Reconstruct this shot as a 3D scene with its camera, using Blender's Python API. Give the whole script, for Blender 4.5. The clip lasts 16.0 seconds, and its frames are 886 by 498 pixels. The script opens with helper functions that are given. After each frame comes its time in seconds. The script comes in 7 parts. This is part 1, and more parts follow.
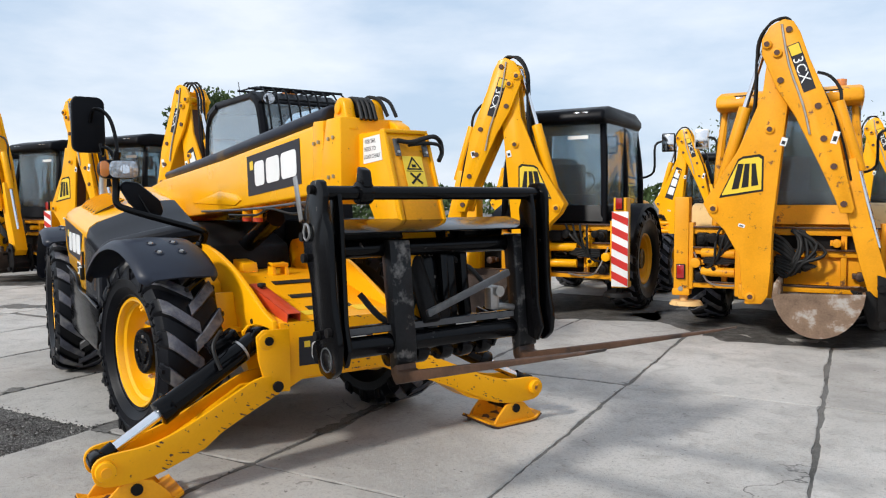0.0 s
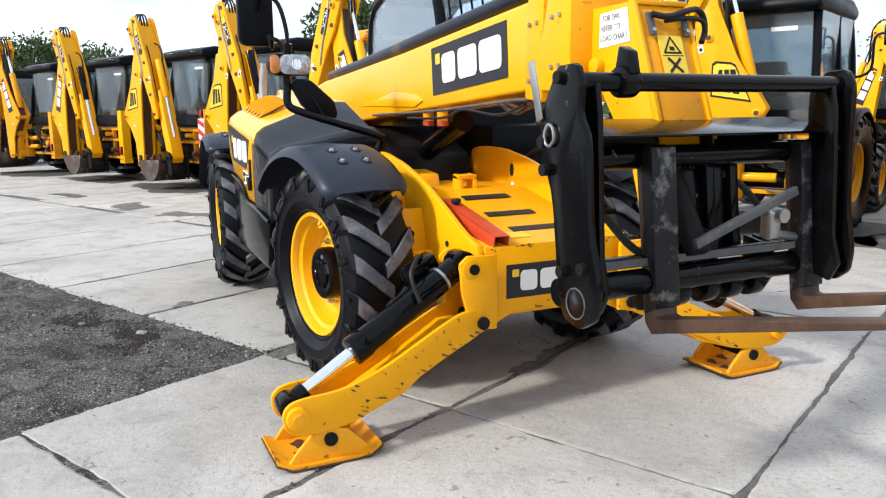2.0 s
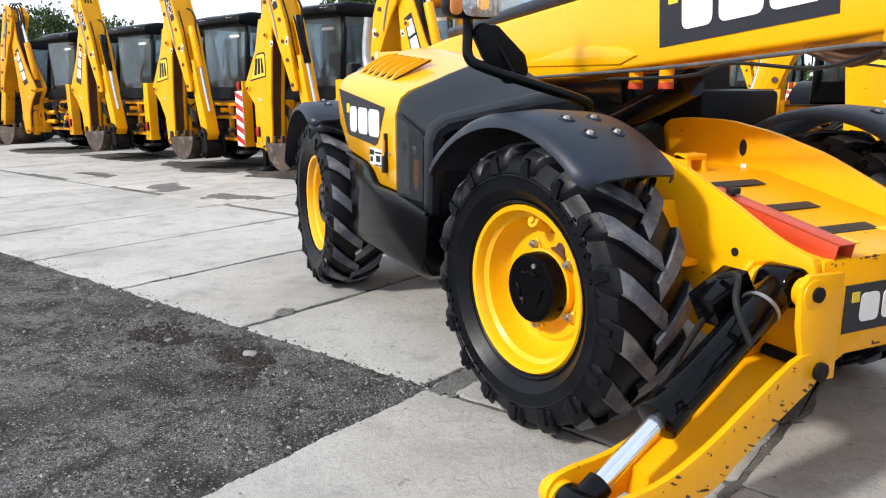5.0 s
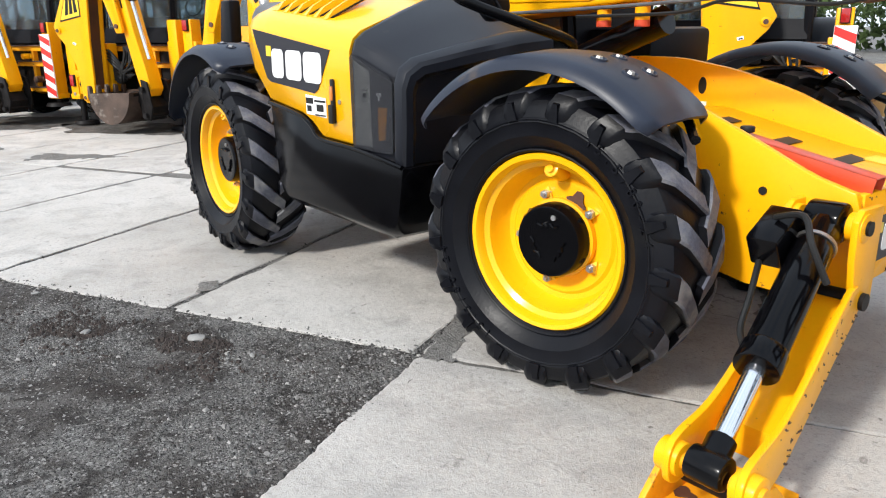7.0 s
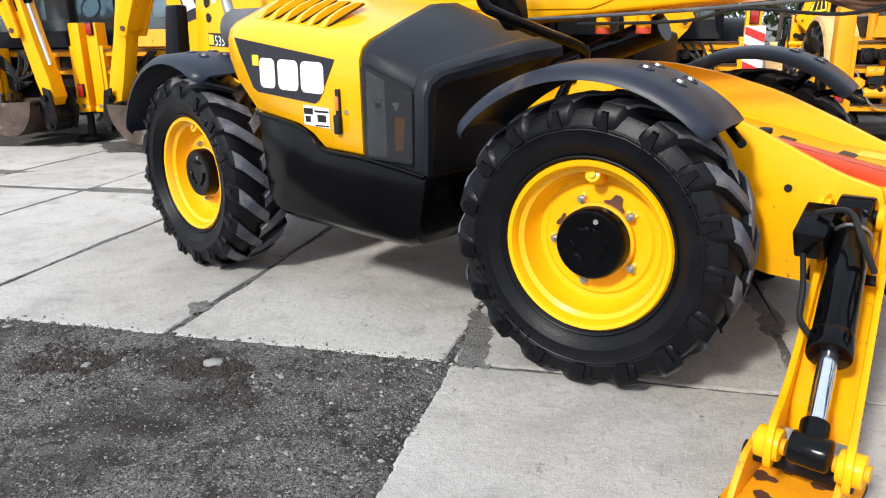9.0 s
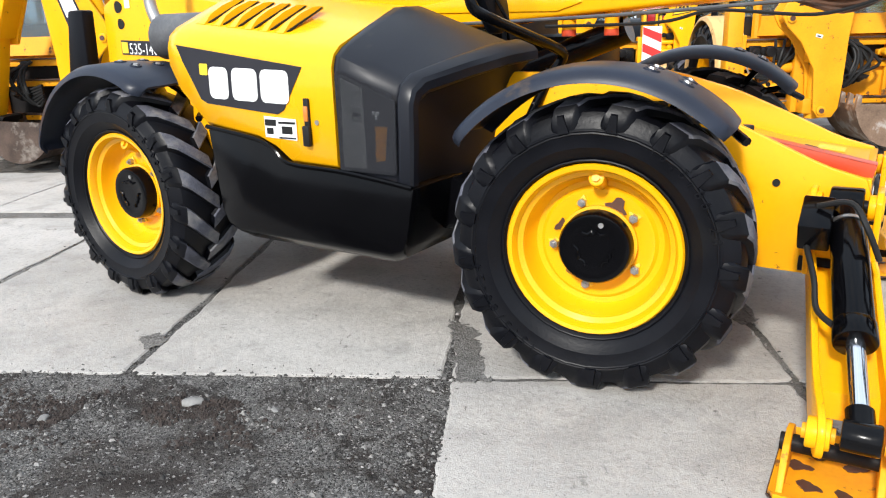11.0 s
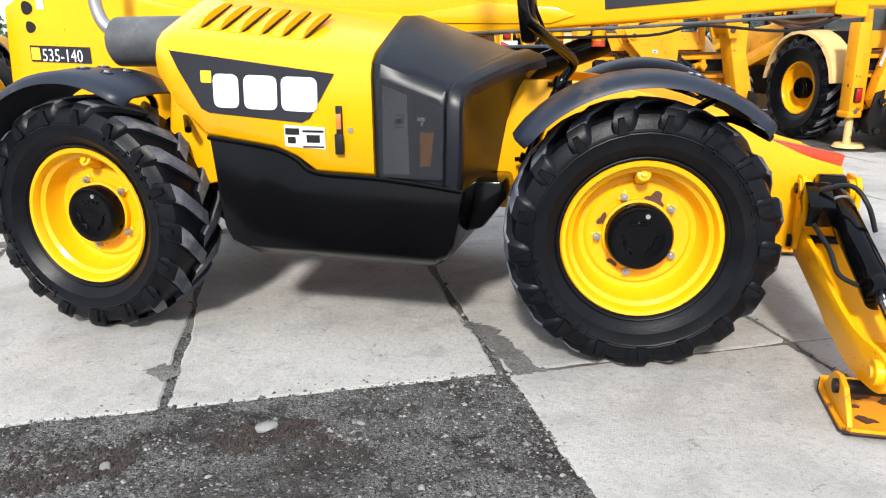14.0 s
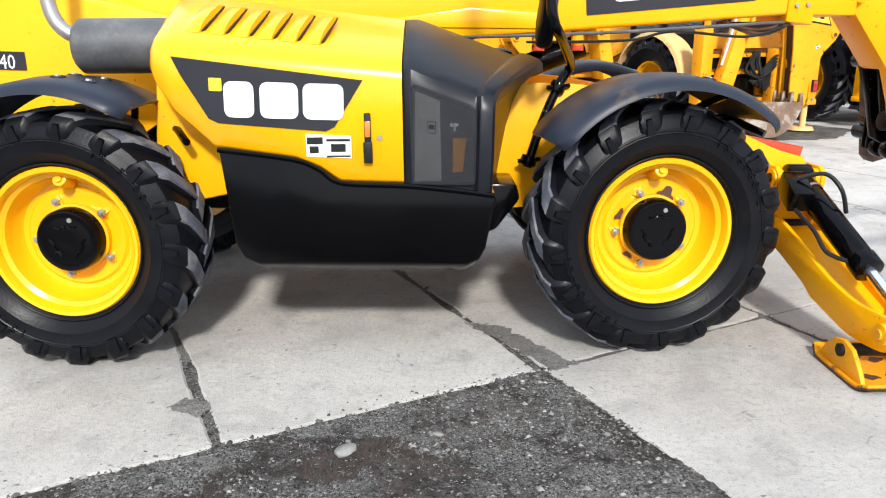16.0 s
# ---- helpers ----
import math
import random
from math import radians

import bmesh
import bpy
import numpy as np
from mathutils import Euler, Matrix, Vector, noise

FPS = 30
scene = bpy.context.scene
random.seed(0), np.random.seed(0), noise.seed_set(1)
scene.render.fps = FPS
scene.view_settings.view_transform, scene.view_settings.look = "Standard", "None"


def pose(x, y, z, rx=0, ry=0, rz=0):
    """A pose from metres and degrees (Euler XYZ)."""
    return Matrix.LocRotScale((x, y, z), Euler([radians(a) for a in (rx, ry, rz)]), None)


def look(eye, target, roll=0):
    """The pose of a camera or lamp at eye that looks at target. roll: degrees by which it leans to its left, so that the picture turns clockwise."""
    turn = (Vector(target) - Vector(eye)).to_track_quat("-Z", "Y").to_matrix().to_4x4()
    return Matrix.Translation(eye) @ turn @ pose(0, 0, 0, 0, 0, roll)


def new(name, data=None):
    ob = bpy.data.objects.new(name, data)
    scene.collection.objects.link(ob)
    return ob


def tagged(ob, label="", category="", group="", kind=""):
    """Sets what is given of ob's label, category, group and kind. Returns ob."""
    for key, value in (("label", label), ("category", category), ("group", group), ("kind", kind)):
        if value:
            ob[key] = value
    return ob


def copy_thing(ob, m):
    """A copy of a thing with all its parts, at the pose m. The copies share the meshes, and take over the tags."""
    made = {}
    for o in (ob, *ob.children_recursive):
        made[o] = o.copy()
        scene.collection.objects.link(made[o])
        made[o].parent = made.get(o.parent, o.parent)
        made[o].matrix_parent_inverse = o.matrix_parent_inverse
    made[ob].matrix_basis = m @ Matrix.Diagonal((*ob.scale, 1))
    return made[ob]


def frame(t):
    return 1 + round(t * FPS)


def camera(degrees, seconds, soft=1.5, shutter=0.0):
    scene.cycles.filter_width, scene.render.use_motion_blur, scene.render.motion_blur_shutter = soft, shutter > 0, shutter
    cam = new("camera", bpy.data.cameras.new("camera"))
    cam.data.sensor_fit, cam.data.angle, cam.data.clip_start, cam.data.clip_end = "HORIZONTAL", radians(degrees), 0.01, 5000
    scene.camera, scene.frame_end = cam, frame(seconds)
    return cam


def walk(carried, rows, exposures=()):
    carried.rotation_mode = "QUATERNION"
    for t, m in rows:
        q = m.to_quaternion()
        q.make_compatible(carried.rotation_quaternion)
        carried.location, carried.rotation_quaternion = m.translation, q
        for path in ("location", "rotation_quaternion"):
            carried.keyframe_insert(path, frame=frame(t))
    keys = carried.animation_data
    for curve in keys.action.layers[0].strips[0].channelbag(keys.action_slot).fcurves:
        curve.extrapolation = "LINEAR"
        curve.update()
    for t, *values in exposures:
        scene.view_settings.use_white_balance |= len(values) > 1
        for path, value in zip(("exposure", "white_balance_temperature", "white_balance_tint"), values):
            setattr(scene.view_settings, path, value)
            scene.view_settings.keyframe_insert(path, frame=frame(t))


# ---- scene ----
cam = camera(61.7, 16.0, soft=1.15)
PATH = [
    (0, (7.753, -2.086, 1.563), (6.12, -0.939, 1.435), -0.3),
    (0.5, (7.58, -2.025, 1.548), (5.951, -0.877, 1.383), -0.3),
    (1, (7.41, -2.054, 1.54), (5.786, -0.905, 1.332), -0.2),
    (1.5, (7.131, -2.073, 1.511), (5.468, -0.999, 1.226), -0.2),
    (2, (6.797, -2.092, 1.507), (5.018, -1.253, 1.144), -0.5),
    (2.5, (6.441, -2.143, 1.487), (4.603, -1.481, 1.061), -0.4),
    (3, (6.18, -2.175, 1.455), (4.328, -1.557, 1.021), -0.4),
    (3.5, (5.869, -2.238, 1.463), (4.017, -1.622, 1.028), -0.4),
    (3.7, (5.791, -2.256, 1.471), (3.936, -1.648, 1.038), -0.5),
    (5.8, (5.009, -2.796, 1.387), (3.363, -1.761, 0.918), 0.0),
    (6, (4.938, -2.85, 1.387), (3.327, -1.776, 0.887), -0.0),
    (6.5, (4.808, -2.993, 1.411), (3.289, -1.812, 0.864), -0.2),
    (7, (4.651, -3.085, 1.411), (3.181, -1.851, 0.846), -0.6),
    (7.5, (4.487, -3.149, 1.418), (3.058, -1.872, 0.846), -0.7),
    (8, (4.393, -3.231, 1.434), (3.016, -1.9, 0.857), -0.8),
    (8.5, (4.327, -3.398, 1.457), (3.0, -2.015, 0.885), -0.9),
    (9, (4.209, -3.528, 1.468), (2.951, -2.083, 0.894), -1.0),
    (9.5, (4.064, -3.546, 1.462), (2.858, -2.057, 0.887), -1.2),
    (10, (3.904, -3.641, 1.48), (2.81, -2.067, 0.908), -0.9),
    (10.2, (3.875, -3.629, 1.485), (2.795, -2.048, 0.905), -1.3),
    (12.3, (3.318, -4.042, 1.458), (2.516, -2.29, 0.921), -0.8),
    (12.5, (3.248, -4.088, 1.45), (2.466, -2.327, 0.915), -0.8),
    (13, (3.047, -4.213, 1.47), (2.338, -2.422, 0.933), -0.7),
    (13.5, (2.875, -4.258, 1.47), (2.269, -2.43, 0.93), -0.7),
    (14, (2.656, -4.259, 1.481), (2.201, -2.391, 0.93), -0.6),
    (14.5, (2.445, -4.312, 1.505), (2.125, -2.42, 0.943), -0.8),
    (15, (2.182, -4.389, 1.51), (1.994, -2.477, 0.953), -0.7),
    (15.5, (1.932, -4.378, 1.502), (1.826, -2.461, 0.942), -0.6),
    (16, (1.695, -4.361, 1.516), (1.715, -2.441, 0.959), -0.4),
]
walk(cam, [(t, look(eye, target, roll)) for t, eye, target, roll in PATH],
     exposures=[(0.0, 0.2), (0.5, 0.25), (1.5, 0.55), (2.0, 0.68), (2.5, 0.66), (3.5, 0.62), (6.0, 0.74), (7.0, 0.83), (8.5, 0.75), (10.0, 0.82), (12.5, 0.89), (16.0, 0.94)])

# ---- world, sun, exposure ----
world = bpy.data.worlds.new("overcast_sky")
scene.world = world
world.use_nodes = True
wn, wl = world.node_tree.nodes, world.node_tree.links
wn.clear()
w_out = wn.new("ShaderNodeOutputWorld")
w_bg = wn.new("ShaderNodeBackground")
w_sky = wn.new("ShaderNodeTexSky")
w_sky.sky_type = "NISHITA"
w_sky.sun_disc = False
w_sky.sun_elevation, w_sky.sun_rotation = radians(35), radians(176)
w_sky.dust_density = 2.0
w_co = wn.new("ShaderNodeTexCoord")
w_map = wn.new("ShaderNodeMapping")
w_map.inputs["Scale"].default_value = (1.0, 1.0, 3.2)
w_noise = wn.new("ShaderNodeTexNoise")
w_noise.inputs["Scale"].default_value = 2.3
w_noise.inputs["Detail"].default_value = 7.0
w_noise.inputs["Roughness"].default_value = 0.55
w_ramp = wn.new("ShaderNodeValToRGB")
w_ramp.color_ramp.elements[0].position = 0.36
w_ramp.color_ramp.elements[0].color = (3.9, 4.9, 6.2, 1)
w_ramp.color_ramp.elements[1].position = 0.62
w_ramp.color_ramp.elements[1].color = (6.4, 6.85, 7.5, 1)
w_mix = wn.new("ShaderNodeMixRGB")
w_mix.inputs["Fac"].default_value = 0.88
wl.new(w_co.outputs["Generated"], w_map.inputs["Vector"])
wl.new(w_map.outputs["Vector"], w_noise.inputs["Vector"])
wl.new(w_noise.outputs["Fac"], w_ramp.inputs["Fac"])
wl.new(w_sky.outputs["Color"], w_mix.inputs["Color1"])
wl.new(w_ramp.outputs["Color"], w_mix.inputs["Color2"])
wl.new(w_mix.outputs["Color"], w_bg.inputs["Color"])
w_bg.inputs["Strength"].default_value = 0.13
wl.new(w_bg.outputs["Background"], w_out.inputs["Surface"])

sun = new("sun", bpy.data.lights.new("sun", "SUN"))
sun.data.energy, sun.data.angle, sun.data.color = 2.55, radians(6), (1.0, 0.97, 0.92)
sun.matrix_world = look((1.5, -20, 14.2), (0, 0, 0))


# ---- materials ----
def material(name, color, rough=0.5, metal=0.0, vary=0.12, scale=3.0, bump=0.1, grain=60.0,
             spots=None, spot_size=18.0, spot_cut=0.7, coat=0.0, rough_vary=0.12, spot_soft=0.03, per_piece=0.0, spec=0.5):
    """A surface with variation at two scales, and chips, stains or rust of a second colour."""
    m = bpy.data.materials.new(name)
    m.use_nodes = True
    n, l = m.node_tree.nodes, m.node_tree.links
    b = n["Principled BSDF"]
    co = n.new("ShaderNodeTexCoord")
    big = n.new("ShaderNodeTexNoise")
    big.inputs["Scale"].default_value, big.inputs["Detail"].default_value = scale, 4
    fine = n.new("ShaderNodeTexNoise")
    fine.inputs["Scale"].default_value, fine.inputs["Detail"].default_value = grain, 3
    for t in (big, fine):
        l.new(co.outputs["Object"], t.inputs["Vector"])
    add = n.new("ShaderNodeMath")
    add.operation = "MULTIPLY_ADD"
    add.inputs[1].default_value = 0.4
    l.new(fine.outputs["Fac"], add.inputs[0])
    l.new(big.outputs["Fac"], add.inputs[2])
    tone = n.new("ShaderNodeMapRange")
    tone.inputs["From Min"].default_value, tone.inputs["From Max"].default_value = 0.45, 0.95
    tone.inputs["To Min"].default_value, tone.inputs["To Max"].default_value = 1 - vary, 1 + vary
    l.new(add.outputs[0], tone.inputs["Value"])
    last = tone.outputs["Result"]
    if per_piece:
        info = n.new("ShaderNodeObjectInfo")
        pr = n.new("ShaderNodeMapRange")
        pr.inputs["To Min"].default_value, pr.inputs["To Max"].default_value = 1 - per_piece, 1 + per_piece
        l.new(info.outputs["Random"], pr.inputs["Value"])
        mm = n.new("ShaderNodeMath")
        mm.operation = "MULTIPLY"
        l.new(last, mm.inputs[0])
        l.new(pr.outputs["Result"], mm.inputs[1])
        last = mm.outputs[0]
    mul = n.new("ShaderNodeVectorMath")
    mul.operation = "SCALE"
    mul.inputs[0].default_value = color
    l.new(last, mul.inputs["Scale"])
    colour = mul.outputs["Vector"]
    if spots:
        sp = n.new("ShaderNodeTexNoise")
        sp.inputs["Scale"].default_value, sp.inputs["Detail"].default_value = spot_size, 6
        sp.inputs["Roughness"].default_value = 0.65
        l.new(co.outputs["Object"], sp.inputs["Vector"])
        cut = n.new("ShaderNodeMapRange")
        cut.inputs["From Min"].default_value, cut.inputs["From Max"].default_value = spot_cut, spot_cut + spot_soft
        l.new(sp.outputs["Fac"], cut.inputs["Value"])
        mix = n.new("ShaderNodeMixRGB")
        mix.inputs["Color2"].default_value = (*spots, 1)
        l.new(cut.outputs["Result"], mix.inputs["Fac"])
        l.new(colour, mix.inputs["Color1"])
        colour = mix.outputs["Color"]
    l.new(colour, b.inputs["Base Color"])
    rr = n.new("ShaderNodeMapRange")
    rr.inputs["To Min"].default_value, rr.inputs["To Max"].default_value = max(rough - rough_vary, 0.03), min(rough + rough_vary, 1)
    l.new(big.outputs["Fac"], rr.inputs["Value"])
    l.new(rr.outputs["Result"], b.inputs["Roughness"])
    b.inputs["Metallic"].default_value = metal
    b.inputs["Specular IOR Level"].default_value = spec
    b.inputs["Coat Weight"].default_value = coat
    b.inputs["Coat Roughness"].default_value = 0.12
    if bump:
        bp = n.new("ShaderNodeBump")
        bp.inputs["Strength"].default_value, bp.inputs["Distance"].default_value = bump, 0.01
        l.new(add.outputs[0], bp.inputs["Height"])
        l.new(bp.outputs["Normal"], b.inputs["Normal"])
    return m


YELLOW = (0.87, 0.39, 0.003)
yellow = material("yellow_paint", YELLOW, 0.34, vary=0.05, scale=2.0, bump=0.02, spots=(0.13, 0.06, 0.025), spot_size=24, spot_cut=0.665, coat=0.05, spec=0.2)
yellow_clean = material("clean_yellow_paint", (0.86, 0.41, 0.004), 0.24, vary=0.05, scale=1.4, bump=0.015, coat=0.22, spec=0.34)
yellow_worn = material("worn_yellow_paint", (0.78, 0.325, 0.008), 0.48, vary=0.14, scale=2.4, bump=0.06, spots=(0.17, 0.075, 0.03), spot_size=9, spot_cut=0.61, spot_soft=0.06, spec=0.25)
yellow_faded = material("faded_yellow_paint", (0.7, 0.45, 0.19), 0.55, vary=0.16, scale=2.0, bump=0.06, spots=(0.25, 0.12, 0.05), spot_size=7, spot_cut=0.6, spot_soft=0.08, spec=0.25)
black_plastic = material("black_plastic", (0.0055, 0.006, 0.008), 0.38, vary=0.2, scale=3, bump=0.05, grain=300, spec=0.08)
grey_plastic = material("dark_grey_plastic", (0.0075, 0.0085, 0.0125), 0.36, vary=0.2, scale=3, bump=0.05, grain=400, spots=(0.03, 0.027, 0.026), spot_size=4, spot_cut=0.62, spot_soft=0.12, spec=0.3)
fender_plastic = material("grey_fender_plastic", (0.016, 0.0205, 0.033), 0.4, vary=0.22, scale=4, bump=0.06, grain=200, spots=(0.085, 0.06, 0.04), spot_size=3.0, spot_cut=0.6, spot_soft=0.1, spec=0.25)
gloss_black = material("gloss_black_paint", (0.002, 0.002, 0.0026), 0.15, vary=0.2, scale=2, bump=0.012, coat=0.0, spec=0.16)
black_paint = material("black_frame_paint", (0.0028, 0.0028, 0.0033), 0.17, vary=0.35, scale=5, bump=0.1, rough_vary=0.1, spots=(0.1, 0.088, 0.08), spot_size=16, spot_cut=0.67, spot_soft=0.03, spec=0.16)
dark_metal = material("dark_oily_metal", (0.011, 0.010, 0.010), 0.45, vary=0.5, scale=6, bump=0.15, spec=0.1)
rubber = material("tyre_rubber", (0.0031, 0.0034, 0.0052), 0.4, vary=0.35, scale=5, bump=0.2, grain=70, rough_vary=0.18, spec=0.18, spots=(0.008, 0.0078, 0.0076), spot_size=3.5, spot_cut=0.56, spot_soft=0.16)
lug_rubber = material("worn_lug_rubber", (0.0825, 0.0850, 0.1049), 0.6, vary=0.45, scale=11, bump=0.3, grain=120, spots=(0.2, 0.195, 0.188), spot_size=7, spot_cut=0.48, spot_soft=0.2, spec=0.15)
chrome = material("chrome_rod", (0.78, 0.79, 0.82), 0.12, 1.0, vary=0.05, bump=0.02)
steel = material("worn_steel", (0.42, 0.41, 0.4), 0.42, 0.9, vary=0.2, scale=9, bump=0.1)
rust = material("rusty_fork_steel", (0.085, 0.045, 0.028), 0.5, 0.35, vary=0.4, scale=7, bump=0.15, spots=(0.035, 0.024, 0.02), spot_size=5, spot_cut=0.52, spot_soft=0.12)
bucket_steel = material("bucket_steel", (0.23, 0.15, 0.1), 0.5, 0.4, vary=0.4, scale=5, bump=0.15, spots=(0.42, 0.38, 0.34), spot_size=5, spot_cut=0.52, spot_soft=0.1)
dark_bucket_steel = material("dark_bucket_steel", (0.075, 0.05, 0.038), 0.5, 0.3, vary=0.5, scale=5, bump=0.2, spots=(0.2, 0.17, 0.145), spot_size=3, spot_cut=0.56, spot_soft=0.08)
red_paint = material("orange_red_paint", (0.52, 0.055, 0.016), 0.4, vary=0.14, scale=7, bump=0.03)
red_lens = material("red_lens", (0.35, 0.012, 0.012), 0.2, vary=0.1, bump=0.0, coat=0.5)
amber = material("amber_lens", (0.6, 0.2, 0.04), 0.2, vary=0.1, bump=0.0, coat=0.5)
white_vinyl = material("white_vinyl", (0.78, 0.78, 0.77), 0.4, vary=0.05, bump=0.01)
charcoal_vinyl = material("charcoal_vinyl", (0.026, 0.026, 0.032), 0.42, vary=0.12, bump=0.01, spec=0.2)
red_vinyl = material("red_reflective_vinyl", (0.55, 0.03, 0.025), 0.35, vary=0.1, bump=0.01)
label_yellow = material("label_yellow", (0.8, 0.55, 0.03), 0.4, vary=0.06, bump=0.01)
ink = material("black_ink", (0.015, 0.015, 0.015), 0.5, vary=0.1, bump=0.0, spec=0.2)
lamp_glass = material("lamp_glass", (0.42, 0.43, 0.45), 0.14, 0.75, vary=0.5, scale=34, bump=0.35, grain=90, coat=0.9)
white_paint = material("white_plastic", (0.75, 0.75, 0.73), 0.4, vary=0.06, bump=0.02)
foliage = material("tree_leaves", (0.055, 0.085, 0.028), 0.6, vary=0.5, scale=1.2, bump=0.0, grain=6, spec=0.2)
bark = material("tree_bark", (0.08, 0.06, 0.045), 0.85, vary=0.3, scale=6, bump=0.4)
stone = material("pale_stone", (0.21, 0.205, 0.195), 0.8, vary=0.25, scale=9, bump=0.3)


def glass_material(name, tint, rough=0.03, alpha=0.35):
    m = bpy.data.materials.new(name)
    m.use_nodes = True
    n, l = m.node_tree.nodes, m.node_tree.links
    b = n["Principled BSDF"]
    b.inputs["Base Color"].default_value = (*tint, 1)
    b.inputs["Roughness"].default_value = rough
    b.inputs["Transmission Weight"].default_value = 0.85
    b.inputs["IOR"].default_value = 1.4
    b.inputs["Specular IOR Level"].default_value = 1.0
    return m


cab_glass = glass_material("tinted_cab_glass", (0.42, 0.52, 0.57))
clear_glass = glass_material("clear_cab_glass", (0.7, 0.84, 0.95))


def mesh_material(name, color, open_part, scale):
    """A fine perforated sheet: round holes let the things behind it show."""
    m = bpy.data.materials.new(name)
    m.use_nodes = True
    n, l = m.node_tree.nodes, m.node_tree.links
    b = n["Principled BSDF"]
    b.inputs["Base Color"].default_value = (*color, 1)
    b.inputs["Roughness"].default_value = 0.45
    b.inputs["Specular IOR Level"].default_value = 0.3
    co = n.new("ShaderNodeTexCoord")
    vo = n.new("ShaderNodeTexVoronoi")
    vo.inputs["Scale"].default_value = scale
    vo.inputs["Randomness"].default_value = 0.0
    vo.voronoi_dimensions = "2D"
    sp, flat = n.new("ShaderNodeSeparateXYZ"), n.new("ShaderNodeCombineXYZ")
    l.new(co.outputs["Object"], sp.inputs["Vector"])
    l.new(sp.outputs["X"], flat.inputs["X"])
    l.new(sp.outputs["Z"], flat.inputs["Y"])
    l.new(flat.outputs["Vector"], vo.inputs["Vector"])
    cut = n.new("ShaderNodeMapRange")
    cut.inputs["From Min"].default_value, cut.inputs["From Max"].default_value = open_part - 0.05, open_part + 0.05
    cut.inputs["To Min"].default_value, cut.inputs["To Max"].default_value = 0.2, 1.0
    l.new(vo.outputs["Distance"], cut.inputs["Value"])
    l.new(cut.outputs["Result"], b.inputs["Alpha"])
    return m


mesh_screen = mesh_material("intake_mesh", (0.022, 0.023, 0.028), 0.42, 300.0)


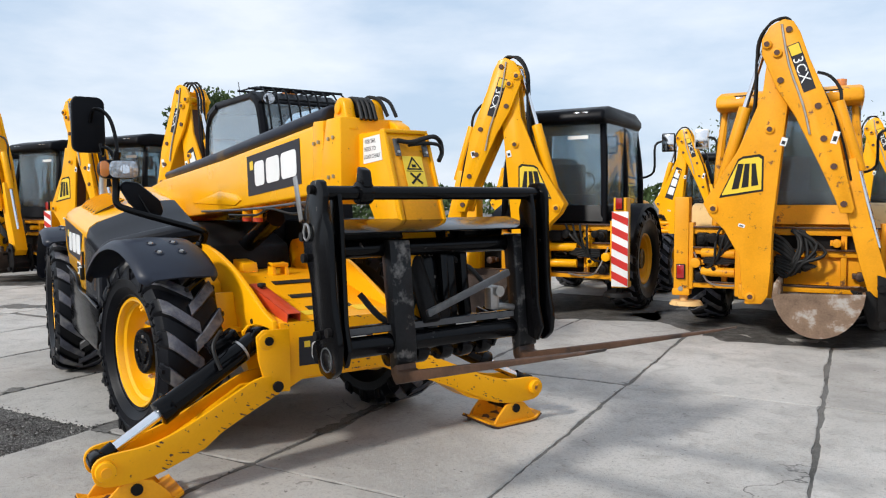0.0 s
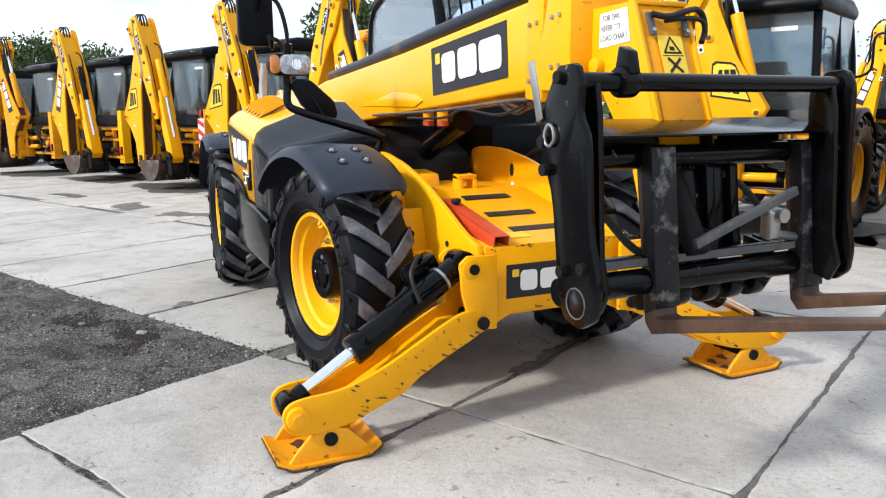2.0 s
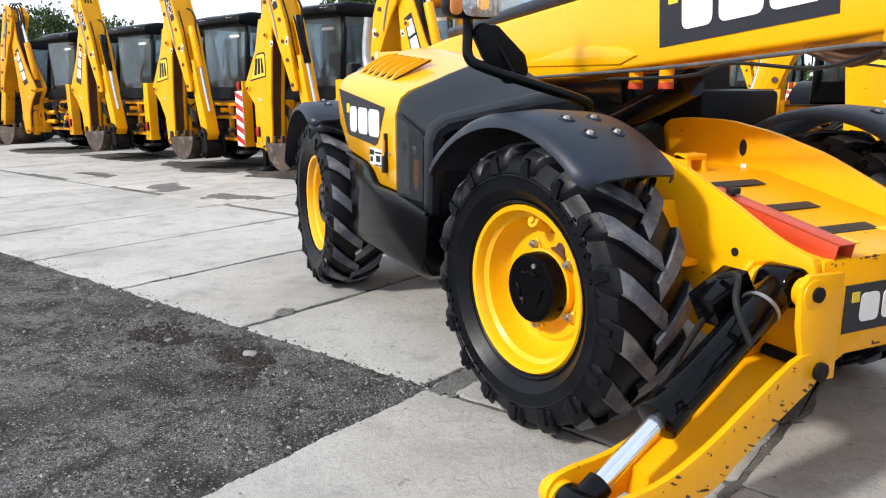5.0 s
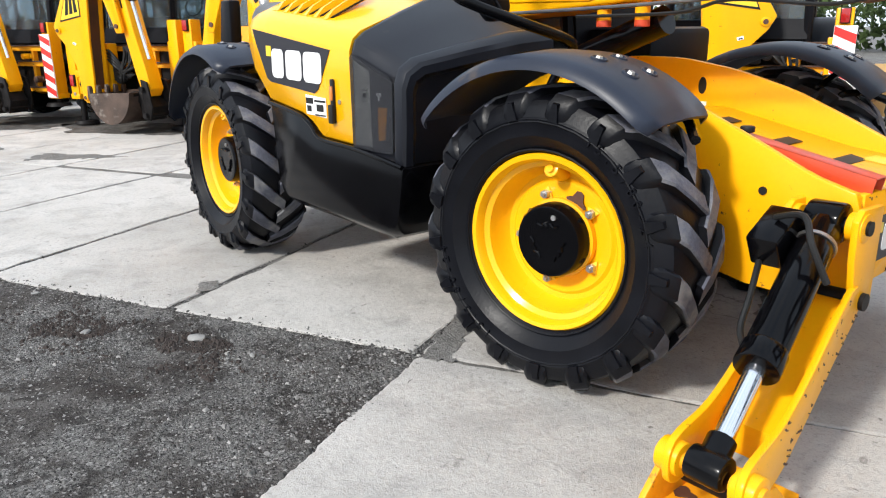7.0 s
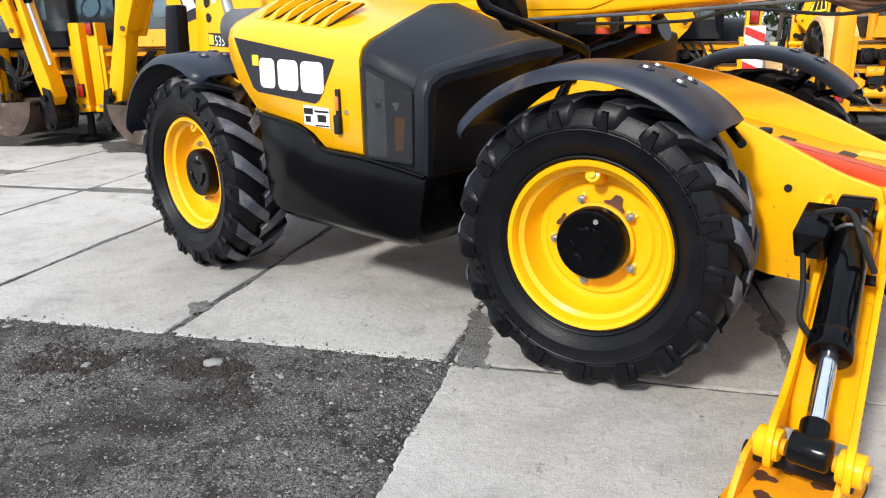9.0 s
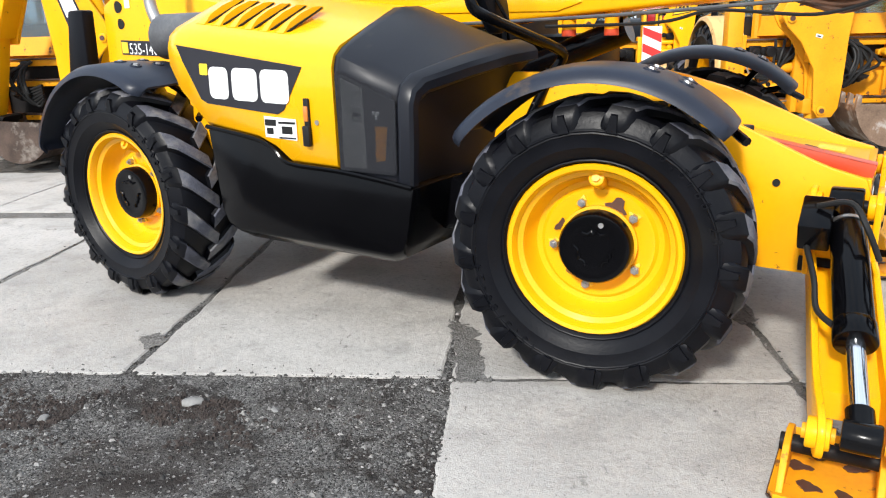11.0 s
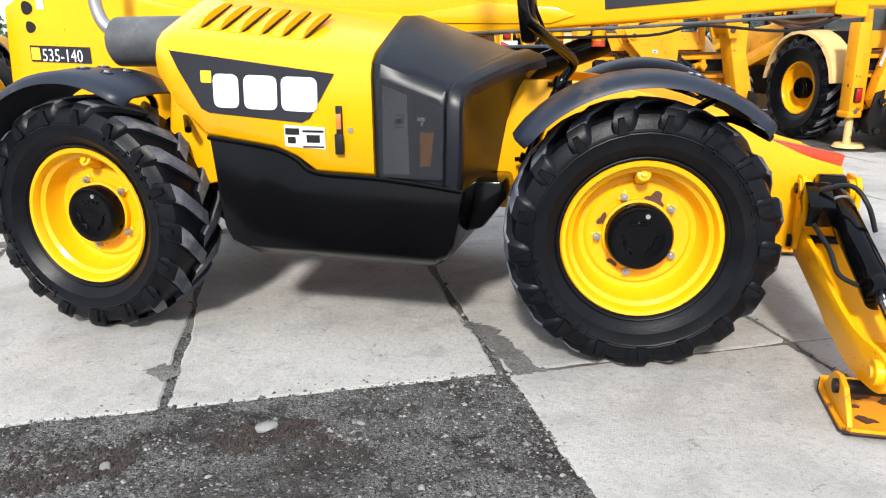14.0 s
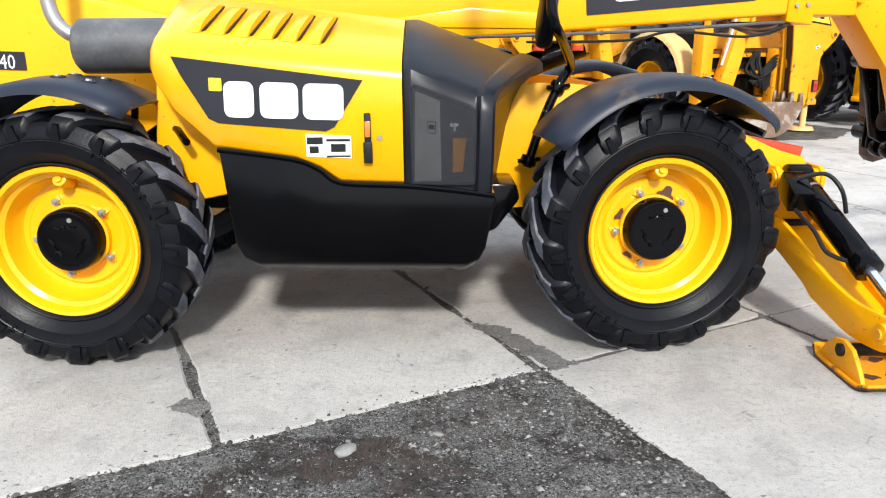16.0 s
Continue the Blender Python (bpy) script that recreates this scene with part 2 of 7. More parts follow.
def layered(name, rough, layers, base, bumps, speckle=None, cracks=None, spec=0.2):
    """A ground surface in world metres: a base colour, soft layers of noise, speckles, and thin cracks."""
    m = bpy.data.materials.new(name)
    m.use_nodes = True
    n, l = m.node_tree.nodes, m.node_tree.links
    b = n["Principled BSDF"]
    b.inputs["Roughness"].default_value = rough
    b.inputs["Specular IOR Level"].default_value = spec
    geo = n.new("ShaderNodeNewGeometry")
    at = geo.outputs["Position"]

    def tex(scale, detail=5, shift=0.0, rough_=0.6, distort=0.0):
        mp = n.new("ShaderNodeMapping")
        mp.inputs["Location"].default_value = (shift, shift * 0.7, 0)
        l.new(at, mp.inputs["Vector"])
        t = n.new("ShaderNodeTexNoise")
        t.inputs["Scale"].default_value, t.inputs["Detail"].default_value = scale, detail
        t.inputs["Roughness"].default_value, t.inputs["Distortion"].default_value = rough_, distort
        l.new(mp.outputs["Vector"], t.inputs["Vector"])
        return t.outputs["Fac"]

    rgb = n.new("ShaderNodeRGB")
    rgb.outputs[0].default_value = (*base, 1)
    colour = rgb.outputs[0]
    info = n.new("ShaderNodeObjectInfo")

    def over(fac, c2):
        nonlocal colour
        mix = n.new("ShaderNodeMixRGB")
        mix.inputs["Color2"].default_value = (*c2, 1)
        l.new(fac, mix.inputs["Fac"])
        l.new(colour, mix.inputs["Color1"])
        colour = mix.outputs["Color"]

    for k, (scale, lo, hi, c2, most, distort) in enumerate(layers):
        cut = n.new("ShaderNodeMapRange")
        cut.inputs["From Min"].default_value, cut.inputs["From Max"].default_value = lo, hi
        cut.inputs["To Max"].default_value = most
        l.new(tex(scale, 6, 3.7 * k, 0.62, distort), cut.inputs["Value"])
        over(cut.outputs["Result"], c2)
    if speckle:
        for scale, level, c2 in speckle:
            vo = n.new("ShaderNodeTexVoronoi")
            vo.inputs["Scale"].default_value = scale
            l.new(at, vo.inputs["Vector"])
            sep = n.new("ShaderNodeSeparateColor")
            l.new(vo.outputs["Color"], sep.inputs["Color"])
            cut = n.new("ShaderNodeMapRange")
            cut.inputs["From Min"].default_value, cut.inputs["From Max"].default_value = level, level + 0.03
            l.new(sep.outputs["Red"], cut.inputs["Value"])
            over(cut.outputs["Result"], c2)
    if cracks:
        warp = n.new("ShaderNodeTexNoise")
        warp.inputs["Scale"].default_value, warp.inputs["Detail"].default_value = 2.2, 5
        l.new(at, warp.inputs["Vector"])
        add = n.new("ShaderNodeVectorMath")
        add.operation = "MULTIPLY_ADD"
        add.inputs[1].default_value = (0.6, 0.6, 0.6)
        l.new(warp.outputs["Color"], add.inputs[0])
        l.new(at, add.inputs[2])
        vo = n.new("ShaderNodeTexVoronoi")
        vo.feature = "DISTANCE_TO_EDGE"
        vo.inputs["Scale"].default_value = 0.42
        l.new(add.outputs["Vector"], vo.inputs["Vector"])
        thin = n.new("ShaderNodeMapRange")
        thin.inputs["From Min"].default_value, thin.inputs["From Max"].default_value = 0.0, 0.0032
        thin.inputs["To Min"].default_value, thin.inputs["To Max"].default_value = 1, 0
        l.new(vo.outputs["Distance"], thin.inputs["Value"])
        gate = n.new("ShaderNodeMapRange")
        gate.inputs["From Min"].default_value, gate.inputs["From Max"].default_value = 0.58, 0.66
        l.new(tex(0.8, 3, 9.0), gate.inputs["Value"])
        mul = n.new("ShaderNodeMath")
        mul.operation = "MULTIPLY"
        l.new(thin.outputs["Result"], mul.inputs[0])
        l.new(gate.outputs["Result"], mul.inputs[1])
        over(mul.outputs[0], cracks)
    piece = n.new("ShaderNodeMapRange")
    piece.inputs["To Min"].default_value, piece.inputs["To Max"].default_value = 0.93, 1.07
    l.new(info.outputs["Random"], piece.inputs["Value"])
    sc = n.new("ShaderNodeVectorMath")
    sc.operation = "SCALE"
    l.new(colour, sc.inputs[0])
    l.new(piece.outputs["Result"], sc.inputs["Scale"])
    l.new(sc.outputs["Vector"], b.inputs["Base Color"])
    h = None
    for scale, weight in bumps:
        mu = n.new("ShaderNodeMath")
        mu.operation = "MULTIPLY_ADD"
        mu.inputs[1].default_value = weight
        l.new(tex(scale, 4, scale), mu.inputs[0])
        if h is not None:
            l.new(h, mu.inputs[2])
        h = mu.outputs[0]
    bp = n.new("ShaderNodeBump")
    bp.inputs["Strength"].default_value, bp.inputs["Distance"].default_value = 0.8, 0.02
    l.new(h, bp.inputs["Height"])
    l.new(bp.outputs["Normal"], b.inputs["Normal"])
    return m


concrete = layered("concrete_slab", 0.85, [(0.4, 0.42, 0.62, (0.40, 0.38, 0.35), 0.7, 0.0), (0.9, 0.48, 0.66, (0.29, 0.277, 0.258), 0.5, 0.7), (3.2, 0.5, 0.66, (0.3, 0.287, 0.268), 0.6, 0.5), (11.0, 0.6, 0.72, (0.2, 0.192, 0.18), 0.45, 0.6), (2.0, 0.56, 0.72, (0.5, 0.478, 0.45), 0.5, 0.4), (38.0, 0.52, 0.68, (0.24, 0.23, 0.215), 0.5, 0.0), (120.0, 0.56, 0.68, (0.16, 0.154, 0.145), 0.6, 0.0), (90.0, 0.6, 0.7, (0.56, 0.54, 0.51), 0.35, 0.0), (18.0, 0.665, 0.69, (0.12, 0.113, 0.105), 0.75, 0.3), (46.0, 0.69, 0.71, (0.1, 0.095, 0.09), 0.8, 0.0), (5.5, 0.67, 0.7, (0.15, 0.143, 0.133), 0.6, 1.2)],
                   (0.51, 0.487, 0.458), [(6.0, 0.35), (22.0, 0.25), (50.0, 0.13), (160.0, 0.2)], None, (0.10, 0.095, 0.09), spec=0.12)
gravel = layered("gravel_and_tar", 0.92, [(26.0, 0.5, 0.66, (0.07, 0.063, 0.058), 0.6, 0.2), (70.0, 0.5, 0.6, (0.27, 0.26, 0.245), 0.8, 0.0), (110.0, 0.5, 0.6, (0.014, 0.0135, 0.013), 0.88, 0.0), (140.0, 0.6, 0.66, (0.44, 0.425, 0.405), 0.9, 0.0), (48.0, 0.62, 0.65, (0.33, 0.32, 0.305), 0.8, 0.0), (0.8, 0.49, 0.58, (0.042, 0.035, 0.031), 0.7, 0.9), (2.4, 0.51, 0.6, (0.03, 0.024, 0.021), 0.75, 1.2), (1.3, 0.55, 0.65, (0.19, 0.182, 0.172), 0.5, 0.6), (7.0, 0.55, 0.62, (0.024, 0.02, 0.018), 0.7, 0.8), (17.0, 0.6, 0.65, (0.02, 0.017, 0.015), 0.7, 0.6)],
                 (0.135, 0.13, 0.124), [(5.0, 1.2), (14.0, 1.2), (30.0, 1.0), (90.0, 1.3), (200.0, 1.0)], [(110.0, 0.93, (0.3, 0.29, 0.275)), (140.0, 0.93, (0.018, 0.0175, 0.017))])
joint_fill = layered("joint_dirt", 0.9, [(1.5, 0.45, 0.65, (0.085, 0.08, 0.074), 0.8, 0.5), (40.0, 0.5, 0.65, (0.24, 0.23, 0.215), 0.6, 0.0), (150.0, 0.5, 0.62, (0.035, 0.034, 0.032), 0.7, 0.0)],
                     (0.2, 0.192, 0.18), [(40.0, 0.8), (130.0, 0.9)])
patch_dirt = layered("trodden_dirt", 0.9, [(6.0, 0.45, 0.65, (0.12, 0.114, 0.106), 0.7, 0.8), (40.0, 0.5, 0.65, (0.3, 0.288, 0.27), 0.6, 0.0), (130.0, 0.52, 0.62, (0.05, 0.049, 0.046), 0.7, 0.0)],
                     (0.2, 0.192, 0.18), [(30.0, 0.8), (130.0, 0.9)])
grey_metal = material("dusty_grey_metal", (0.075, 0.077, 0.082), 0.5, vary=0.35, scale=7, bump=0.1, spots=(0.14, 0.135, 0.13), spot_size=6, spot_cut=0.55, spot_soft=0.15)
dirt = material("dark_wet_dirt", (0.034, 0.025, 0.021), 0.9, vary=0.5, scale=14, bump=0.5, grain=150)


# ---- mesh helpers ----
def finish(bm, sharp=0.6):
    bmesh.ops.recalc_face_normals(bm, faces=bm.faces)
    for e in bm.edges:
        if len(e.link_faces) == 2 and e.calc_face_angle(0) > sharp:
            e.smooth = False
    for f in bm.faces:
        f.smooth = True


def part(name, bm, mat, parent=None, label="", sharp=0.6):
    """Links a bmesh as one mesh object under a thing or a part."""
    finish(bm, sharp)
    me = bpy.data.meshes.new(name)
    bm.to_mesh(me)
    bm.free()
    me.materials.append(mat)
    ob = new(name, me)
    if parent is not None:
        ob.parent = parent
    if label:
        tagged(ob, label)
    return ob


def thing(name, label, category, group="", m=None):
    e = new(name)
    e.empty_display_size = 0.2
    if m is not None:
        e.matrix_world = m
    return tagged(e, label, category, group)


def bevel(bm, width, segments=2, angle=0.5):
    if width:
        edges = [e for e in bm.edges if len(e.link_faces) == 2 and e.calc_face_angle(0) > angle]
        bmesh.ops.bevel(bm, geom=edges, offset=width, segments=segments, affect="EDGES", clamp_overlap=True, profile=0.5)
    return bm


def box(x0, x1, y0, y1, z0, z1, bev=0.0, segments=2):
    bm = bmesh.new()
    bmesh.ops.create_cube(bm, size=1, matrix=Matrix.Translation(((x0 + x1) / 2, (y0 + y1) / 2, (z0 + z1) / 2)) @ Matrix.Diagonal((x1 - x0, y1 - y0, z1 - z0, 1)))
    return bevel(bm, bev, segments)


def prism(points, axis, a, b, bev=0.0, segments=2):
    """A flat outline pushed from a to b along an axis: x takes (y, z), y takes (x, z), z takes (x, y)."""
    bm = bmesh.new()

    def at(p, h):
        return {"x": (h, p[0], p[1]), "y": (p[0], h, p[1]), "z": (p[0], p[1], h)}[axis]

    lo = [bm.verts.new(at(p, a)) for p in points]
    hi = [bm.verts.new(at(p, b)) for p in points]
    bm.faces.new(lo)
    bm.faces.new(hi[::-1])
    for i in range(len(points)):
        j = (i + 1) % len(points)
        bm.faces.new((lo[j], lo[i], hi[i], hi[j]))
    bmesh.ops.recalc_face_normals(bm, faces=bm.faces)
    return bevel(bm, bev, segments)


def rod(p, q, r, r2=None, seg=20, bev=0.0):
    p, q = Vector(p), Vector(q)
    d = q - p
    bm = bmesh.new()
    m = Matrix.Translation((p + q) / 2) @ d.to_track_quat("Z", "Y").to_matrix().to_4x4()
    bmesh.ops.create_cone(bm, cap_ends=True, segments=seg, radius1=r, radius2=r if r2 is None else r2, depth=d.length, matrix=m)
    return bevel(bm, bev, 2, 1.0)


def smooth_path(points, steps=6):
    pts = [Vector(p) for p in points]
    out = []
    for i in range(len(pts) - 1):
        p0, p1, p2, p3 = pts[max(i - 1, 0)], pts[i], pts[i + 1], pts[min(i + 2, len(pts) - 1)]
        for k in range(steps):
            t = k / steps
            out.append(0.5 * (2 * p1 + (p2 - p0) * t + (2 * p0 - 5 * p1 + 4 * p2 - p3) * t * t + (3 * p1 - p0 - 3 * p2 + p3) * t ** 3))
    return out + [pts[-1]]


def tube(points, r, seg=10, steps=6):
    path = smooth_path(points, steps) if steps > 1 else [Vector(p) for p in points]
    bm = bmesh.new()
    rings, up = [], Vector((0.13, 0.21, 0.97))
    for i, p in enumerate(path):
        d = (path[min(i + 1, len(path) - 1)] - path[max(i - 1, 0)]).normalized()
        side = d.cross(up).normalized()
        up2 = side.cross(d).normalized()
        up = up2
        rings.append([bm.verts.new(p + r * (math.cos(2 * math.pi * k / seg) * side + math.sin(2 * math.pi * k / seg) * up2)) for k in range(seg)])
    for a, b in zip(rings, rings[1:]):
        for k in range(seg):
            bm.faces.new((a[k], a[(k + 1) % seg], b[(k + 1) % seg], b[k]))
    bm.faces.new(rings[0][::-1])
    bm.faces.new(rings[-1])
    return bm


def loft(rings, closed=True, caps=True):
    bm = bmesh.new()
    vs = [[bm.verts.new(p) for p in ring] for ring in rings]
    n = len(vs[0])
    for a, b in zip(vs, vs[1:]):
        for k in range(n if closed else n - 1):
            bm.faces.new((a[k], a[(k + 1) % n], b[(k + 1) % n], b[k]))
    if caps:
        bm.faces.new(vs[0][::-1])
        bm.faces.new(vs[-1])
    return bm


def lathe(profile, seg=48, centre=(0, 0, 0), out=-1):
    """A profile of (radius, offset) turned about an axis along y; out: the side on which positive offsets lie."""
    bm = bmesh.new()
    rings = []
    for r, o in profile:
        rings.append([bm.verts.new((centre[0] + r * math.cos(2 * math.pi * k / seg), centre[1] + out * o, centre[2] + r * math.sin(2 * math.pi * k / seg))) for k in range(seg)])
    for a, b in zip(rings, rings[1:]):
        for k in range(seg):
            bm.faces.new((a[k], a[(k + 1) % seg], b[(k + 1) % seg], b[k]))
    for ring, r in ((rings[0], profile[0][0]), (rings[-1], profile[-1][0])):
        if r < 0.2 and profile[0] != profile[-1]:
            bm.faces.new(ring)
    return bm


def join(*bms):
    out = bmesh.new()
    for b in bms:
        me = bpy.data.meshes.new("tmp")
        b.to_mesh(me)
        b.free()
        out.from_mesh(me)
        bpy.data.meshes.remove(me)
    return out


def moved(bm, m):
    bmesh.ops.transform(bm, matrix=m, verts=bm.verts)
    return bm


def lettering(name, text, size, mat, parent, m, depth=0.001, align="LEFT", stretch=1.0):
    """Writing as a thin mesh; lies in its own xy plane, moved by m."""
    cu = bpy.data.curves.new(name, "FONT")
    cu.body, cu.size, cu.extrude, cu.align_x = text, size, depth, align
    cu.resolution_u = 2
    tmp = bpy.data.objects.new("tmp_text", cu)
    me = bpy.data.meshes.new_from_object(tmp)
    bpy.data.objects.remove(tmp)
    bpy.data.curves.remove(cu)
    me.transform(m @ Matrix.Diagonal((stretch, 1, 1, 1)))
    me.name = name
    me.materials.clear()
    me.materials.append(mat)
    ob = new(name, me)
    ob.parent = parent
    return ob


def frame_matrix(origin, right, up):
    """A matrix whose x runs right, whose y runs up, at an origin."""
    r, u = Vector(right).normalized(), Vector(up).normalized()
    n = r.cross(u).normalized()
    u = n.cross(r)
    m = Matrix((r, u, n)).transposed().to_4x4()
    m.translation = Vector(origin)
    return m


def decal(name, origin, right, up, outline, mat, parent, label="", thick=0.003):
    """A thin sticker: an outline in metres on the plane at origin, proud of the surface."""
    return part(name, moved(prism(outline, "z", 0.0005, thick), frame_matrix(origin, right, up)), mat, parent, label)


def brand_plate(parent, origin, right, up, w, h):
    """A dark plate with a small yellow tab and three plain white blocks."""
    plate = decal("brand_plate", origin, right, up, [(0, 0), (w, 0), (w, h), (0, h)], charcoal_vinyl, parent, "dark plate with plain white blocks")
    blocks(plate, origin, right, up, w * 0.16, h * 0.2, w * 0.78, h * 0.6)
    return plate


def rounded(x, y, w, h, r):
    pts = []
    for cx, cy, a in ((x + w - r, y + r, -90), (x + w - r, y + h - r, 0), (x + r, y + h - r, 90), (x + r, y + r, 180)):
        pts += [(cx + r * math.cos(radians(a + k * 30)), cy + r * math.sin(radians(a + k * 30))) for k in range(4)]
    return pts


def blocks(plate, origin, right, up, x, y, w, h):
    n = Vector(right).normalized().cross(Vector(up).normalized())
    o = Vector(origin) + 0.003 * n
    for i, (fx, fw) in enumerate(((0.0, 0.25), (0.3, 0.32), (0.66, 0.34))):
        decal("white_block", o, right, up, rounded(x + w * fx, y, w * fw, h, h * 0.2), white_vinyl, plate)
    decal("yellow_tab", o, right, up, rounded(x - 0.12 * w, y + h * 0.72, h * 0.36, h * 0.36, h * 0.04), label_yellow, plate)


# ---- ground, pavement ----
GRID = radians(26)
GU, GV = Vector((math.cos(GRID), math.sin(GRID), 0)), Vector((-math.sin(GRID), math.cos(GRID), 0))
U0, V0, SLAB_W, SLAB_L, JOINT = 1.45, -2.02, 1.48, 2.95, 0.03


def on_gravel(x, y, edge=0.0):
    """True where no slab lies."""
    p = Vector((x, y, 0))
    u, v = p.dot(GU), p.dot(GV)
    return v < V0 - edge and (u < U0 - edge or v < V0 - 30)


def ground_height(x, y):
    """The yard's level: nearly flush with the slabs, with a churned hollow in the gravel."""
    z = -0.008 + 0.004 * noise.noise((x * 0.9, y * 0.9, 3.1))
    if on_gravel(x, y, 0.05):
        z += 0.008 * noise.noise((x * 3.1, y * 3.1, 1.7)) + 0.004 * noise.noise((x * 9, y * 9, 5.2))
        d = math.hypot((x - 1.15) / 0.45, (y + 2.12) / 0.26)
        if d < 1:
            z += (1 - d) * (0.07 * noise.noise((x * 7, y * 7, 8.8)) - 0.012)
    return min(z, 0.012)


def build_ground():
    bm = bmesh.new()
    xs = [-3000, -400, -90] + [-30 + 1.1 * k for k in range(24)] + [-4 + 0.06 * k for k in range(108)] + [2.5 + 1.1 * k for k in range(13)] + [60, 400, 3000]
    ys = [-3000, -400, -60] + [-9 + 0.6 * k for k in range(8)] + [-4.4 + 0.06 * k for k in range(60)] + [-0.5 + 0.9 * k for k in range(16)] + [60, 400, 3000]
    grid = []
    for y in ys:
        row = []
        for x in xs:
            z = ground_height(x, y) if -30 <= x <= 18 and -9 <= y <= 13 else -0.008
            row.append(bm.verts.new((x, y, z)))
        grid.append(row)
    for a, b in zip(grid, grid[1:]):
        for k in range(len(a) - 1):
            f = bm.faces.new((a[k], a[k + 1], b[k + 1], b[k]))
            c = f.calc_center_median()
            f.material_index = 0 if on_gravel(c.x, c.y, -0.9) and not (c.x > 2.3 and c.y > -1.2) else 1
    ob = part("ground", bm, gravel)
    ob.data.materials.append(joint_fill)
    return tagged(ob, "dark grey gravel and broken tar yard surface", "ground", kind="structure")


ground = build_ground()


def corners_in(c, w, l):
    return [Vector((1, 0.3)), Vector((-0.3, 1)), Vector((-1, -0.3)), Vector((0.3, -1))][c]


def slab_mesh(i, w, l):
    """A slab with ragged, chipped edges; its long sides leave a wider joint than its ends."""
    rnd = random.Random(100 + i)
    pts = []
    corners = [(0, 0), (w, 0), (w, l), (0, l)]
    for c in range(4):
        p, q = Vector(corners[c]), Vector(corners[(c + 1) % 4])
        n = 70 if c % 2 else 40
        inward = [Vector((0, 1)), Vector((-1, 0)), Vector((0, -1)), Vector((1, 0))][c]
        for k in range(n):
            t = k / n
            a = p.lerp(q, t)
            wob = noise.noise((i * 3.1 + c * 7.7, t * 5.0, 0.5)) * 0.5 + 0.5
            if c % 2:
                deep = 0.002 + 0.04 * max(wob - 0.3, 0) + 0.02 * max(noise.noise((i * 5.1 + c, t * 19.0, 2.5)) + 0.05, 0) + 0.007 * rnd.random()
            else:
                deep = 0.001 + 0.026 * max(wob - 0.3, 0) + 0.014 * max(noise.noise((i * 5.1 + c, t * 12.0, 2.5)) + 0.05, 0) + 0.005 * rnd.random()
            if k == 0:
                deep = 0.02
                a = a + 0.02 * (corners_in(c, w, l))
            pts.append(a + inward * deep)
    bm = bmesh.new()
    z = [0.003 * (rnd.random() - 0.5) for _ in pts]
    top = [bm.verts.new((p.x, p.y, -0.003 + h)) for p, h in zip(pts, z)]
    low = [bm.verts.new((p.x, p.y, -0.06)) for p in pts]
    c0 = [bm.verts.new((p.x + (w / 2 - p.x) * 0.014, p.y + (l / 2 - p.y) * 0.008, 0.001 + h * 0.3)) for p, h in zip(pts, z)]
    bm.faces.new(c0)
    for k in range(len(pts)):
        j = (k + 1) % len(pts)
        bm.faces.new((c0[k], top[k], top[j], c0[j]))
        bm.faces.new((top[k], low[k], low[j], top[j]))
    bmesh.ops.recalc_face_normals(bm, faces=bm.faces)
    for f in bm.faces:
        f.smooth = False
    me = bpy.data.meshes.new("slab")
    bm.to_mesh(me)
    bm.free()
    me.materials.append(concrete)
    return me


pavement = tagged(new("pavement"), "weathered grey concrete slab pavement with dark joints", "pavement", kind="structure")
SLABS = [slab_mesh(i, SLAB_W, SLAB_L) for i in range(10)]
SHORT = [slab_mesh(20 + i, SLAB_W, 1.5) for i in range(2)]


def lay_slab(me, u, v):
    ob = new("slab", me)
    ob.parent = pavement
    rnd = random.Random(int(u * 97 + v * 31))
    m = Matrix.Translation(GU * u + GV * v + Vector((0, 0, 0.003 * (rnd.random() - 0.5)))) @ Matrix.Rotation(GRID, 4, "Z")
    ob.matrix_world = m @ Matrix.Rotation(0.002 * (rnd.random() - 0.5), 4, "X")


for i in range(-22, 12):
    for j in range(0, 7):
        shift = 0.0 if i >= 0 else 0.05 * ((i * 7) % 5)
        lay_slab(SLABS[(i * 3 + j * 5) % 10], U0 + i * SLAB_W, V0 + j * SLAB_L + (shift if j else 0))
for i in range(0, 9):
    lay_slab(SHORT[i % 2], U0 + i * SLAB_W, V0 - 1.5)
    for j in range(3):
        lay_slab(SLABS[(i * 3 + j * 7 + 2) % 10], U0 + i * SLAB_W + 0.02, V0 - 1.5 - (j + 1) * SLAB_L)


# ---- wheels ----
def tyre_mesh(R, W, rim_r, out=-1, lug_h=0.037):
    """Carcass of an agricultural tyre; axis along y, centred on its middle plane."""
    h = W / 2
    r = R - lug_h
    prof = [(rim_r, h * 0.62), (rim_r + 0.02, h * 0.76), (rim_r + 0.05, h * 0.86), (rim_r + (r - rim_r) * 0.35, h * 0.98), (rim_r + (r - rim_r) * 0.6, h * 1.0),
            (rim_r + (r - rim_r) * 0.63, h * 1.015), (rim_r + (r - rim_r) * 0.66, h * 0.995), (r - 0.075, h * 0.985), (r - 0.045, h * 0.95), (r - 0.016, h * 0.86), (r - 0.003, h * 0.7), (r + 0.006, h * 0.3), (r + 0.008, 0)]
    full = prof + [(a, -b) for a, b in prof[-2::-1]]
    return lathe(full, 60, out=out)


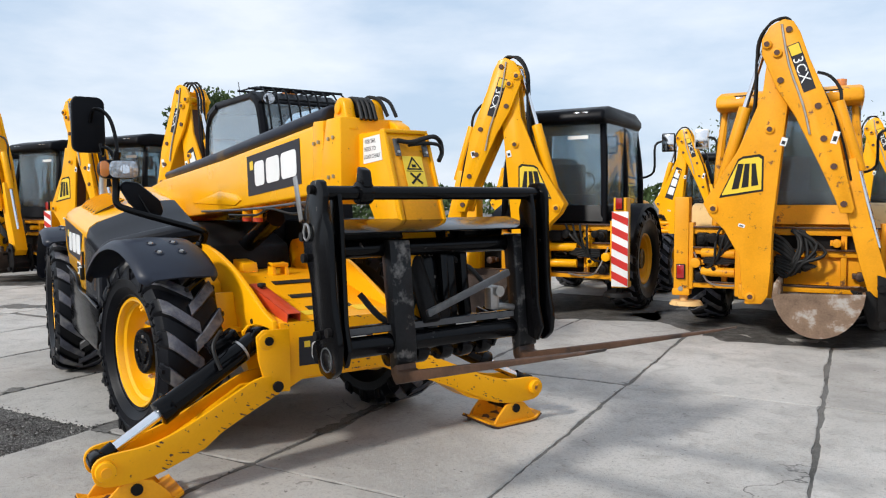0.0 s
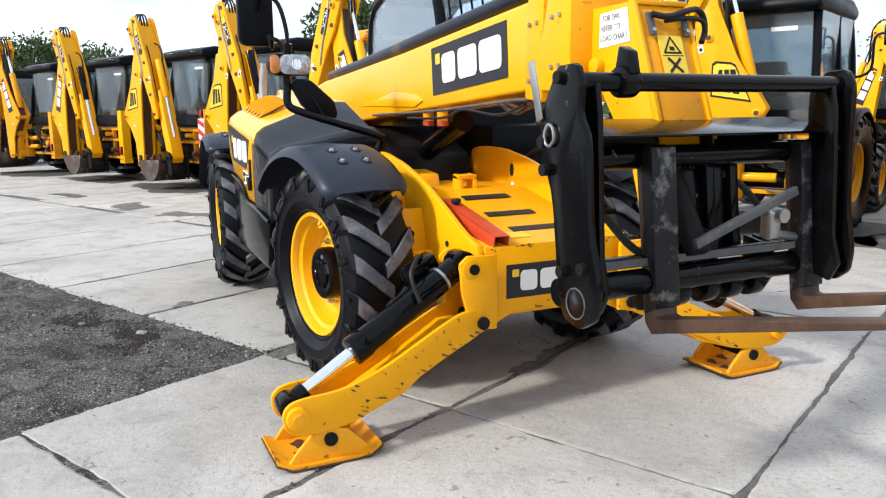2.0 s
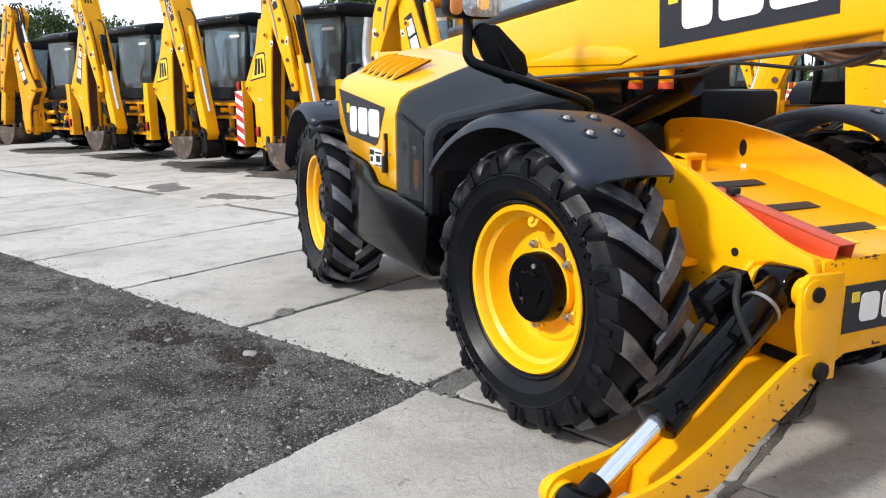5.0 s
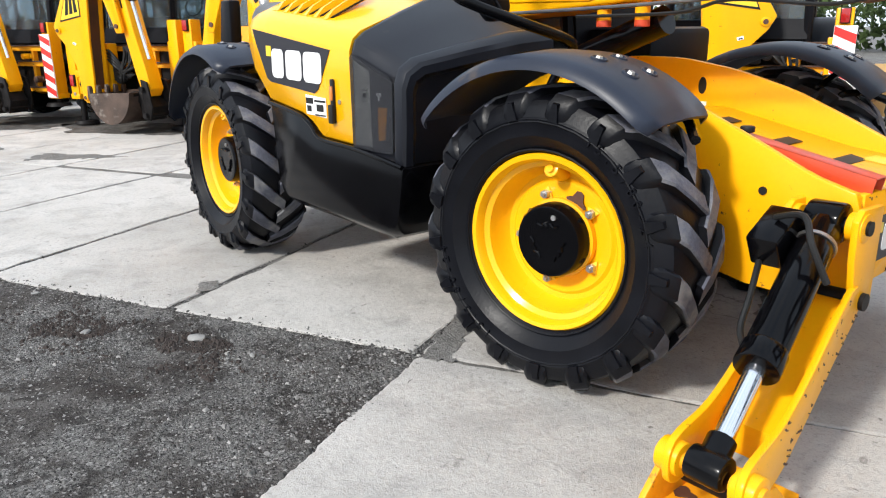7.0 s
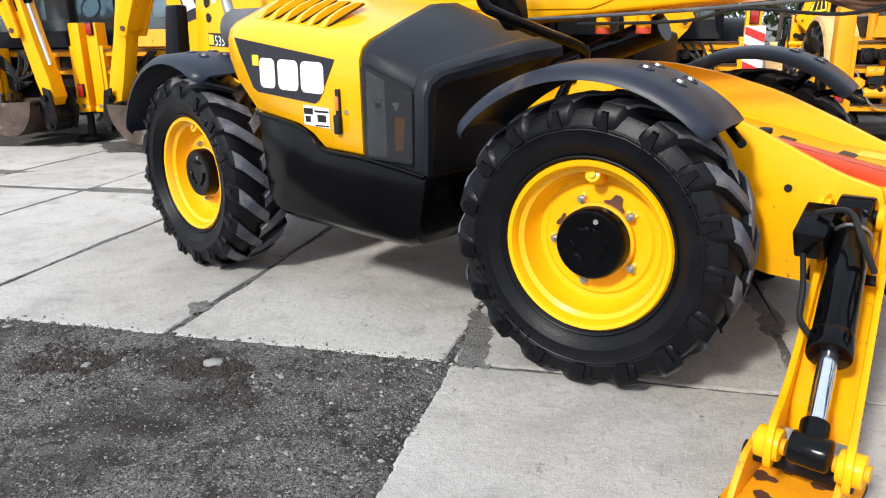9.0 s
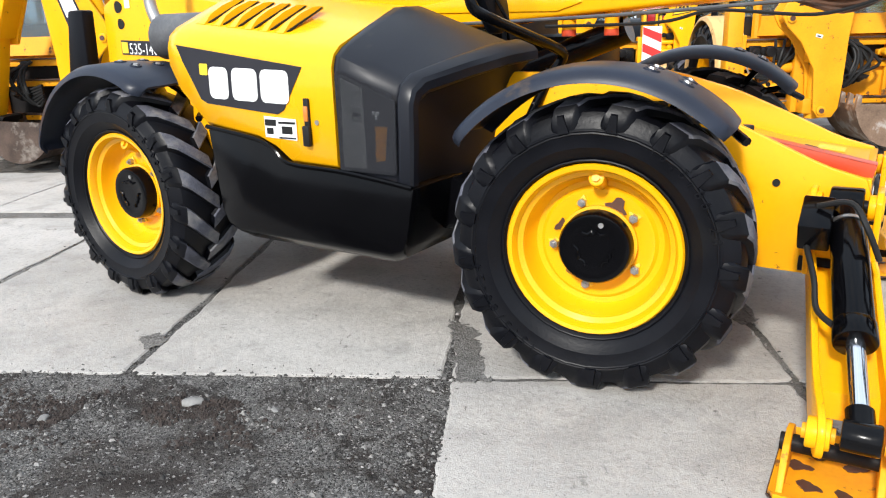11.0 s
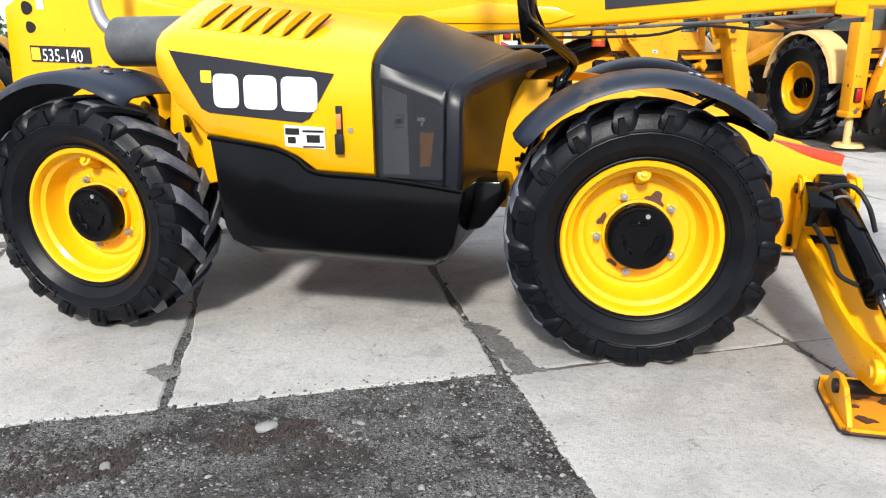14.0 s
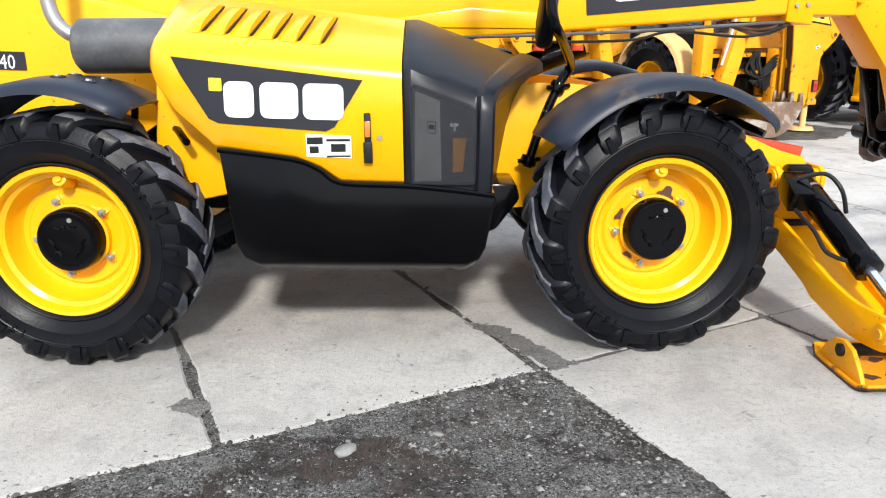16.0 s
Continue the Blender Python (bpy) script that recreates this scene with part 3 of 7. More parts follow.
def lug_mesh(R, W, lugs=17, lug_h=0.037, turn=1):
    """The bars of the tread: each runs aslant from the middle to the shoulder and tapers down the side, with a raised wedge on its foot."""
    bm = bmesh.new()
    h, r = W / 2, R - lug_h
    pitch = 2 * math.pi / lugs
    secs_at = ((-0.1, -0.03, R, r - 0.004, 0.034), (0.3, 0.16, R, r - 0.004, 0.037), (0.68, 0.36, R - 0.004, r - 0.008, 0.041),
               (0.87, 0.455, R - 0.022, r - 0.03, 0.044), (0.975, 0.49, R - 0.05, r - 0.05, 0.043), (1.02, 0.505, r - 0.05, r - 0.065, 0.038), (0.99, 0.52, r - 0.105, r - 0.115, 0.022))
    for side in (-1, 1):
        for k in range(lugs):
            a0 = k * pitch + (pitch / 2 if side > 0 else 0)
            secs = []
            for s, da, top, low, wid in secs_at:
                ang = a0 + turn * da * 0.62
                half = 1.16 * wid / R
                mid = top - 0.009 if top - low > 0.02 else top
                ring = []
                for rad, sg in ((low, -1.3), (mid, -1.04), (top, -0.84), (top, 0.84), (mid, 1.04), (low, 1.3)):
                    q = ang + sg * half
                    ring.append(bm.verts.new((rad * math.cos(q), side * s * h * (0.97 if rad == low and s > 0.95 else 1), rad * math.sin(q))))
                secs.append(ring)
            for n, (p, q) in enumerate(zip(secs, secs[1:])):
                for i in range(6):
                    f = bm.faces.new((p[i], p[(i + 1) % 6], q[(i + 1) % 6], q[i]))
                    f.material_index = 1 if i in (1, 2, 3) and n < 3 else 0
            bm.faces.new(secs[0])
            bm.faces.new(secs[-1][::-1])
            q0 = a0 + turn * 0.515 * 0.62
            low, high = [[bm.verts.new((rad * math.cos(q0 + w / r), side * h * s, rad * math.sin(q0 + w / r))) for rad, w, s in ring] for ring in (
                ((r - 0.09, -0.032, 0.96), (r - 0.09, 0.032, 0.96), (r - 0.012, 0.017, 0.9), (r - 0.012, -0.017, 0.9)),
                ((r - 0.086, -0.025, 1.055), (r - 0.086, 0.025, 1.055), (r - 0.02, 0.011, 1.05), (r - 0.02, -0.011, 1.05)))]
            bm.faces.new(high)
            for i in range(4):
                bm.faces.new((low[i], low[(i + 1) % 4], high[(i + 1) % 4], high[i]))
    bmesh.ops.recalc_face_normals(bm, faces=bm.faces)
    return bm


def wheel(parent, centre, R, W, rim_r, turn=0.0, out=-1, lugs=17, cap_r=0.15, detail=True, rim_mat=None, label="", chips=()):
    """A wheel whose mesh is the steel disc, with tyre, tread bars, hub cap and nuts as its parts. out: -1 faces -y, 1 faces +y."""
    rim_mat = rim_mat or yellow_clean
    h = W / 2
    lip = h * 0.72
    prof = [(rim_r + 0.004, h * 0.6), (rim_r + 0.012, lip), (rim_r + 0.004, lip + 0.012), (rim_r - 0.012, lip + 0.008), (rim_r - 0.02, lip - 0.008), (rim_r - 0.026, lip - 0.03), (rim_r - 0.046, lip - 0.044), (rim_r - 0.053, lip - 0.07),
            (rim_r - 0.062, lip - 0.115), (rim_r - 0.08, lip - 0.138), (rim_r - 0.102, lip - 0.142), (rim_r - 0.116, lip - 0.13), (rim_r - 0.14, lip - 0.128), (cap_r + 0.03, lip - 0.135), (cap_r - 0.03, lip - 0.13), (0.02, lip - 0.13)]
    rim_bm = lathe(prof, 56, out=out)
    back = lathe([(rim_r + 0.004, h * 0.6), (rim_r - 0.03, 0.0), (rim_r + 0.004, -h * 0.6), (rim_r - 0.06, -h * 0.55), (0.05, -h * 0.1)], 40, out=out)
    disc = part("wheel", join(rim_bm, back), rim_mat, parent, label)
    disc.matrix_local = Matrix.Translation(centre) @ Matrix.Rotation(radians(turn), 4, "Z")
    body = tyre_mesh(R, W, rim_r, out=out)
    if detail:
        extra = [tube([(rr * math.cos(k * 0.1745), out * h * o, rr * math.sin(k * 0.1745)) for k in range(37)], 0.005, 6, 1) for rr, o in ((rim_r + 0.026, 0.80), (rim_r + 0.135, 0.995))]
        body = join(body, *extra)
    part("tyre", body, rubber, disc, "black rubber tyre")
    tread = part("tread", lug_mesh(R, W, lugs), rubber, disc, "black chevron tread bars with worn grey tops", sharp=0.45)
    tread.data.materials.append(lug_rubber)
    if detail:
        for word, start in (("15.5/80-24", 62), ("15.5/80-24", 242)):
            for k, ch in enumerate(word):
                a = radians(start - k * 5.6) if out < 0 else radians(start + k * 5.6)
                rr = rim_r + 0.115
                up = Vector((math.cos(a), 0.0, math.sin(a)))
                right = Vector((-out * -1 * math.sin(a), 0, out * -1 * -math.cos(a))) if out > 0 else Vector((math.sin(a), 0, -math.cos(a)))
                lettering("sidewall_text", ch, 0.055, rubber, disc, frame_matrix(Vector((rr * math.cos(a), out * (h * 0.99 + 0.003), rr * math.sin(a))), right, up), 0.006, align="CENTER")
    y = out * (lip - 0.13)
    cap = [(cap_r, -0.02), (cap_r, 0.085), (cap_r - 0.008, 0.098), (cap_r - 0.03, 0.102), (cap_r - 0.045, 0.098), (0.03, 0.1), (0.001, 0.1)]
    part("hub_cap", lathe([(r, o + lip - 0.13) for r, o in cap], 40, out=out), gloss_black, disc, "gloss black hub cap")
    if detail:
        q = cap_r / 0.15
        for k in range(3):
            a = radians(90 + 120 * k)
            pts = [(rr * q * math.cos(a + d), y + out * 0.102, rr * q * math.sin(a + d)) for d, rr in ((-0.62, 0.082), (-0.4, 0.066), (-0.15, 0.074), (0.0, 0.064), (0.15, 0.074), (0.4, 0.066), (0.62, 0.082))]
            part("cap_rib", tube(pts, 0.006, 6, 3), gloss_black, disc)
        for a in (75,):
            a = radians(a)
            part("cap_screw", rod((0.105 * q * math.cos(a), y + out * 0.095, 0.105 * q * math.sin(a)), (0.105 * q * math.cos(a), y + out * 0.106, 0.105 * q * math.sin(a)), 0.011, seg=10), steel, disc)
        part("hub_flange", lathe([(cap_r - 0.02, lip - 0.14), (cap_r + 0.012, lip - 0.132), (cap_r + 0.012, lip - 0.105), (cap_r - 0.01, lip - 0.1)], 40, out=out), rim_mat, disc)
        for k in range(5):
            a = radians(40 + 72 * k)
            c = (math.cos(a) * (cap_r + 0.034), math.sin(a) * (cap_r + 0.034))
            part("washer", moved(rod((0, -0.004, 0), (0, 0.01, 0), 0.036, 0.032, seg=3, bev=0.006), Matrix.Translation((c[0], y if out > 0 else y - 0.006, c[1])) @ Matrix.Rotation(-a, 4, "Y")), label_yellow, disc)
            part("wheel_nut", join(rod((c[0], y, c[1]), (c[0], y + out * 0.032, c[1]), 0.018, seg=6), rod((c[0], y + out * 0.03, c[1]), (c[0], y + out * 0.045, c[1]), 0.009, seg=8)), steel, disc)
        part("valve_boss", join(rod((0, y + out * 0.0, rim_r - 0.09), (0.0, y + out * 0.09, rim_r - 0.055), 0.032, seg=16, bev=0.005), rod((0, y + out * 0.08, rim_r - 0.06), (0.0, y + out * 0.1, rim_r - 0.05), 0.016, seg=10)), rim_mat, disc)
        for a, big in chips:
            c = cap_r + 0.022
            out_l = [(0.034 * big * math.cos(v) * (1 + 0.35 * math.sin(3 * v + a)), 0.026 * big * math.sin(v) * (1 + 0.4 * math.cos(2 * v + a))) for v in [k * 0.3927 for k in range(16)]]
            part("bare_patch", moved(prism(out_l, "y", 0, 0.003), Matrix.Translation((c * math.cos(radians(a)), y + (out * 0.004 if out > 0 else -0.007), c * math.sin(radians(a)))) @ Matrix.Rotation(radians(90 - a), 4, "Y")), bare_rust, disc)
    return disc


bare_rust = material("chipped_brown_primer", (0.075, 0.03, 0.018), 0.6, vary=0.3, bump=0.1)


# ---- telehandler ----
tele = thing("telehandler", "yellow telehandler with black engine pod, pallet forks and lowered stabilisers", "telehandler")
WB = 2.74
R_T, W_T = 0.61, 0.41
TRACK, TRACK_FRONT = 0.925, 0.84
FRONT_TURN, REAR_TURN = 8.0, -3.0


def eased(points, times=1, cut=0.22):
    """An outline with its corners cut to a curve."""
    for _ in range(times):
        out_l = []
        for k in range(len(points)):
            a, b = Vector(points[k]), Vector(points[(k + 1) % len(points)])
            out_l += [tuple(a.lerp(b, cut)), tuple(a.lerp(b, 1 - cut))]
        points = out_l
    return points


def lathe_ring(p, up):
    """A low moulded ring round a bolt."""
    bm = lathe([(0.034, -0.008), (0.032, 0.004), (0.027, 0.006), (0.022, 0.002), (0.018, -0.004)], 20, out=1)
    return moved(bm, Matrix.Translation(p) @ Vector(up).to_track_quat("Y", "Z").to_matrix().to_4x4())


def arc_fender(parent, cx, cy, turn, side, a0, a1, radius, flat_front=0.0):
    """A curved mudguard of ribbed plastic with rolled edges; side -1 is the near one."""
    h0, h1 = -0.25, 0.25
    n = 32
    rings = []
    for k in range(n + 1):
        a = radians(a0 + (a1 - a0) * k / n)
        edge = 0.022 * (math.sin(math.pi * k / n) ** 0.5)
        out_r = radius + 0.02
        prof = [(h0, radius - 0.035), (h0 + 0.008, radius - 0.006), (h0 + 0.05, out_r), (0, out_r + 0.012), (h1 - 0.05, out_r), (h1 - 0.008, radius - 0.006), (h1, radius - 0.035),
                (h1 - 0.012, radius - 0.035), (h1 - 0.045, out_r - 0.014), (0, out_r - 0.002), (h0 + 0.045, out_r - 0.014), (h0 + 0.012, radius - 0.035)]
        tip = min(k, n - k) / 2.2
        ws = math.sqrt(1 - (1 - tip) ** 2) * 0.16 + 0.84 if tip < 1 else 1.0
        prof = [(y_ * ws, r_) for y_, r_ in prof]
        fl = flat_front * max(0, (k / n - 0.75)) if flat_front else 0
        rings.append([((r + fl) * math.cos(a), y, (r + fl) * math.sin(a)) for y, r in prof])
    ob = part("mudguard", loft(rings), fender_plastic, parent, "scuffed dark grey plastic mudguard", sharp=0.9)
    ob.matrix_local = Matrix.Translation((cx, cy, 0.62)) @ Matrix.Rotation(radians(turn), 4, "Z")
    for dx in (0.0, 0.13):
        for dy in (-0.07, 0.07):
            a = radians(a0 + 30) - dx / radius
            rr = radius + 0.028
            p = Vector((rr * math.cos(a), dy, rr * math.sin(a)))
            up = Vector((math.cos(a), 0, math.sin(a)))
            part("bolt_recess", lathe_ring(p, up), fender_plastic, ob)
            part("bolt", rod(p, p + up * 0.011, 0.016, 0.012, seg=6), steel, ob)
    for dx in (38, 62):
        a = radians(dx)
        part("stay", tube([(0.02, -side * 0.1, 0.2), (0.45 * math.cos(a), -side * 0.2, 0.48), (radius * math.cos(a), 0.0, radius * math.sin(a))], 0.018, 8, 4), black_paint, ob)
    return ob


for side in (-1, 1):
    ft = wheel(tele, (WB, side * TRACK_FRONT, 0.606), R_T, W_T, 0.345, FRONT_TURN, out=side, label="yellow steel wheel with chipped paint", chips=((66, 1.2), (158, 0.8), (232, 0.7)))
    rt = wheel(tele, (0, side * TRACK, 0.606), R_T, W_T, 0.345, REAR_TURN, out=side, label="yellow steel wheel")
    arc_fender(tele, WB, side * 0.885, FRONT_TURN, side, 44, 142, 0.69)
    arc_fender(tele, 0.02, side * 0.95, REAR_TURN, side, 57, 163, 0.70, 0.0)
for x in (0.0, WB):
    part("axle", join(rod((x, -0.8, 0.62), (x, 0.8, 0.62), 0.1), rod((x, -0.25, 0.62), (x, 0.25, 0.62), 0.2, bev=0.04), rod((x, -0.82, 0.62), (x, -0.6, 0.62), 0.17, bev=0.02), rod((x, 0.6, 0.62), (x, 0.82, 0.62), 0.17, bev=0.02)), dark_metal, tele, "oily dark axle")

# chassis
part("chassis", prism([(-1.0, 0.6), (2.2, 0.6), (2.2, 0.98), (1.9, 1.02), (-0.2, 1.02), (-1.0, 1.05)], "y", -0.36, 0.40, 0.015), dark_metal, tele, "dark underframe")
side_outline = [(1.86, 0.62), (2.1, 0.6), (2.55, 0.68), (2.95, 0.58), (3.25, 0.46), (3.68, 0.45), (3.70, 0.86), (3.52, 0.91), (3.28, 1.02), (3.02, 1.13), (2.72, 1.215), (2.42, 1.265), (2.12, 1.27), (1.98, 1.25), (1.9, 1.1)]
for y in (-0.44, 0.42):
    pl = part("side_plate", prism(eased(side_outline, 1, 0.15), "y", y, y + 0.035, 0.006), yellow, tele, "curved yellow chassis plate")
    s = -1 if y < 0 else 1
    yo = y if y < 0 else y + 0.035
    part("hole_rim", rod((2.62, yo - 0.004 * s, 1.02), (2.62, yo + 0.006 * s, 1.02), 0.045, seg=18), ink, pl)
    part("hole_rim", rod((3.35, yo - 0.004 * s, 0.83), (3.35, yo + 0.006 * s, 0.83), 0.016, seg=12), ink, pl)
    part("axle_bracket", join(prism([(2.35, 0.75), (2.85, 0.75), (2.78, 1.02), (2.6, 1.12), (2.42, 1.1)], "y", yo, yo + 0.11 * s, 0.01), box(2.93, 3.17, min(yo, yo + 0.2 * s), max(yo, yo + 0.2 * s), 0.74, 0.765, 0.004), prism([(2.97, 0.76), (3.1, 0.76), (3.02, 0.98), (2.99, 0.98)], "y", yo, yo + 0.12 * s, 0.004)), yellow, pl)
    for bx in (2.98, 3.08):
        part("bolt", rod((bx, yo + 0.12 * s, 0.765), (bx, yo + 0.12 * s, 0.785), 0.017, seg=6), steel, pl)
part("oval_hole", moved(rod((0, 0, 0), (0, 0.004, 0), 0.03, seg=18), Matrix.Translation((2.55, 0.4165, 1.13)) @ Matrix.Diagonal((0.75, 1, 1.4, 1))), ink, pl)
part("plate_label", box(2.545, 2.58, 0.416, 0.4195, 0.985, 1.05), white_vinyl, pl)
deck = part("front_deck", prism([(2.0, 1.03), (2.7, 1.03), (3.3, 0.9), (3.68, 0.855), (3.68, 0.82), (2.0, 0.95)], "y", -0.42, 0.43, 0.004), yellow, tele, "sloping yellow front deck")
for x, z in ((2.86, 1.0), (3.15, 0.935), (3.42, 0.888)):
    part("grip_strip", moved(box(-0.034, 0.034, -0.1, 0.21, 0, 0.004), Matrix.Translation((x, 0, z)) @ Matrix.Rotation(0.213, 4, "Y")), ink, deck, "black non-slip strip")
part("deck_tower", join(prism([(2.05, 1.0), (2.3, 1.0), (2.26, 1.1), (2.05, 1.12)], "y", -0.1, 0.02, 0.01), prism([(2.5, 1.0), (2.63, 0.99), (2.6, 1.1), (2.52, 1.12)], "y", 0.0, 0.03, 0.006), prism([(2.5, 1.0), (2.63, 0.99), (2.6, 1.1), (2.52, 1.12)], "y", 0.1, 0.13, 0.006), box(2.515, 2.605, 0.0, 0.13, 1.085, 1.115, 0.006)), yellow, tele)
part("deck_label", moved(box(-0.06, 0.06, -0.07, 0.07, 0, 0.002), Matrix.Translation((3.5, 0.26, 0.878)) @ Matrix.Rotation(0.12, 4, "Y")), label_yellow, deck, "worn yellow warning label")
part("deck_label", moved(box(-0.05, 0.05, -0.06, 0.06, 0, 0.002), Matrix.Translation((3.52, -0.12, 0.877)) @ Matrix.Rotation(0.12, 4, "Y")), label_yellow, deck)
# red safety prop lying along the deck
prop_o = join(moved(join(box(-0.31, 0.31, -0.006, 0.0, -0.036, 0.036, 0.002), box(-0.31, 0.31, -0.006, 0.08, 0.031, 0.036, 0.002), box(-0.31, 0.31, 0.075, 0.08, -0.036, 0.036, 0.002), box(-0.31, 0.31, -0.006, 0.08, -0.036, -0.03, 0.002)), Matrix.Translation((3.39, -0.35, 0.937)) @ Matrix.Rotation(0.2, 4, "Y")))
prop = part("safety_prop", prop_o, red_paint, tele, "orange-red steel safety prop")
part("prop_knob", join(rod((3.2, -0.315, 0.98), (3.2, -0.315, 1.03), 0.01, seg=8), rod((3.2, -0.315, 1.02), (3.2, -0.315, 1.045), 0.028, seg=12, bev=0.006)), ink, prop)
# nose plate
nose = part("nose_plate", join(prism([(-0.40, 0.47), (-0.36, 0.46), (-0.24, 0.52), (0.26, 0.525), (0.40, 0.46), (0.44, 0.47), (0.44, 0.86), (-0.40, 0.86)], "x", 3.66, 3.69, 0.004), box(3.1, 3.66, -0.36, 0.42, 0.5, 0.53)), yellow, tele, "yellow nose plate with chipped lower edge")
brand_plate(nose, (3.69, -0.282, 0.59), (0, 1, 0), (0, 0, 1), 0.5, 0.172)

rc = random.Random(3)
for k in range(34):
    yy = rc.uniform(-0.22, 0.25) if k < 16 else rc.uniform(-0.38, 0.42)
    zz = 0.53 + 0.05 * rc.random() ** 3 if k < 16 else 0.855 - 0.02 * rc.random() ** 2
    ln, ht = 0.003 + 0.014 * rc.random() ** 3, 0.002 + 0.004 * rc.random()
    part("paint_chip", prism([(yy + ln * math.cos(q) * (1 + 0.4 * math.sin(3 * q + k)), zz + ht * math.sin(q)) for q in [w * 0.785 for w in range(8)]], "x", 3.688, 3.692), bare_rust, nose)


def stabiliser(s):
    """A lowered stabiliser leg; s -1 is the near one."""
    Y = lambda v: s * v + (0.02 if s > 0 else 0)
    bracket = part("stabiliser_bracket", join(*[prism([(Y(0.36), 0.46), (Y(0.50), 0.47), (Y(0.55), 0.66), (Y(0.56), 0.80), (Y(0.52), 0.835), (Y(0.36), 0.83)], "x", x, x + 0.025, 0.006) for x in (3.485, 3.715)], rod((3.475, Y(0.50), 0.77), (3.53, Y(0.50), 0.77), 0.05, bev=0.005), rod((3.69, Y(0.50), 0.77), (3.745, Y(0.50), 0.77), 0.05, bev=0.005)), yellow, tele)
    part("pivot_pin", rod((3.465, Y(0.49), 0.77), (3.755, Y(0.49), 0.77), 0.026, seg=12), dark_metal, bracket)
    part("pivot_pin", rod((3.465, Y(0.44), 0.5), (3.755, Y(0.44), 0.5), 0.032, seg=12), dark_metal, bracket)
    leg_out = [(Y(0.40), 0.56), (Y(0.55), 0.575), (Y(0.74), 0.492), (Y(0.98), 0.38), (Y(1.18), 0.322), (Y(1.41), 0.325), (Y(1.465), 0.28), (Y(1.45), 0.19), (Y(1.38), 0.155), (Y(1.14), 0.155), (Y(0.88), 0.262), (Y(0.62), 0.378), (Y(0.42), 0.455)]
    beam_top = [(Y(0.42), 0.50), (Y(0.6), 0.5), (Y(0.9), 0.345), (Y(1.1), 0.255), (Y(1.12), 0.165), (Y(0.88), 0.235), (Y(0.62), 0.41), (Y(0.42), 0.45)]
    sk = Matrix(((1, s * 0.15, 0, 0.0), (0, 1, 0, 0), (0, 0, 1, 0), (0, 0, 0, 1)))
    leg = part("stabiliser_leg", join(*[moved(prism(eased(leg_out, 2), "x", x, x + 0.024, 0.005), sk) for x in (3.43, 3.645)], moved(prism(beam_top, "x", 3.44, 3.655), sk)), yellow, tele, "yellow stabiliser leg with scratched edges")
    rc = random.Random(5 + s)
    for k in range(46):
        t_ = rc.random()
        low = k % 3 != 0
        e0, e1 = ((0.46, 0.445), (1.14, 0.16)) if low else ((0.55, 0.572), (1.2, 0.325))
        yy, zz = e0[0] + (e1[0] - e0[0]) * t_, e0[1] + (e1[1] - e0[1]) * t_
        zz += (0.016 + 0.05 * rc.random() ** 3) if low else (-0.016 - 0.03 * rc.random() ** 2 - 0.03 * math.sin(math.pi * t_))
        ln, ht = 0.003 + 0.015 * rc.random() ** 3, 0.0015 + 0.004 * rc.random()
        xx = 3.669 + s * 0.15 * Y(yy)
        ch = [(Y(yy) + ln * math.cos(q) * (1 + 0.5 * math.sin(2 * q + k)), zz + ht * math.sin(q) * (1 + 0.4 * math.cos(3 * q + k)) - 0.42 * ln * math.cos(q)) for q in [w * 0.785 for w in range(8)]]
        part("paint_chip", prism(ch, "x", xx - 0.002, xx + 0.0015), bare_rust, leg)
    for x in (3.615, 3.84):
        part("pin_boss", rod((x, Y(1.40), 0.25), (x + 0.07, Y(1.40), 0.25), 0.05, seg=20, bev=0.005), yellow, leg)
        part("foot_pin", rod((x - 0.012, Y(1.40), 0.25), (x + 0.082, Y(1.40), 0.25), 0.025, seg=14), yellow_worn, leg)
    # foot
    fx, fy = 3.70, Y(1.25)
    secs = []
    for k in range(9):
        v = -1 + 2 * k / 8
        lift = 0.03 * max(0, abs(v) - 0.6) ** 2 / 0.16
        wd = 0.172 * (1 - 0.12 * max(0, abs(v) - 0.7) ** 2 / 0.09)
        secs.append([(fx - wd, fy + v * 0.235, lift + 0.004), (fx + wd, fy + v * 0.235, lift + 0.004), (fx + wd, fy + v * 0.235, lift + 0.022), (fx - wd, fy + v * 0.235, lift + 0.022)])
    foot = part("stabiliser_foot", join(loft(secs), *[prism([(fy - 0.19, 0.02), (fy + 0.19, 0.02), (fy + 0.15, 0.075), (fy + 0.08, 0.145), (fy, 0.165), (fy - 0.08, 0.145), (fy - 0.15, 0.075)], "x", x, x + 0.022, 0.004) for x in (fx - 0.15, fx + 0.128)]), yellow_worn, tele, "scuffed yellow stabiliser foot plate")
    for k in range(5):
        a = 0.8 + 1.1 * k
        o_ = [(fx + 0.1 * math.cos(a) + 0.035 * math.cos(q) * (1 + 0.4 * math.sin(2 * q + k)), fy + 0.12 * math.sin(a) + 0.028 * math.sin(q) * (1 + 0.4 * math.cos(3 * q))) for q in [w * 0.5236 for w in range(12)]]
        part("bare_patch", prism(o_, "z", 0.0235, 0.0262), bare_rust, foot)
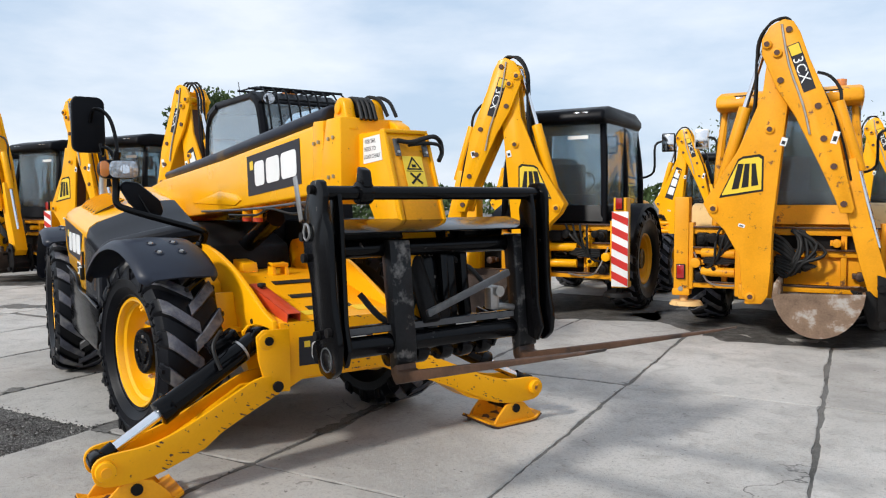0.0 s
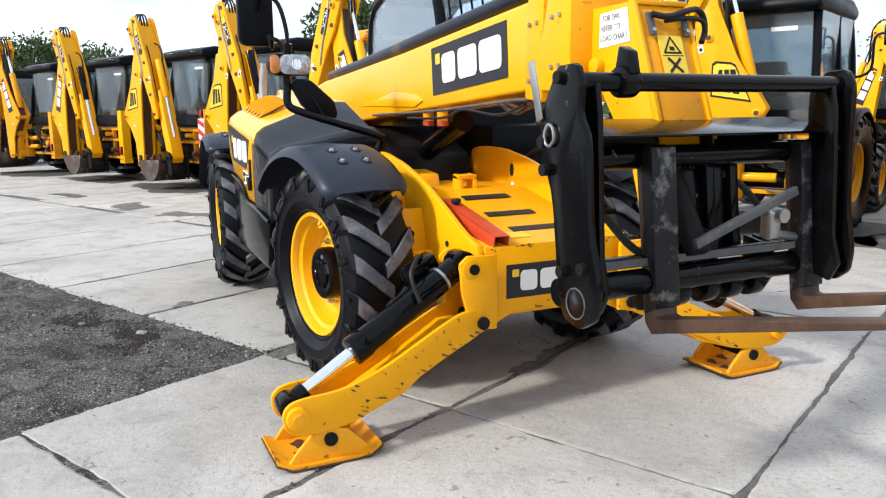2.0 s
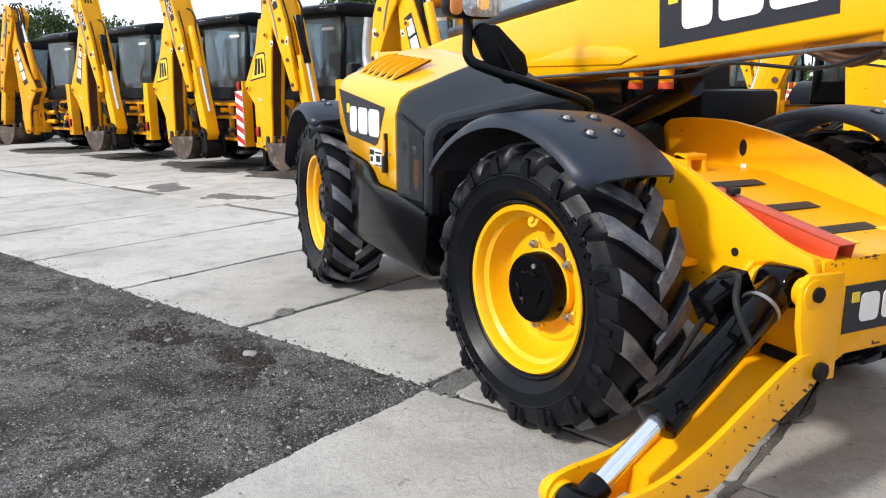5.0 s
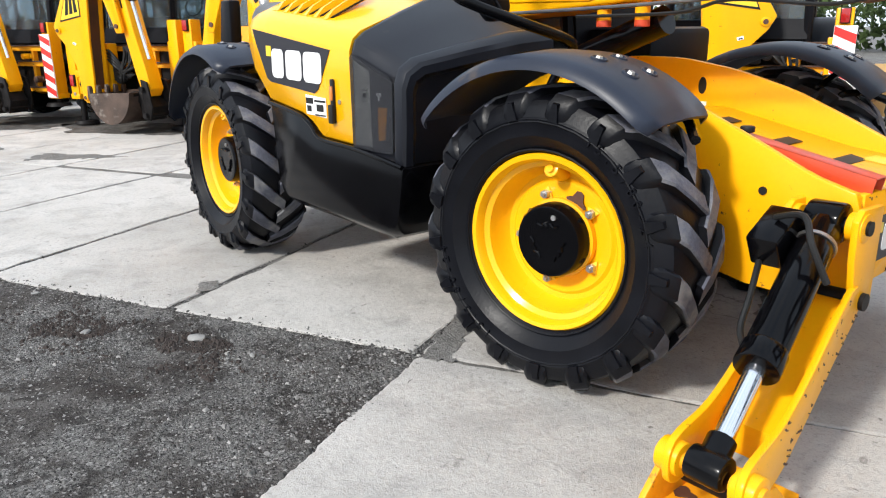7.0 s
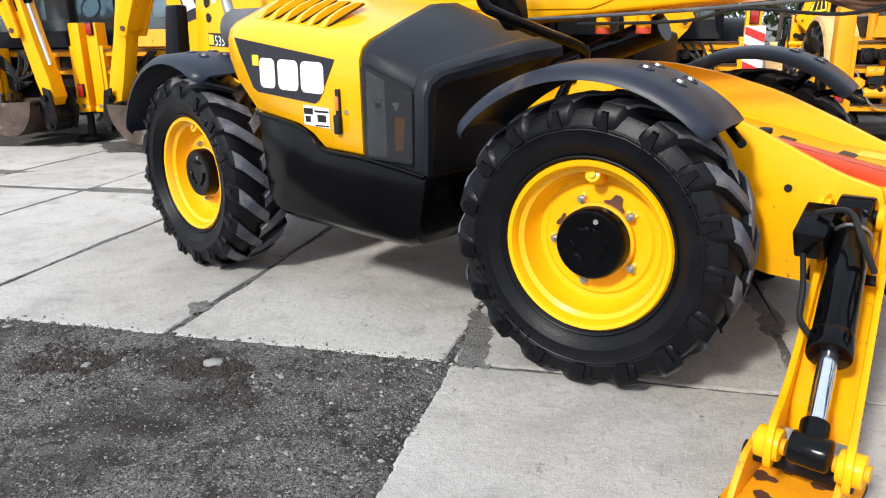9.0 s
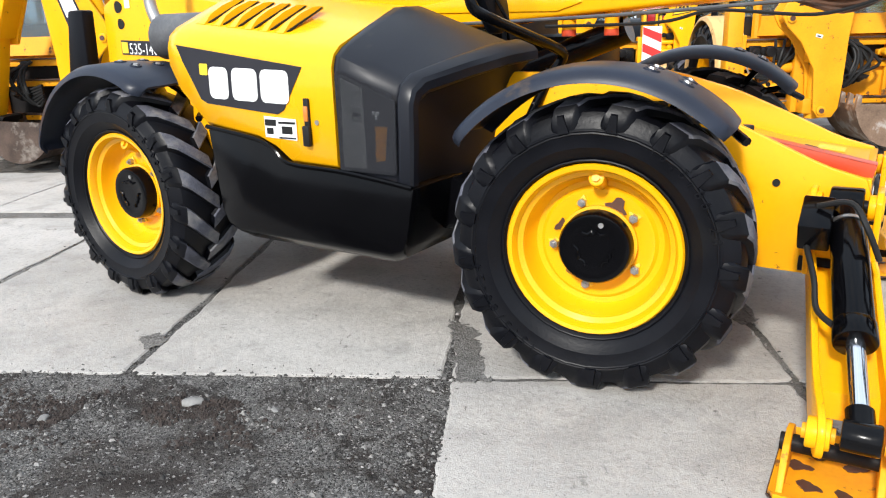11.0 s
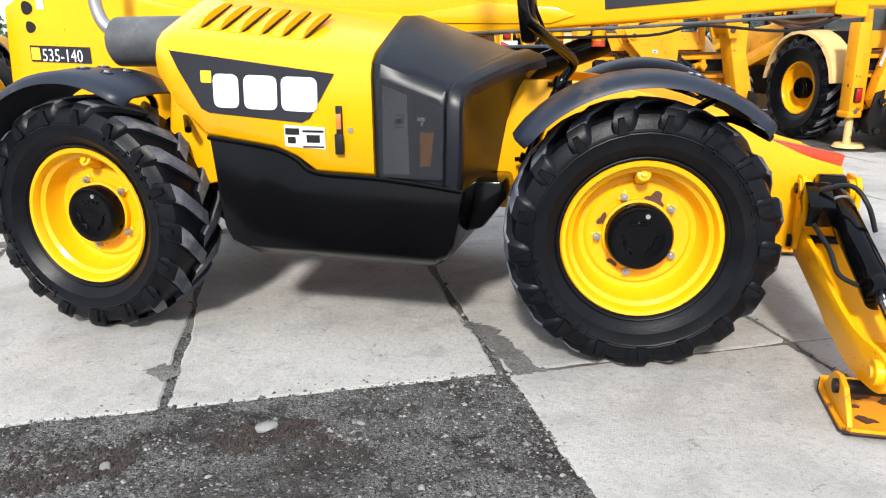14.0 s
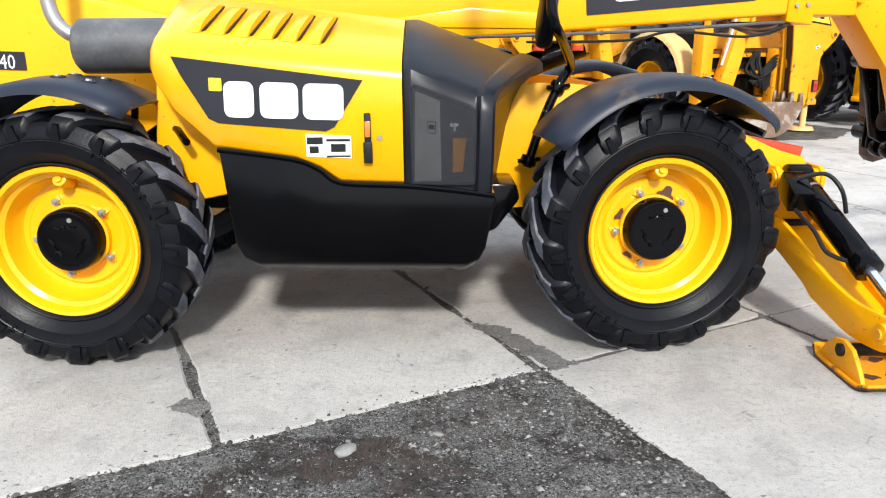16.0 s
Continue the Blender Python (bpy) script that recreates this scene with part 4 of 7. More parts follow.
    rim = [[(fx - 1.03 * (p[1][0] - fx), p[0][1] + (0.006 if k == 8 else -0.006 if k == 0 else 0), p[0][2] - 0.003), (fx + 1.03 * (p[1][0] - fx), p[0][1] + (0.006 if k == 8 else -0.006 if k == 0 else 0), p[0][2] - 0.003), (fx + 1.03 * (p[1][0] - fx), p[0][1] + (0.006 if k == 8 else -0.006 if k == 0 else 0), p[0][2] + 0.006), (fx - 1.03 * (p[1][0] - fx), p[0][1] + (0.006 if k == 8 else -0.006 if k == 0 else 0), p[0][2] + 0.006)] for k, p in enumerate(secs)]
    part("worn_edge", loft(rim), bare_rust, foot, "bare brown edge of the foot plate")
    part("foot_pivot", rod((fx - 0.165, fy, 0.115), (fx + 0.165, fy, 0.115), 0.03, seg=14), dark_metal, foot)
    # ram
    top, bot = Vector((3.615, Y(0.50), 0.775)), Vector((3.765, Y(1.41), 0.27))
    d = bot - top
    ram = part("stabiliser_ram", join(rod(top + d * 0.03, top + d * 0.64, 0.064, seg=28, bev=0.008), rod(top + d * 0.58, top + d * 0.66, 0.07, seg=28, bev=0.006), rod(top - Vector((0.06, 0, 0)), top + Vector((0.06, 0, 0)), 0.07, seg=24, bev=0.01)), gloss_black, tele, "gloss black hydraulic ram barrel")
    part("ram_rod", rod(top + d * 0.6, bot - d * 0.04, 0.03, seg=20), chrome, ram, "polished chrome ram rod")
    part("rod_eye", join(rod(bot - Vector((0.055, 0, 0)), bot + Vector((0.055, 0, 0)), 0.05, seg=20, bev=0.008), rod(bot - d * 0.09, bot, 0.042, seg=16)), black_paint, ram)
    vb = top + d * 0.16 + Vector((-0.02, s * 0.03, 0.02))
    part("valve_block", moved(box(-0.055, 0.055, -0.06, 0.06, -0.09, 0.09, 0.008), Matrix.Translation(vb + Vector((-0.09, 0, 0.02))) @ Matrix.Rotation(s * 1.07, 4, "X")), gloss_black, ram)
    part("ram_hose", tube([vb + Vector((-0.09, s * 0.02, 0.09)), vb + Vector((0.02, s * 0.06, 0.12)), vb + Vector((0.08, s * 0.12, 0.05)), top + d * 0.3 + Vector((0.09, 0, 0.02))], 0.011, 8, 5), ink, ram)
    part("ram_hose", tube([vb + Vector((-0.11, s * 0.06, -0.06)), top + d * 0.4 + Vector((-0.12, 0, 0.0)), top + d * 0.5 + Vector((-0.11, 0, -0.03)), top + d * 0.6 + Vector((-0.06, 0, 0.0))], 0.011, 8, 5), ink, ram)
    clip = top + d * 0.12
    part("hose_clip", rod(clip, clip + d.normalized() * 0.014, 0.068, seg=24), steel, ram)


stabiliser(-1)
stabiliser(1)

# engine pod
POD_Y = -1.06


def fold(x):
    """Height of the fold where the flank turns over into the sloping top."""
    return 1.45 - 0.103 * (x - 0.5)


def ridge(x):
    return 1.70 - 0.115 * (x - 0.5)


def pod_top(x, y):
    a, b = fold(x) + 0.075, ridge(x)
    return a + (b - a) * (y - (POD_Y + 0.07)) / 0.44


def pod_ring(x, zb, yo, drop=0.0):
    f, t = fold(x) - drop, ridge(x) - drop
    return [(x, -0.42, zb), (x, yo + 0.02, zb), (x, yo, zb + 0.02), (x, yo, f - 0.02), (x, yo + 0.02, f + 0.035), (x, yo + 0.07, f + 0.075), (x, yo + 0.28, pod_top(x, yo + 0.28) - drop), (x, -0.55, t), (x, -0.42, t + 0.01)]


rings = [pod_ring(0.455, 1.36, POD_Y + 0.05, 0.035), pod_ring(0.485, 1.31, POD_Y + 0.012, 0.01), pod_ring(0.56, 1.19, POD_Y), pod_ring(0.72, 1.035, POD_Y), pod_ring(1.07, 0.985, POD_Y),
         pod_ring(1.18, 0.94, POD_Y), pod_ring(1.27, 0.875, POD_Y), pod_ring(1.555, 0.865, POD_Y)]
pod = part("engine_cover", loft(rings), yellow_clean, tele, "smooth yellow engine cover", sharp=1.1)


def cover_mesh():
    """The intake cover: a chamfer beside the yellow, a flat skin, a raised fin along the front, then the hollow of the arch."""
    back = [(1.556, -1.045, 0.835), (1.556, -1.045, 1.1), (1.556, -1.045, 1.325), (1.556, -1.03, 1.37), (1.556, -0.985, 1.405), (1.556, -0.77, 1.5), (1.556, -0.55, 1.58), (1.556, -0.42, 1.585)]
    front = [(1.955, -1.0, 0.80), (1.965, -1.0, 0.98), (1.968, -1.0, 1.15), (1.972, -0.985, 1.195), (1.99, -0.945, 1.225), (2.09, -0.72, 1.275), (2.19, -0.53, 1.315), (2.26, -0.40, 1.33)]
    normal = [(0, -1, 0), (0, -1, 0), (0, -0.98, 0.2), (0, -0.8, 0.6), (0.05, -0.45, 0.9), (0.12, -0.32, 0.94), (0.12, -0.3, 0.94), (0.1, 0, 1)]
    steps = ((0.0, -0.006), (0.012, 0.004), (0.085, 0.024), (0.11, 0.026), (0.45, 0.024), (0.765, 0.022), (0.79, 0.024), (0.835, 0.046), (0.87, 0.052), (0.965, 0.05), (0.995, 0.036), (1.005, 0.0))
    bm = bmesh.new()
    rows = []
    for u, h in steps:
        rows.append([bm.verts.new(Vector(b).lerp(Vector(f), u) + Vector(n).normalized() * h) for b, f, n in zip(back, front, normal)])
    inner = [Vector((2.02 + 0.012 * k, -0.42, 0.62 + 0.07 * k)) for k in range(len(front))]
    for w, dx in ((0.06, -0.03), (0.35, -0.05), (0.98, -0.02)):
        rows.append([bm.verts.new(Vector(f).lerp(i, w) + Vector((dx, 0, 0))) for f, i in zip(front, inner)])
    for p, q in zip(rows, rows[1:]):
        for k in range(len(p) - 1):
            bm.faces.new((p[k], p[k + 1], q[k + 1], q[k]))
    bmesh.ops.recalc_face_normals(bm, faces=bm.faces)
    if sum(f.normal.y for f in bm.faces if f.calc_center_median().y < -1.0) > 0:
        bmesh.ops.reverse_faces(bm, faces=bm.faces)
    return bm


intake = part("intake_cover", cover_mesh(), grey_plastic, tele, "dark grey plastic air intake cover", sharp=0.5)
CY = -1.072
lean = Matrix(((1, 0, 0, 0), (0.1, 1, 0, -0.158), (0, 0, 1, 0), (0, 0, 0, 1)))
scr = [(1.592, 0.868), (1.586, 1.29), (1.605, 1.312), (1.86, 1.215), (1.885, 1.185), (1.878, 0.868), (1.865, 0.858)]
part("intake_screen", moved(prism(scr, "y", CY - 0.012, CY - 0.009), lean), mesh_screen, intake, "fine perforated intake mesh")
panel_grey = material("grey_radiator_panel", (0.5, 0.5, 0.48), 0.6, vary=0.2, scale=6, bump=0.05)
panel_dark = material("dark_radiator_core", (0.07, 0.07, 0.07), 0.6, vary=0.3, scale=30, bump=0.2)
core = part("radiator_panel", moved(prism([(1.6, 0.872), (1.87, 0.872), (1.875, 1.18), (1.61, 1.295), (1.6, 1.28)], "y", CY - 0.004, CY + 0.02), lean), panel_dark, intake)
part("radiator_side", moved(prism([(1.605, 0.88), (1.725, 0.88), (1.72, 1.235), (1.612, 1.28)], "y", CY - 0.006, CY - 0.004), lean), panel_grey, core)
part("panel_label", moved(join(box(1.665, 1.702, CY - 0.007, CY - 0.006, 1.09, 1.094), box(1.665, 1.702, CY - 0.007, CY - 0.006, 1.144, 1.148), box(1.665, 1.668, CY - 0.007, CY - 0.006, 1.09, 1.148), box(1.699, 1.702, CY - 0.007, CY - 0.006, 1.09, 1.148), box(1.672, 1.694, CY - 0.007, CY - 0.006, 1.11, 1.132)), lean), ink, core)
part("panel_bracket", moved(join(box(1.765, 1.80, CY - 0.007, CY - 0.004, 1.122, 1.136), box(1.78, 1.79, CY - 0.007, CY - 0.004, 1.10, 1.13)), lean), white_vinyl, core)
part("panel_tag", moved(prism([(1.775, 0.915), (1.82, 0.92), (1.838, 1.07), (1.777, 1.07)], "y", CY - 0.007, CY - 0.004), lean), yellow_worn, core)
# lower tray
tray_out = [(0.735, 1.035), (1.075, 0.985), (1.18, 0.94), (1.275, 0.872), (1.56, 0.862), (1.975, 0.808), (1.93, 0.57), (1.90, 0.515), (1.84, 0.485), (0.88, 0.50), (0.81, 0.53), (0.775, 0.6)]
tb = bmesh.new()
A = [tb.verts.new((x, POD_Y - 0.012, z)) for x, z in tray_out]
B = [tb.verts.new((x + (0.04 if x < 1.2 else -0.02) * (z < 0.7), POD_Y + 0.06, z - 0.05 * (z < 0.7))) for x, z in tray_out]
C = [tb.verts.new((x, -0.42, z - 0.05 * (z < 0.7))) for x, z in tray_out]
tb.faces.new(A)
tb.faces.new(C[::-1])
for P, Q in ((A, B), (B, C)):
    for k in range(len(P)):
        tb.faces.new((P[k], P[(k + 1) % len(P)], Q[(k + 1) % len(P)], Q[k]))
bmesh.ops.recalc_face_normals(tb, faces=tb.faces)
tray = part("side_tray", bevel(tb, 0.012, 2, 0.7), gloss_black, tele, "gloss black lower side tray")
part("tray_lip", tube([(0.735, POD_Y - 0.016, 1.03), (1.06, POD_Y - 0.016, 0.985), (1.18, POD_Y - 0.016, 0.938), (1.275, POD_Y - 0.016, 0.876), (1.56, POD_Y - 0.016, 0.86), (1.80, POD_Y - 0.016, 0.835), (1.965, POD_Y - 0.01, 0.81)], 0.012, 8, 4), gloss_black, tray)
part("tray_wedge", prism([(1.9, 0.80), (2.10, 0.80), (2.12, 0.72), (2.0, 0.56), (1.85, 0.52)], "y", -0.74, -0.42, 0.02), gloss_black, tray)
# logo panel on the pod
lp = decal("brand_plate", (0, POD_Y - 0.001, 0), (1, 0, 0), (0, 0, 1), [(0.565, 1.432), (0.60, 1.35), (0.705, 1.165), (0.745, 1.145), (1.215, 1.105), (1.255, 1.125), (1.385, 1.325)], charcoal_vinyl, pod, "dark plate with plain white blocks")
blocks(lp, (0.0, POD_Y - 0.001, 0.0), (1, 0, -0.035), (0.0, 0, 1), 0.735, 1.198, 0.52, 0.155)
stk = decal("sticker", (0, POD_Y - 0.001, 0), (1, 0, 0), (0, 0, 1), [(1.125, 0.995), (1.325, 0.985), (1.325, 1.085), (1.125, 1.095)], white_vinyl, pod, "white information sticker with dark picture")
for x0, x1, z0, z1 in ((1.13, 1.2, 1.05, 1.08), (1.14, 1.18, 1.01, 1.04), (1.215, 1.32, 1.062, 1.072), (1.235, 1.3, 1.015, 1.05), (1.215, 1.32, 0.992, 0.999)):
    decal("print_bar", (0, POD_Y - 0.004, 0), (1, 0, 0), (0, 0, 1), [(x0, z0), (x1, z0), (x1, z1), (x0, z1)], ink if z1 > 1.0 else charcoal_vinyl, stk)
latch = part("latch", join(box(1.385, 1.415, POD_Y - 0.016, POD_Y, 0.965, 1.185, 0.005), box(1.38, 1.42, POD_Y - 0.03, POD_Y - 0.01, 0.965, 1.06, 0.006)), ink, pod, "black latch with amber insert")
part("latch_insert", box(1.388, 1.412, POD_Y - 0.022, POD_Y - 0.012, 1.08, 1.15, 0.003), amber, latch)
part("lock", rod((1.452, POD_Y - 0.006, 1.075), (1.452, POD_Y + 0.01, 1.075), 0.012, seg=12), steel, pod)
for k in range(6):
    x = 0.60 + 0.105 * k
    m = frame_matrix((x, POD_Y + 0.13, pod_top(x, POD_Y + 0.13) + 0.002), (1, 0, -0.1), (0, 0.44, 0.24)) @ Matrix.Diagonal((1.05, 1.6, 1.25, 1))
    hood = []
    for v, hh in ((-0.01, 0.003), (0.025, 0.024), (0.075, 0.03), (0.12, 0.024), (0.155, 0.003)):
        o = v * 0.28
        hood.append([(o - 0.03, v, -0.006), (o + 0.066, v, -0.006), (o + 0.062, v, hh), (o + 0.03, v, hh * 0.85), (o, v, hh * 0.35)])
    part("louvre_hood", moved(loft(hood), m), yellow_clean, pod, sharp=0.7)
    slot = prism([(0.067, 0.0), (0.078, 0.012), (0.105, 0.135), (0.108, 0.15), (0.098, 0.14), (0.072, 0.02)], "z", -0.003, 0.004)
    part("louvre", moved(slot, m), ink, pod)

# rear body, boom tower, exhaust, duct
rear = part("rear_body", prism([(-1.08, 0.75), (-0.95, 0.68), (-0.7, 0.68), (0.78, 0.7), (0.85, 0.9), (0.74, 1.05), (0.6, 1.38), (0.45, 1.6), (-0.2, 1.72), (-0.9, 1.74), (-1.02, 1.68)], "y", -0.31, 0.37, 0.02), yellow, tele, "yellow rear body side")
part("rear_flank", prism([(0.40, 0.72), (0.80, 0.80), (0.75, 1.04), (0.56, 1.3), (0.42, 1.36), (0.38, 1.0)], "y", -0.86, -0.3, 0.02), yellow, tele)
mp = decal("model_plate", (0, -0.312, 0), (1, 0, 0), (0, 0, 1), [(-0.87, 1.36), (-0.45, 1.345), (-0.45, 1.44), (-0.87, 1.455)], charcoal_vinyl, rear, "dark model number plate")
lettering("model_number", "535-140", 0.105, white_vinyl, mp, frame_matrix((-0.79, -0.3155, 1.362), (1, 0, -0.03), (0, 0, 1)), 0.0006, stretch=0.82)
decal("yellow_tab", (0, -0.3145, 0), (1, 0, 0), (0, 0, 1), [(-0.862, 1.37), (-0.80, 1.368), (-0.80, 1.44), (-0.862, 1.443)], label_yellow, mp)
for x, z, w in ((-0.85, 1.56, 0.035), (-0.86, 1.67, 0.04)):
    decal("lifting_hole", (0, -0.311, 0), (1, 0, 0), (0, 0, 1), [(x + w * math.cos(a) * (1 + 0.25 * math.cos(a)), z + w * math.sin(a)) for a in [k * 0.5236 for k in range(12)]], ink, rear)
decal("sticker", (0, -0.311, 0), (1, 0, 0), (0, 0, 1), [(-0.78, 1.66), (-0.73, 1.66), (-0.73, 1.74), (-0.78, 1.74)], white_vinyl, rear)
part("rear_bumper", prism([(-1.4, 0.95), (-1.22, 0.92), (-1.12, 1.3), (-1.1, 1.66), (-1.26, 1.66), (-1.34, 1.3)], "y", -0.42, -0.32, 0.02), black_plastic, tele, "black rear corner plate")
duct = part("air_cleaner", lathe([(0.11, -0.02), (0.128, 0.0), (0.128, 0.5), (0.12, 0.56), (0.06, 0.56)], 32, out=1), grey_metal, tele, "dusty grey cylindrical air cleaner")
duct.matrix_local = Matrix.Translation((0.03, -0.67, 1.47)) @ Matrix.Rotation(radians(-90), 4, "Z")
part("exhaust_pipe", tube([(0.03, -0.6, 1.5), (-0.06, -0.62, 1.53), (-0.12, -0.62, 1.6), (-0.14, -0.62, 1.72), (-0.13, -0.6, 1.95)], 0.035, 14, 6), steel, tele, "dull grey exhaust pipe")

# boom
BY0, BY1 = -0.135, 0.255
SL = 0.078


def bz(x, z):
    return z + SL * (x - 2.0)


outer = part("boom", prism([(-1.0, bz(-1, 1.6)), (0.3, bz(0.3, 1.53)), (1.9, bz(1.9, 1.49)), (2.0, bz(2, 1.5)), (3.62, bz(3.62, 1.475)), (3.76, bz(3.76, 1.43)), (3.76, bz(3.76, 1.885)), (3.6, bz(3.6, 1.9)), (2.0, bz(2, 1.90)), (0.2, bz(0.2, 1.93)), (-1.0, bz(-1, 1.88))], "y", BY0, BY1, 0.022, 3), yellow_clean, tele, "yellow telescopic boom", sharp=0.8)
brand_plate(outer, (2.53, BY0 - 0.001, bz(2.53, 1.565)), (1, 0, SL), (-SL, 0, 1), 0.92, 0.285)
part("boom_collar", prism([(3.62, bz(3.62, 1.44)), (3.77, bz(3.77, 1.41)), (3.78, bz(3.78, 1.9)), (3.64, bz(3.64, 1.915))], "y", BY0 - 0.012, BY1 + 0.012, 0.012), yellow, outer)
part("boom_step", prism([(1.2, bz(1.2, 1.62)), (2.25, bz(2.25, 1.52)), (2.38, bz(2.38, 1.55)), (2.28, bz(2.28, 1.6)), (1.9, bz(1.9, 1.66))], "y", BY0 - 0.012, BY0 + 0.01, 0.008), yellow_clean, outer)
for x, z in ((3.67, 1.52), (3.73, 1.52), (3.67, 1.78), (3.73, 1.78), (3.86, 1.56), (3.92, 1.56), (3.86, 1.78), (3.92, 1.78)):
    part("bolt", rod((x, BY0 - 0.026, bz(x, z)), (x, BY0 - 0.008, bz(x, z)), 0.011, seg=8), steel, outer)
part("inner_boom", prism([(3.7, bz(3.7, 1.47)), (4.0, bz(4, 1.44)), (4.0, bz(4.0, 1.885)), (3.82, bz(3.82, 1.9))], "y", BY0 - 0.014, BY1 + 0.014, 0.012), yellow, tele, "yellow inner boom section")
part("hose_cover", prism([(0.2, bz(0.2, 1.93)), (1.6, bz(1.6, 1.905)), (3.72, bz(3.72, 1.91)), (3.78, bz(3.78, 1.995)), (1.6, bz(1.6, 1.995)), (0.2, bz(0.2, 2.005))], "y", -0.12, 0.2, 0.035, 4), fender_plastic, outer, "black hose cover along the boom top")
part("under_pipe", tube([(1.5, -0.16, 1.49), (2.6, -0.16, 1.515), (3.5, -0.16, 1.56), (3.62, -0.1, 1.56)], 0.009, 8, 5), grey_metal, outer, "dull hydraulic pipe")
part("under_cable", tube([(2.2, -0.17, 1.47), (2.75, -0.17, 1.475), (3.0, -0.17, 1.52), (3.4, -0.17, 1.49), (3.62, -0.14, 1.54)], 0.008, 6, 6), ink, outer)
for k, y in enumerate((-0.12, -0.08, -0.03, 0.02)):
    part("under_hose", tube([(3.3, y, 1.56), (3.5, y, 1.5 + 0.02 * k), (3.66, y + 0.01, 1.56)], 0.012, 6, 4), rust, outer)
for x in (2.28, 2.5):
    bs = part("bump_stop", rod((x, -0.06, 1.44), (x, -0.06, 1.54), 0.035, seg=16), yellow, outer)
    part("stop_pad", rod((x, -0.06, 1.42), (x, -0.06, 1.45), 0.036, seg=16), red_paint, bs, "red rubber stop pad")
# boom head
head_out = [(3.87, 1.95), (4.25, 1.95), (4.27, 1.93), (4.465, 1.41), (4.50, 1.3), (4.29, 1.3), (4.2, 1.42), (4.05, 1.62)]
head = part("boom_head", prism(head_out, "y", -0.03, 0.25, 0.006), yellow, tele, "yellow boom head")
part("head_arm", prism([(4.28, 1.32), (4.50, 1.32), (4.53, 1.1), (4.54, 0.92), (4.48, 0.84), (4.41, 0.88), (4.35, 1.12)], "y", -0.03, 0.05, 0.006), yellow, head)
part("head_arm", prism([(4.28, 1.32), (4.50, 1.32), (4.53, 1.1), (4.54, 0.92), (4.48, 0.84), (4.41, 0.88), (4.35, 1.12)], "y", 0.22, 0.27, 0.006), black_paint, head)
part("tilt_ram_barrel", join(rod((4.38, 0.135, 1.4), (4.46, 0.135, 1.02), 0.07, seg=20, bev=0.008), rod((4.48, 0.05, 0.98), (4.48, 0.22, 0.98), 0.06, seg=20, bev=0.008)), black_paint, head, "black tilt ram inside the boom head")
part("head_cover", prism([(4.262, 1.925), (4.276, 1.92), (4.475, 1.40), (4.462, 1.40)], "y", 0.0, 0.222, 0.003), yellow_worn, head, "weathered front face of the boom head")
part("head_rim", join(*[prism([(4.24, 1.955), (4.278, 1.945), (4.487, 1.39), (4.45, 1.39)], "y", y, y + 0.018, 0.003) for y in (-0.034, 0.236)], box(4.235, 4.28, -0.03, 0.25, 1.935, 1.957, 0.004)), yellow, head)
for y in (-0.1, 0.09):
    part("head_lug", prism([(3.79, 1.97), (4.01, 1.97), (3.965, 2.08), (3.955, 2.125), (3.93, 2.155), (3.895, 2.165), (3.86, 2.155), (3.835, 2.125), (3.825, 2.08)], "y", y, y + 0.07, 0.016, 3), yellow, head)
part("head_pin", rod((3.895, -0.115, 2.1), (3.895, 0.175, 2.1), 0.034, seg=20, bev=0.006), yellow, head)
part("hose_roll", join(rod((3.895, -0.03, 2.09), (3.895, 0.09, 2.09), 0.055, seg=24, bev=0.02), *[tube([(3.72, y, 2.06), (3.8, y, 2.13), (3.89, y, 2.16), (3.97, y, 2.13), (4.02, y, 2.03)], 0.013, 8, 5) for y in (-0.02, 0.01, 0.04, 0.07)], *[tube([(3.76, y, 2.13), (3.86, y, 2.18), (3.95, y + 0.03, 2.15), (4.0, y + 0.05, 2.06)], 0.011, 8, 5) for y in (0.11, 0.17)]), ink, head, "black hoses rolled over the boom head")
part("head_shoulder", prism([(3.86, 1.94), (4.12, 1.94), (4.08, 2.0), (4.0, 2.035), (3.9, 2.03)], "y", 0.17, 0.265, 0.016, 3), yellow, head)
part("head_boss", rod((4.06, -0.07, 1.70), (4.06, -0.02, 1.70), 0.036, seg=18, bev=0.008), yellow, head)
sw = decal("load_sticker", (0, -0.0305, 0), (1, 0, 0), (0, 0, 1), [(4.055, 1.775), (4.262, 1.79), (4.235, 1.93), (4.055, 1.92)], white_vinyl, head, "white load chart sticker")
for k, w in enumerate(("FOR SWL", "REFER TO", "LOAD CHART")):
    lettering("sticker_text", w, 0.034, ink, sw, frame_matrix((4.075 - 0.006 * k, -0.034, 1.885 - 0.042 * k), (1, 0, 0.03), (0, 0, 1)), 0.0005, stretch=0.85)
wl_m = frame_matrix((4.392, 0.05, 1.64), (0, 1, 0), (-0.384, 0, 1))
wlab = part("warning_label", moved(box(0, 0.125, 0, 0.18, 0.0, 0.003), wl_m), label_yellow, head, "faded yellow warning label")


def outline_sign(points, w):
    """Thin strokes along a closed outline, lying in the label's plane."""
    return [moved(box(0, (Vector(q) - Vector(p)).length + w / 2, -w / 2, w / 2, 0.003, 0.0045), Matrix.Translation((p[0], p[1], 0)) @ Matrix.Rotation(math.atan2(q[1] - p[1], q[0] - p[0]), 4, "Z")) for p, q in zip(points, points[1:] + points[:1])]


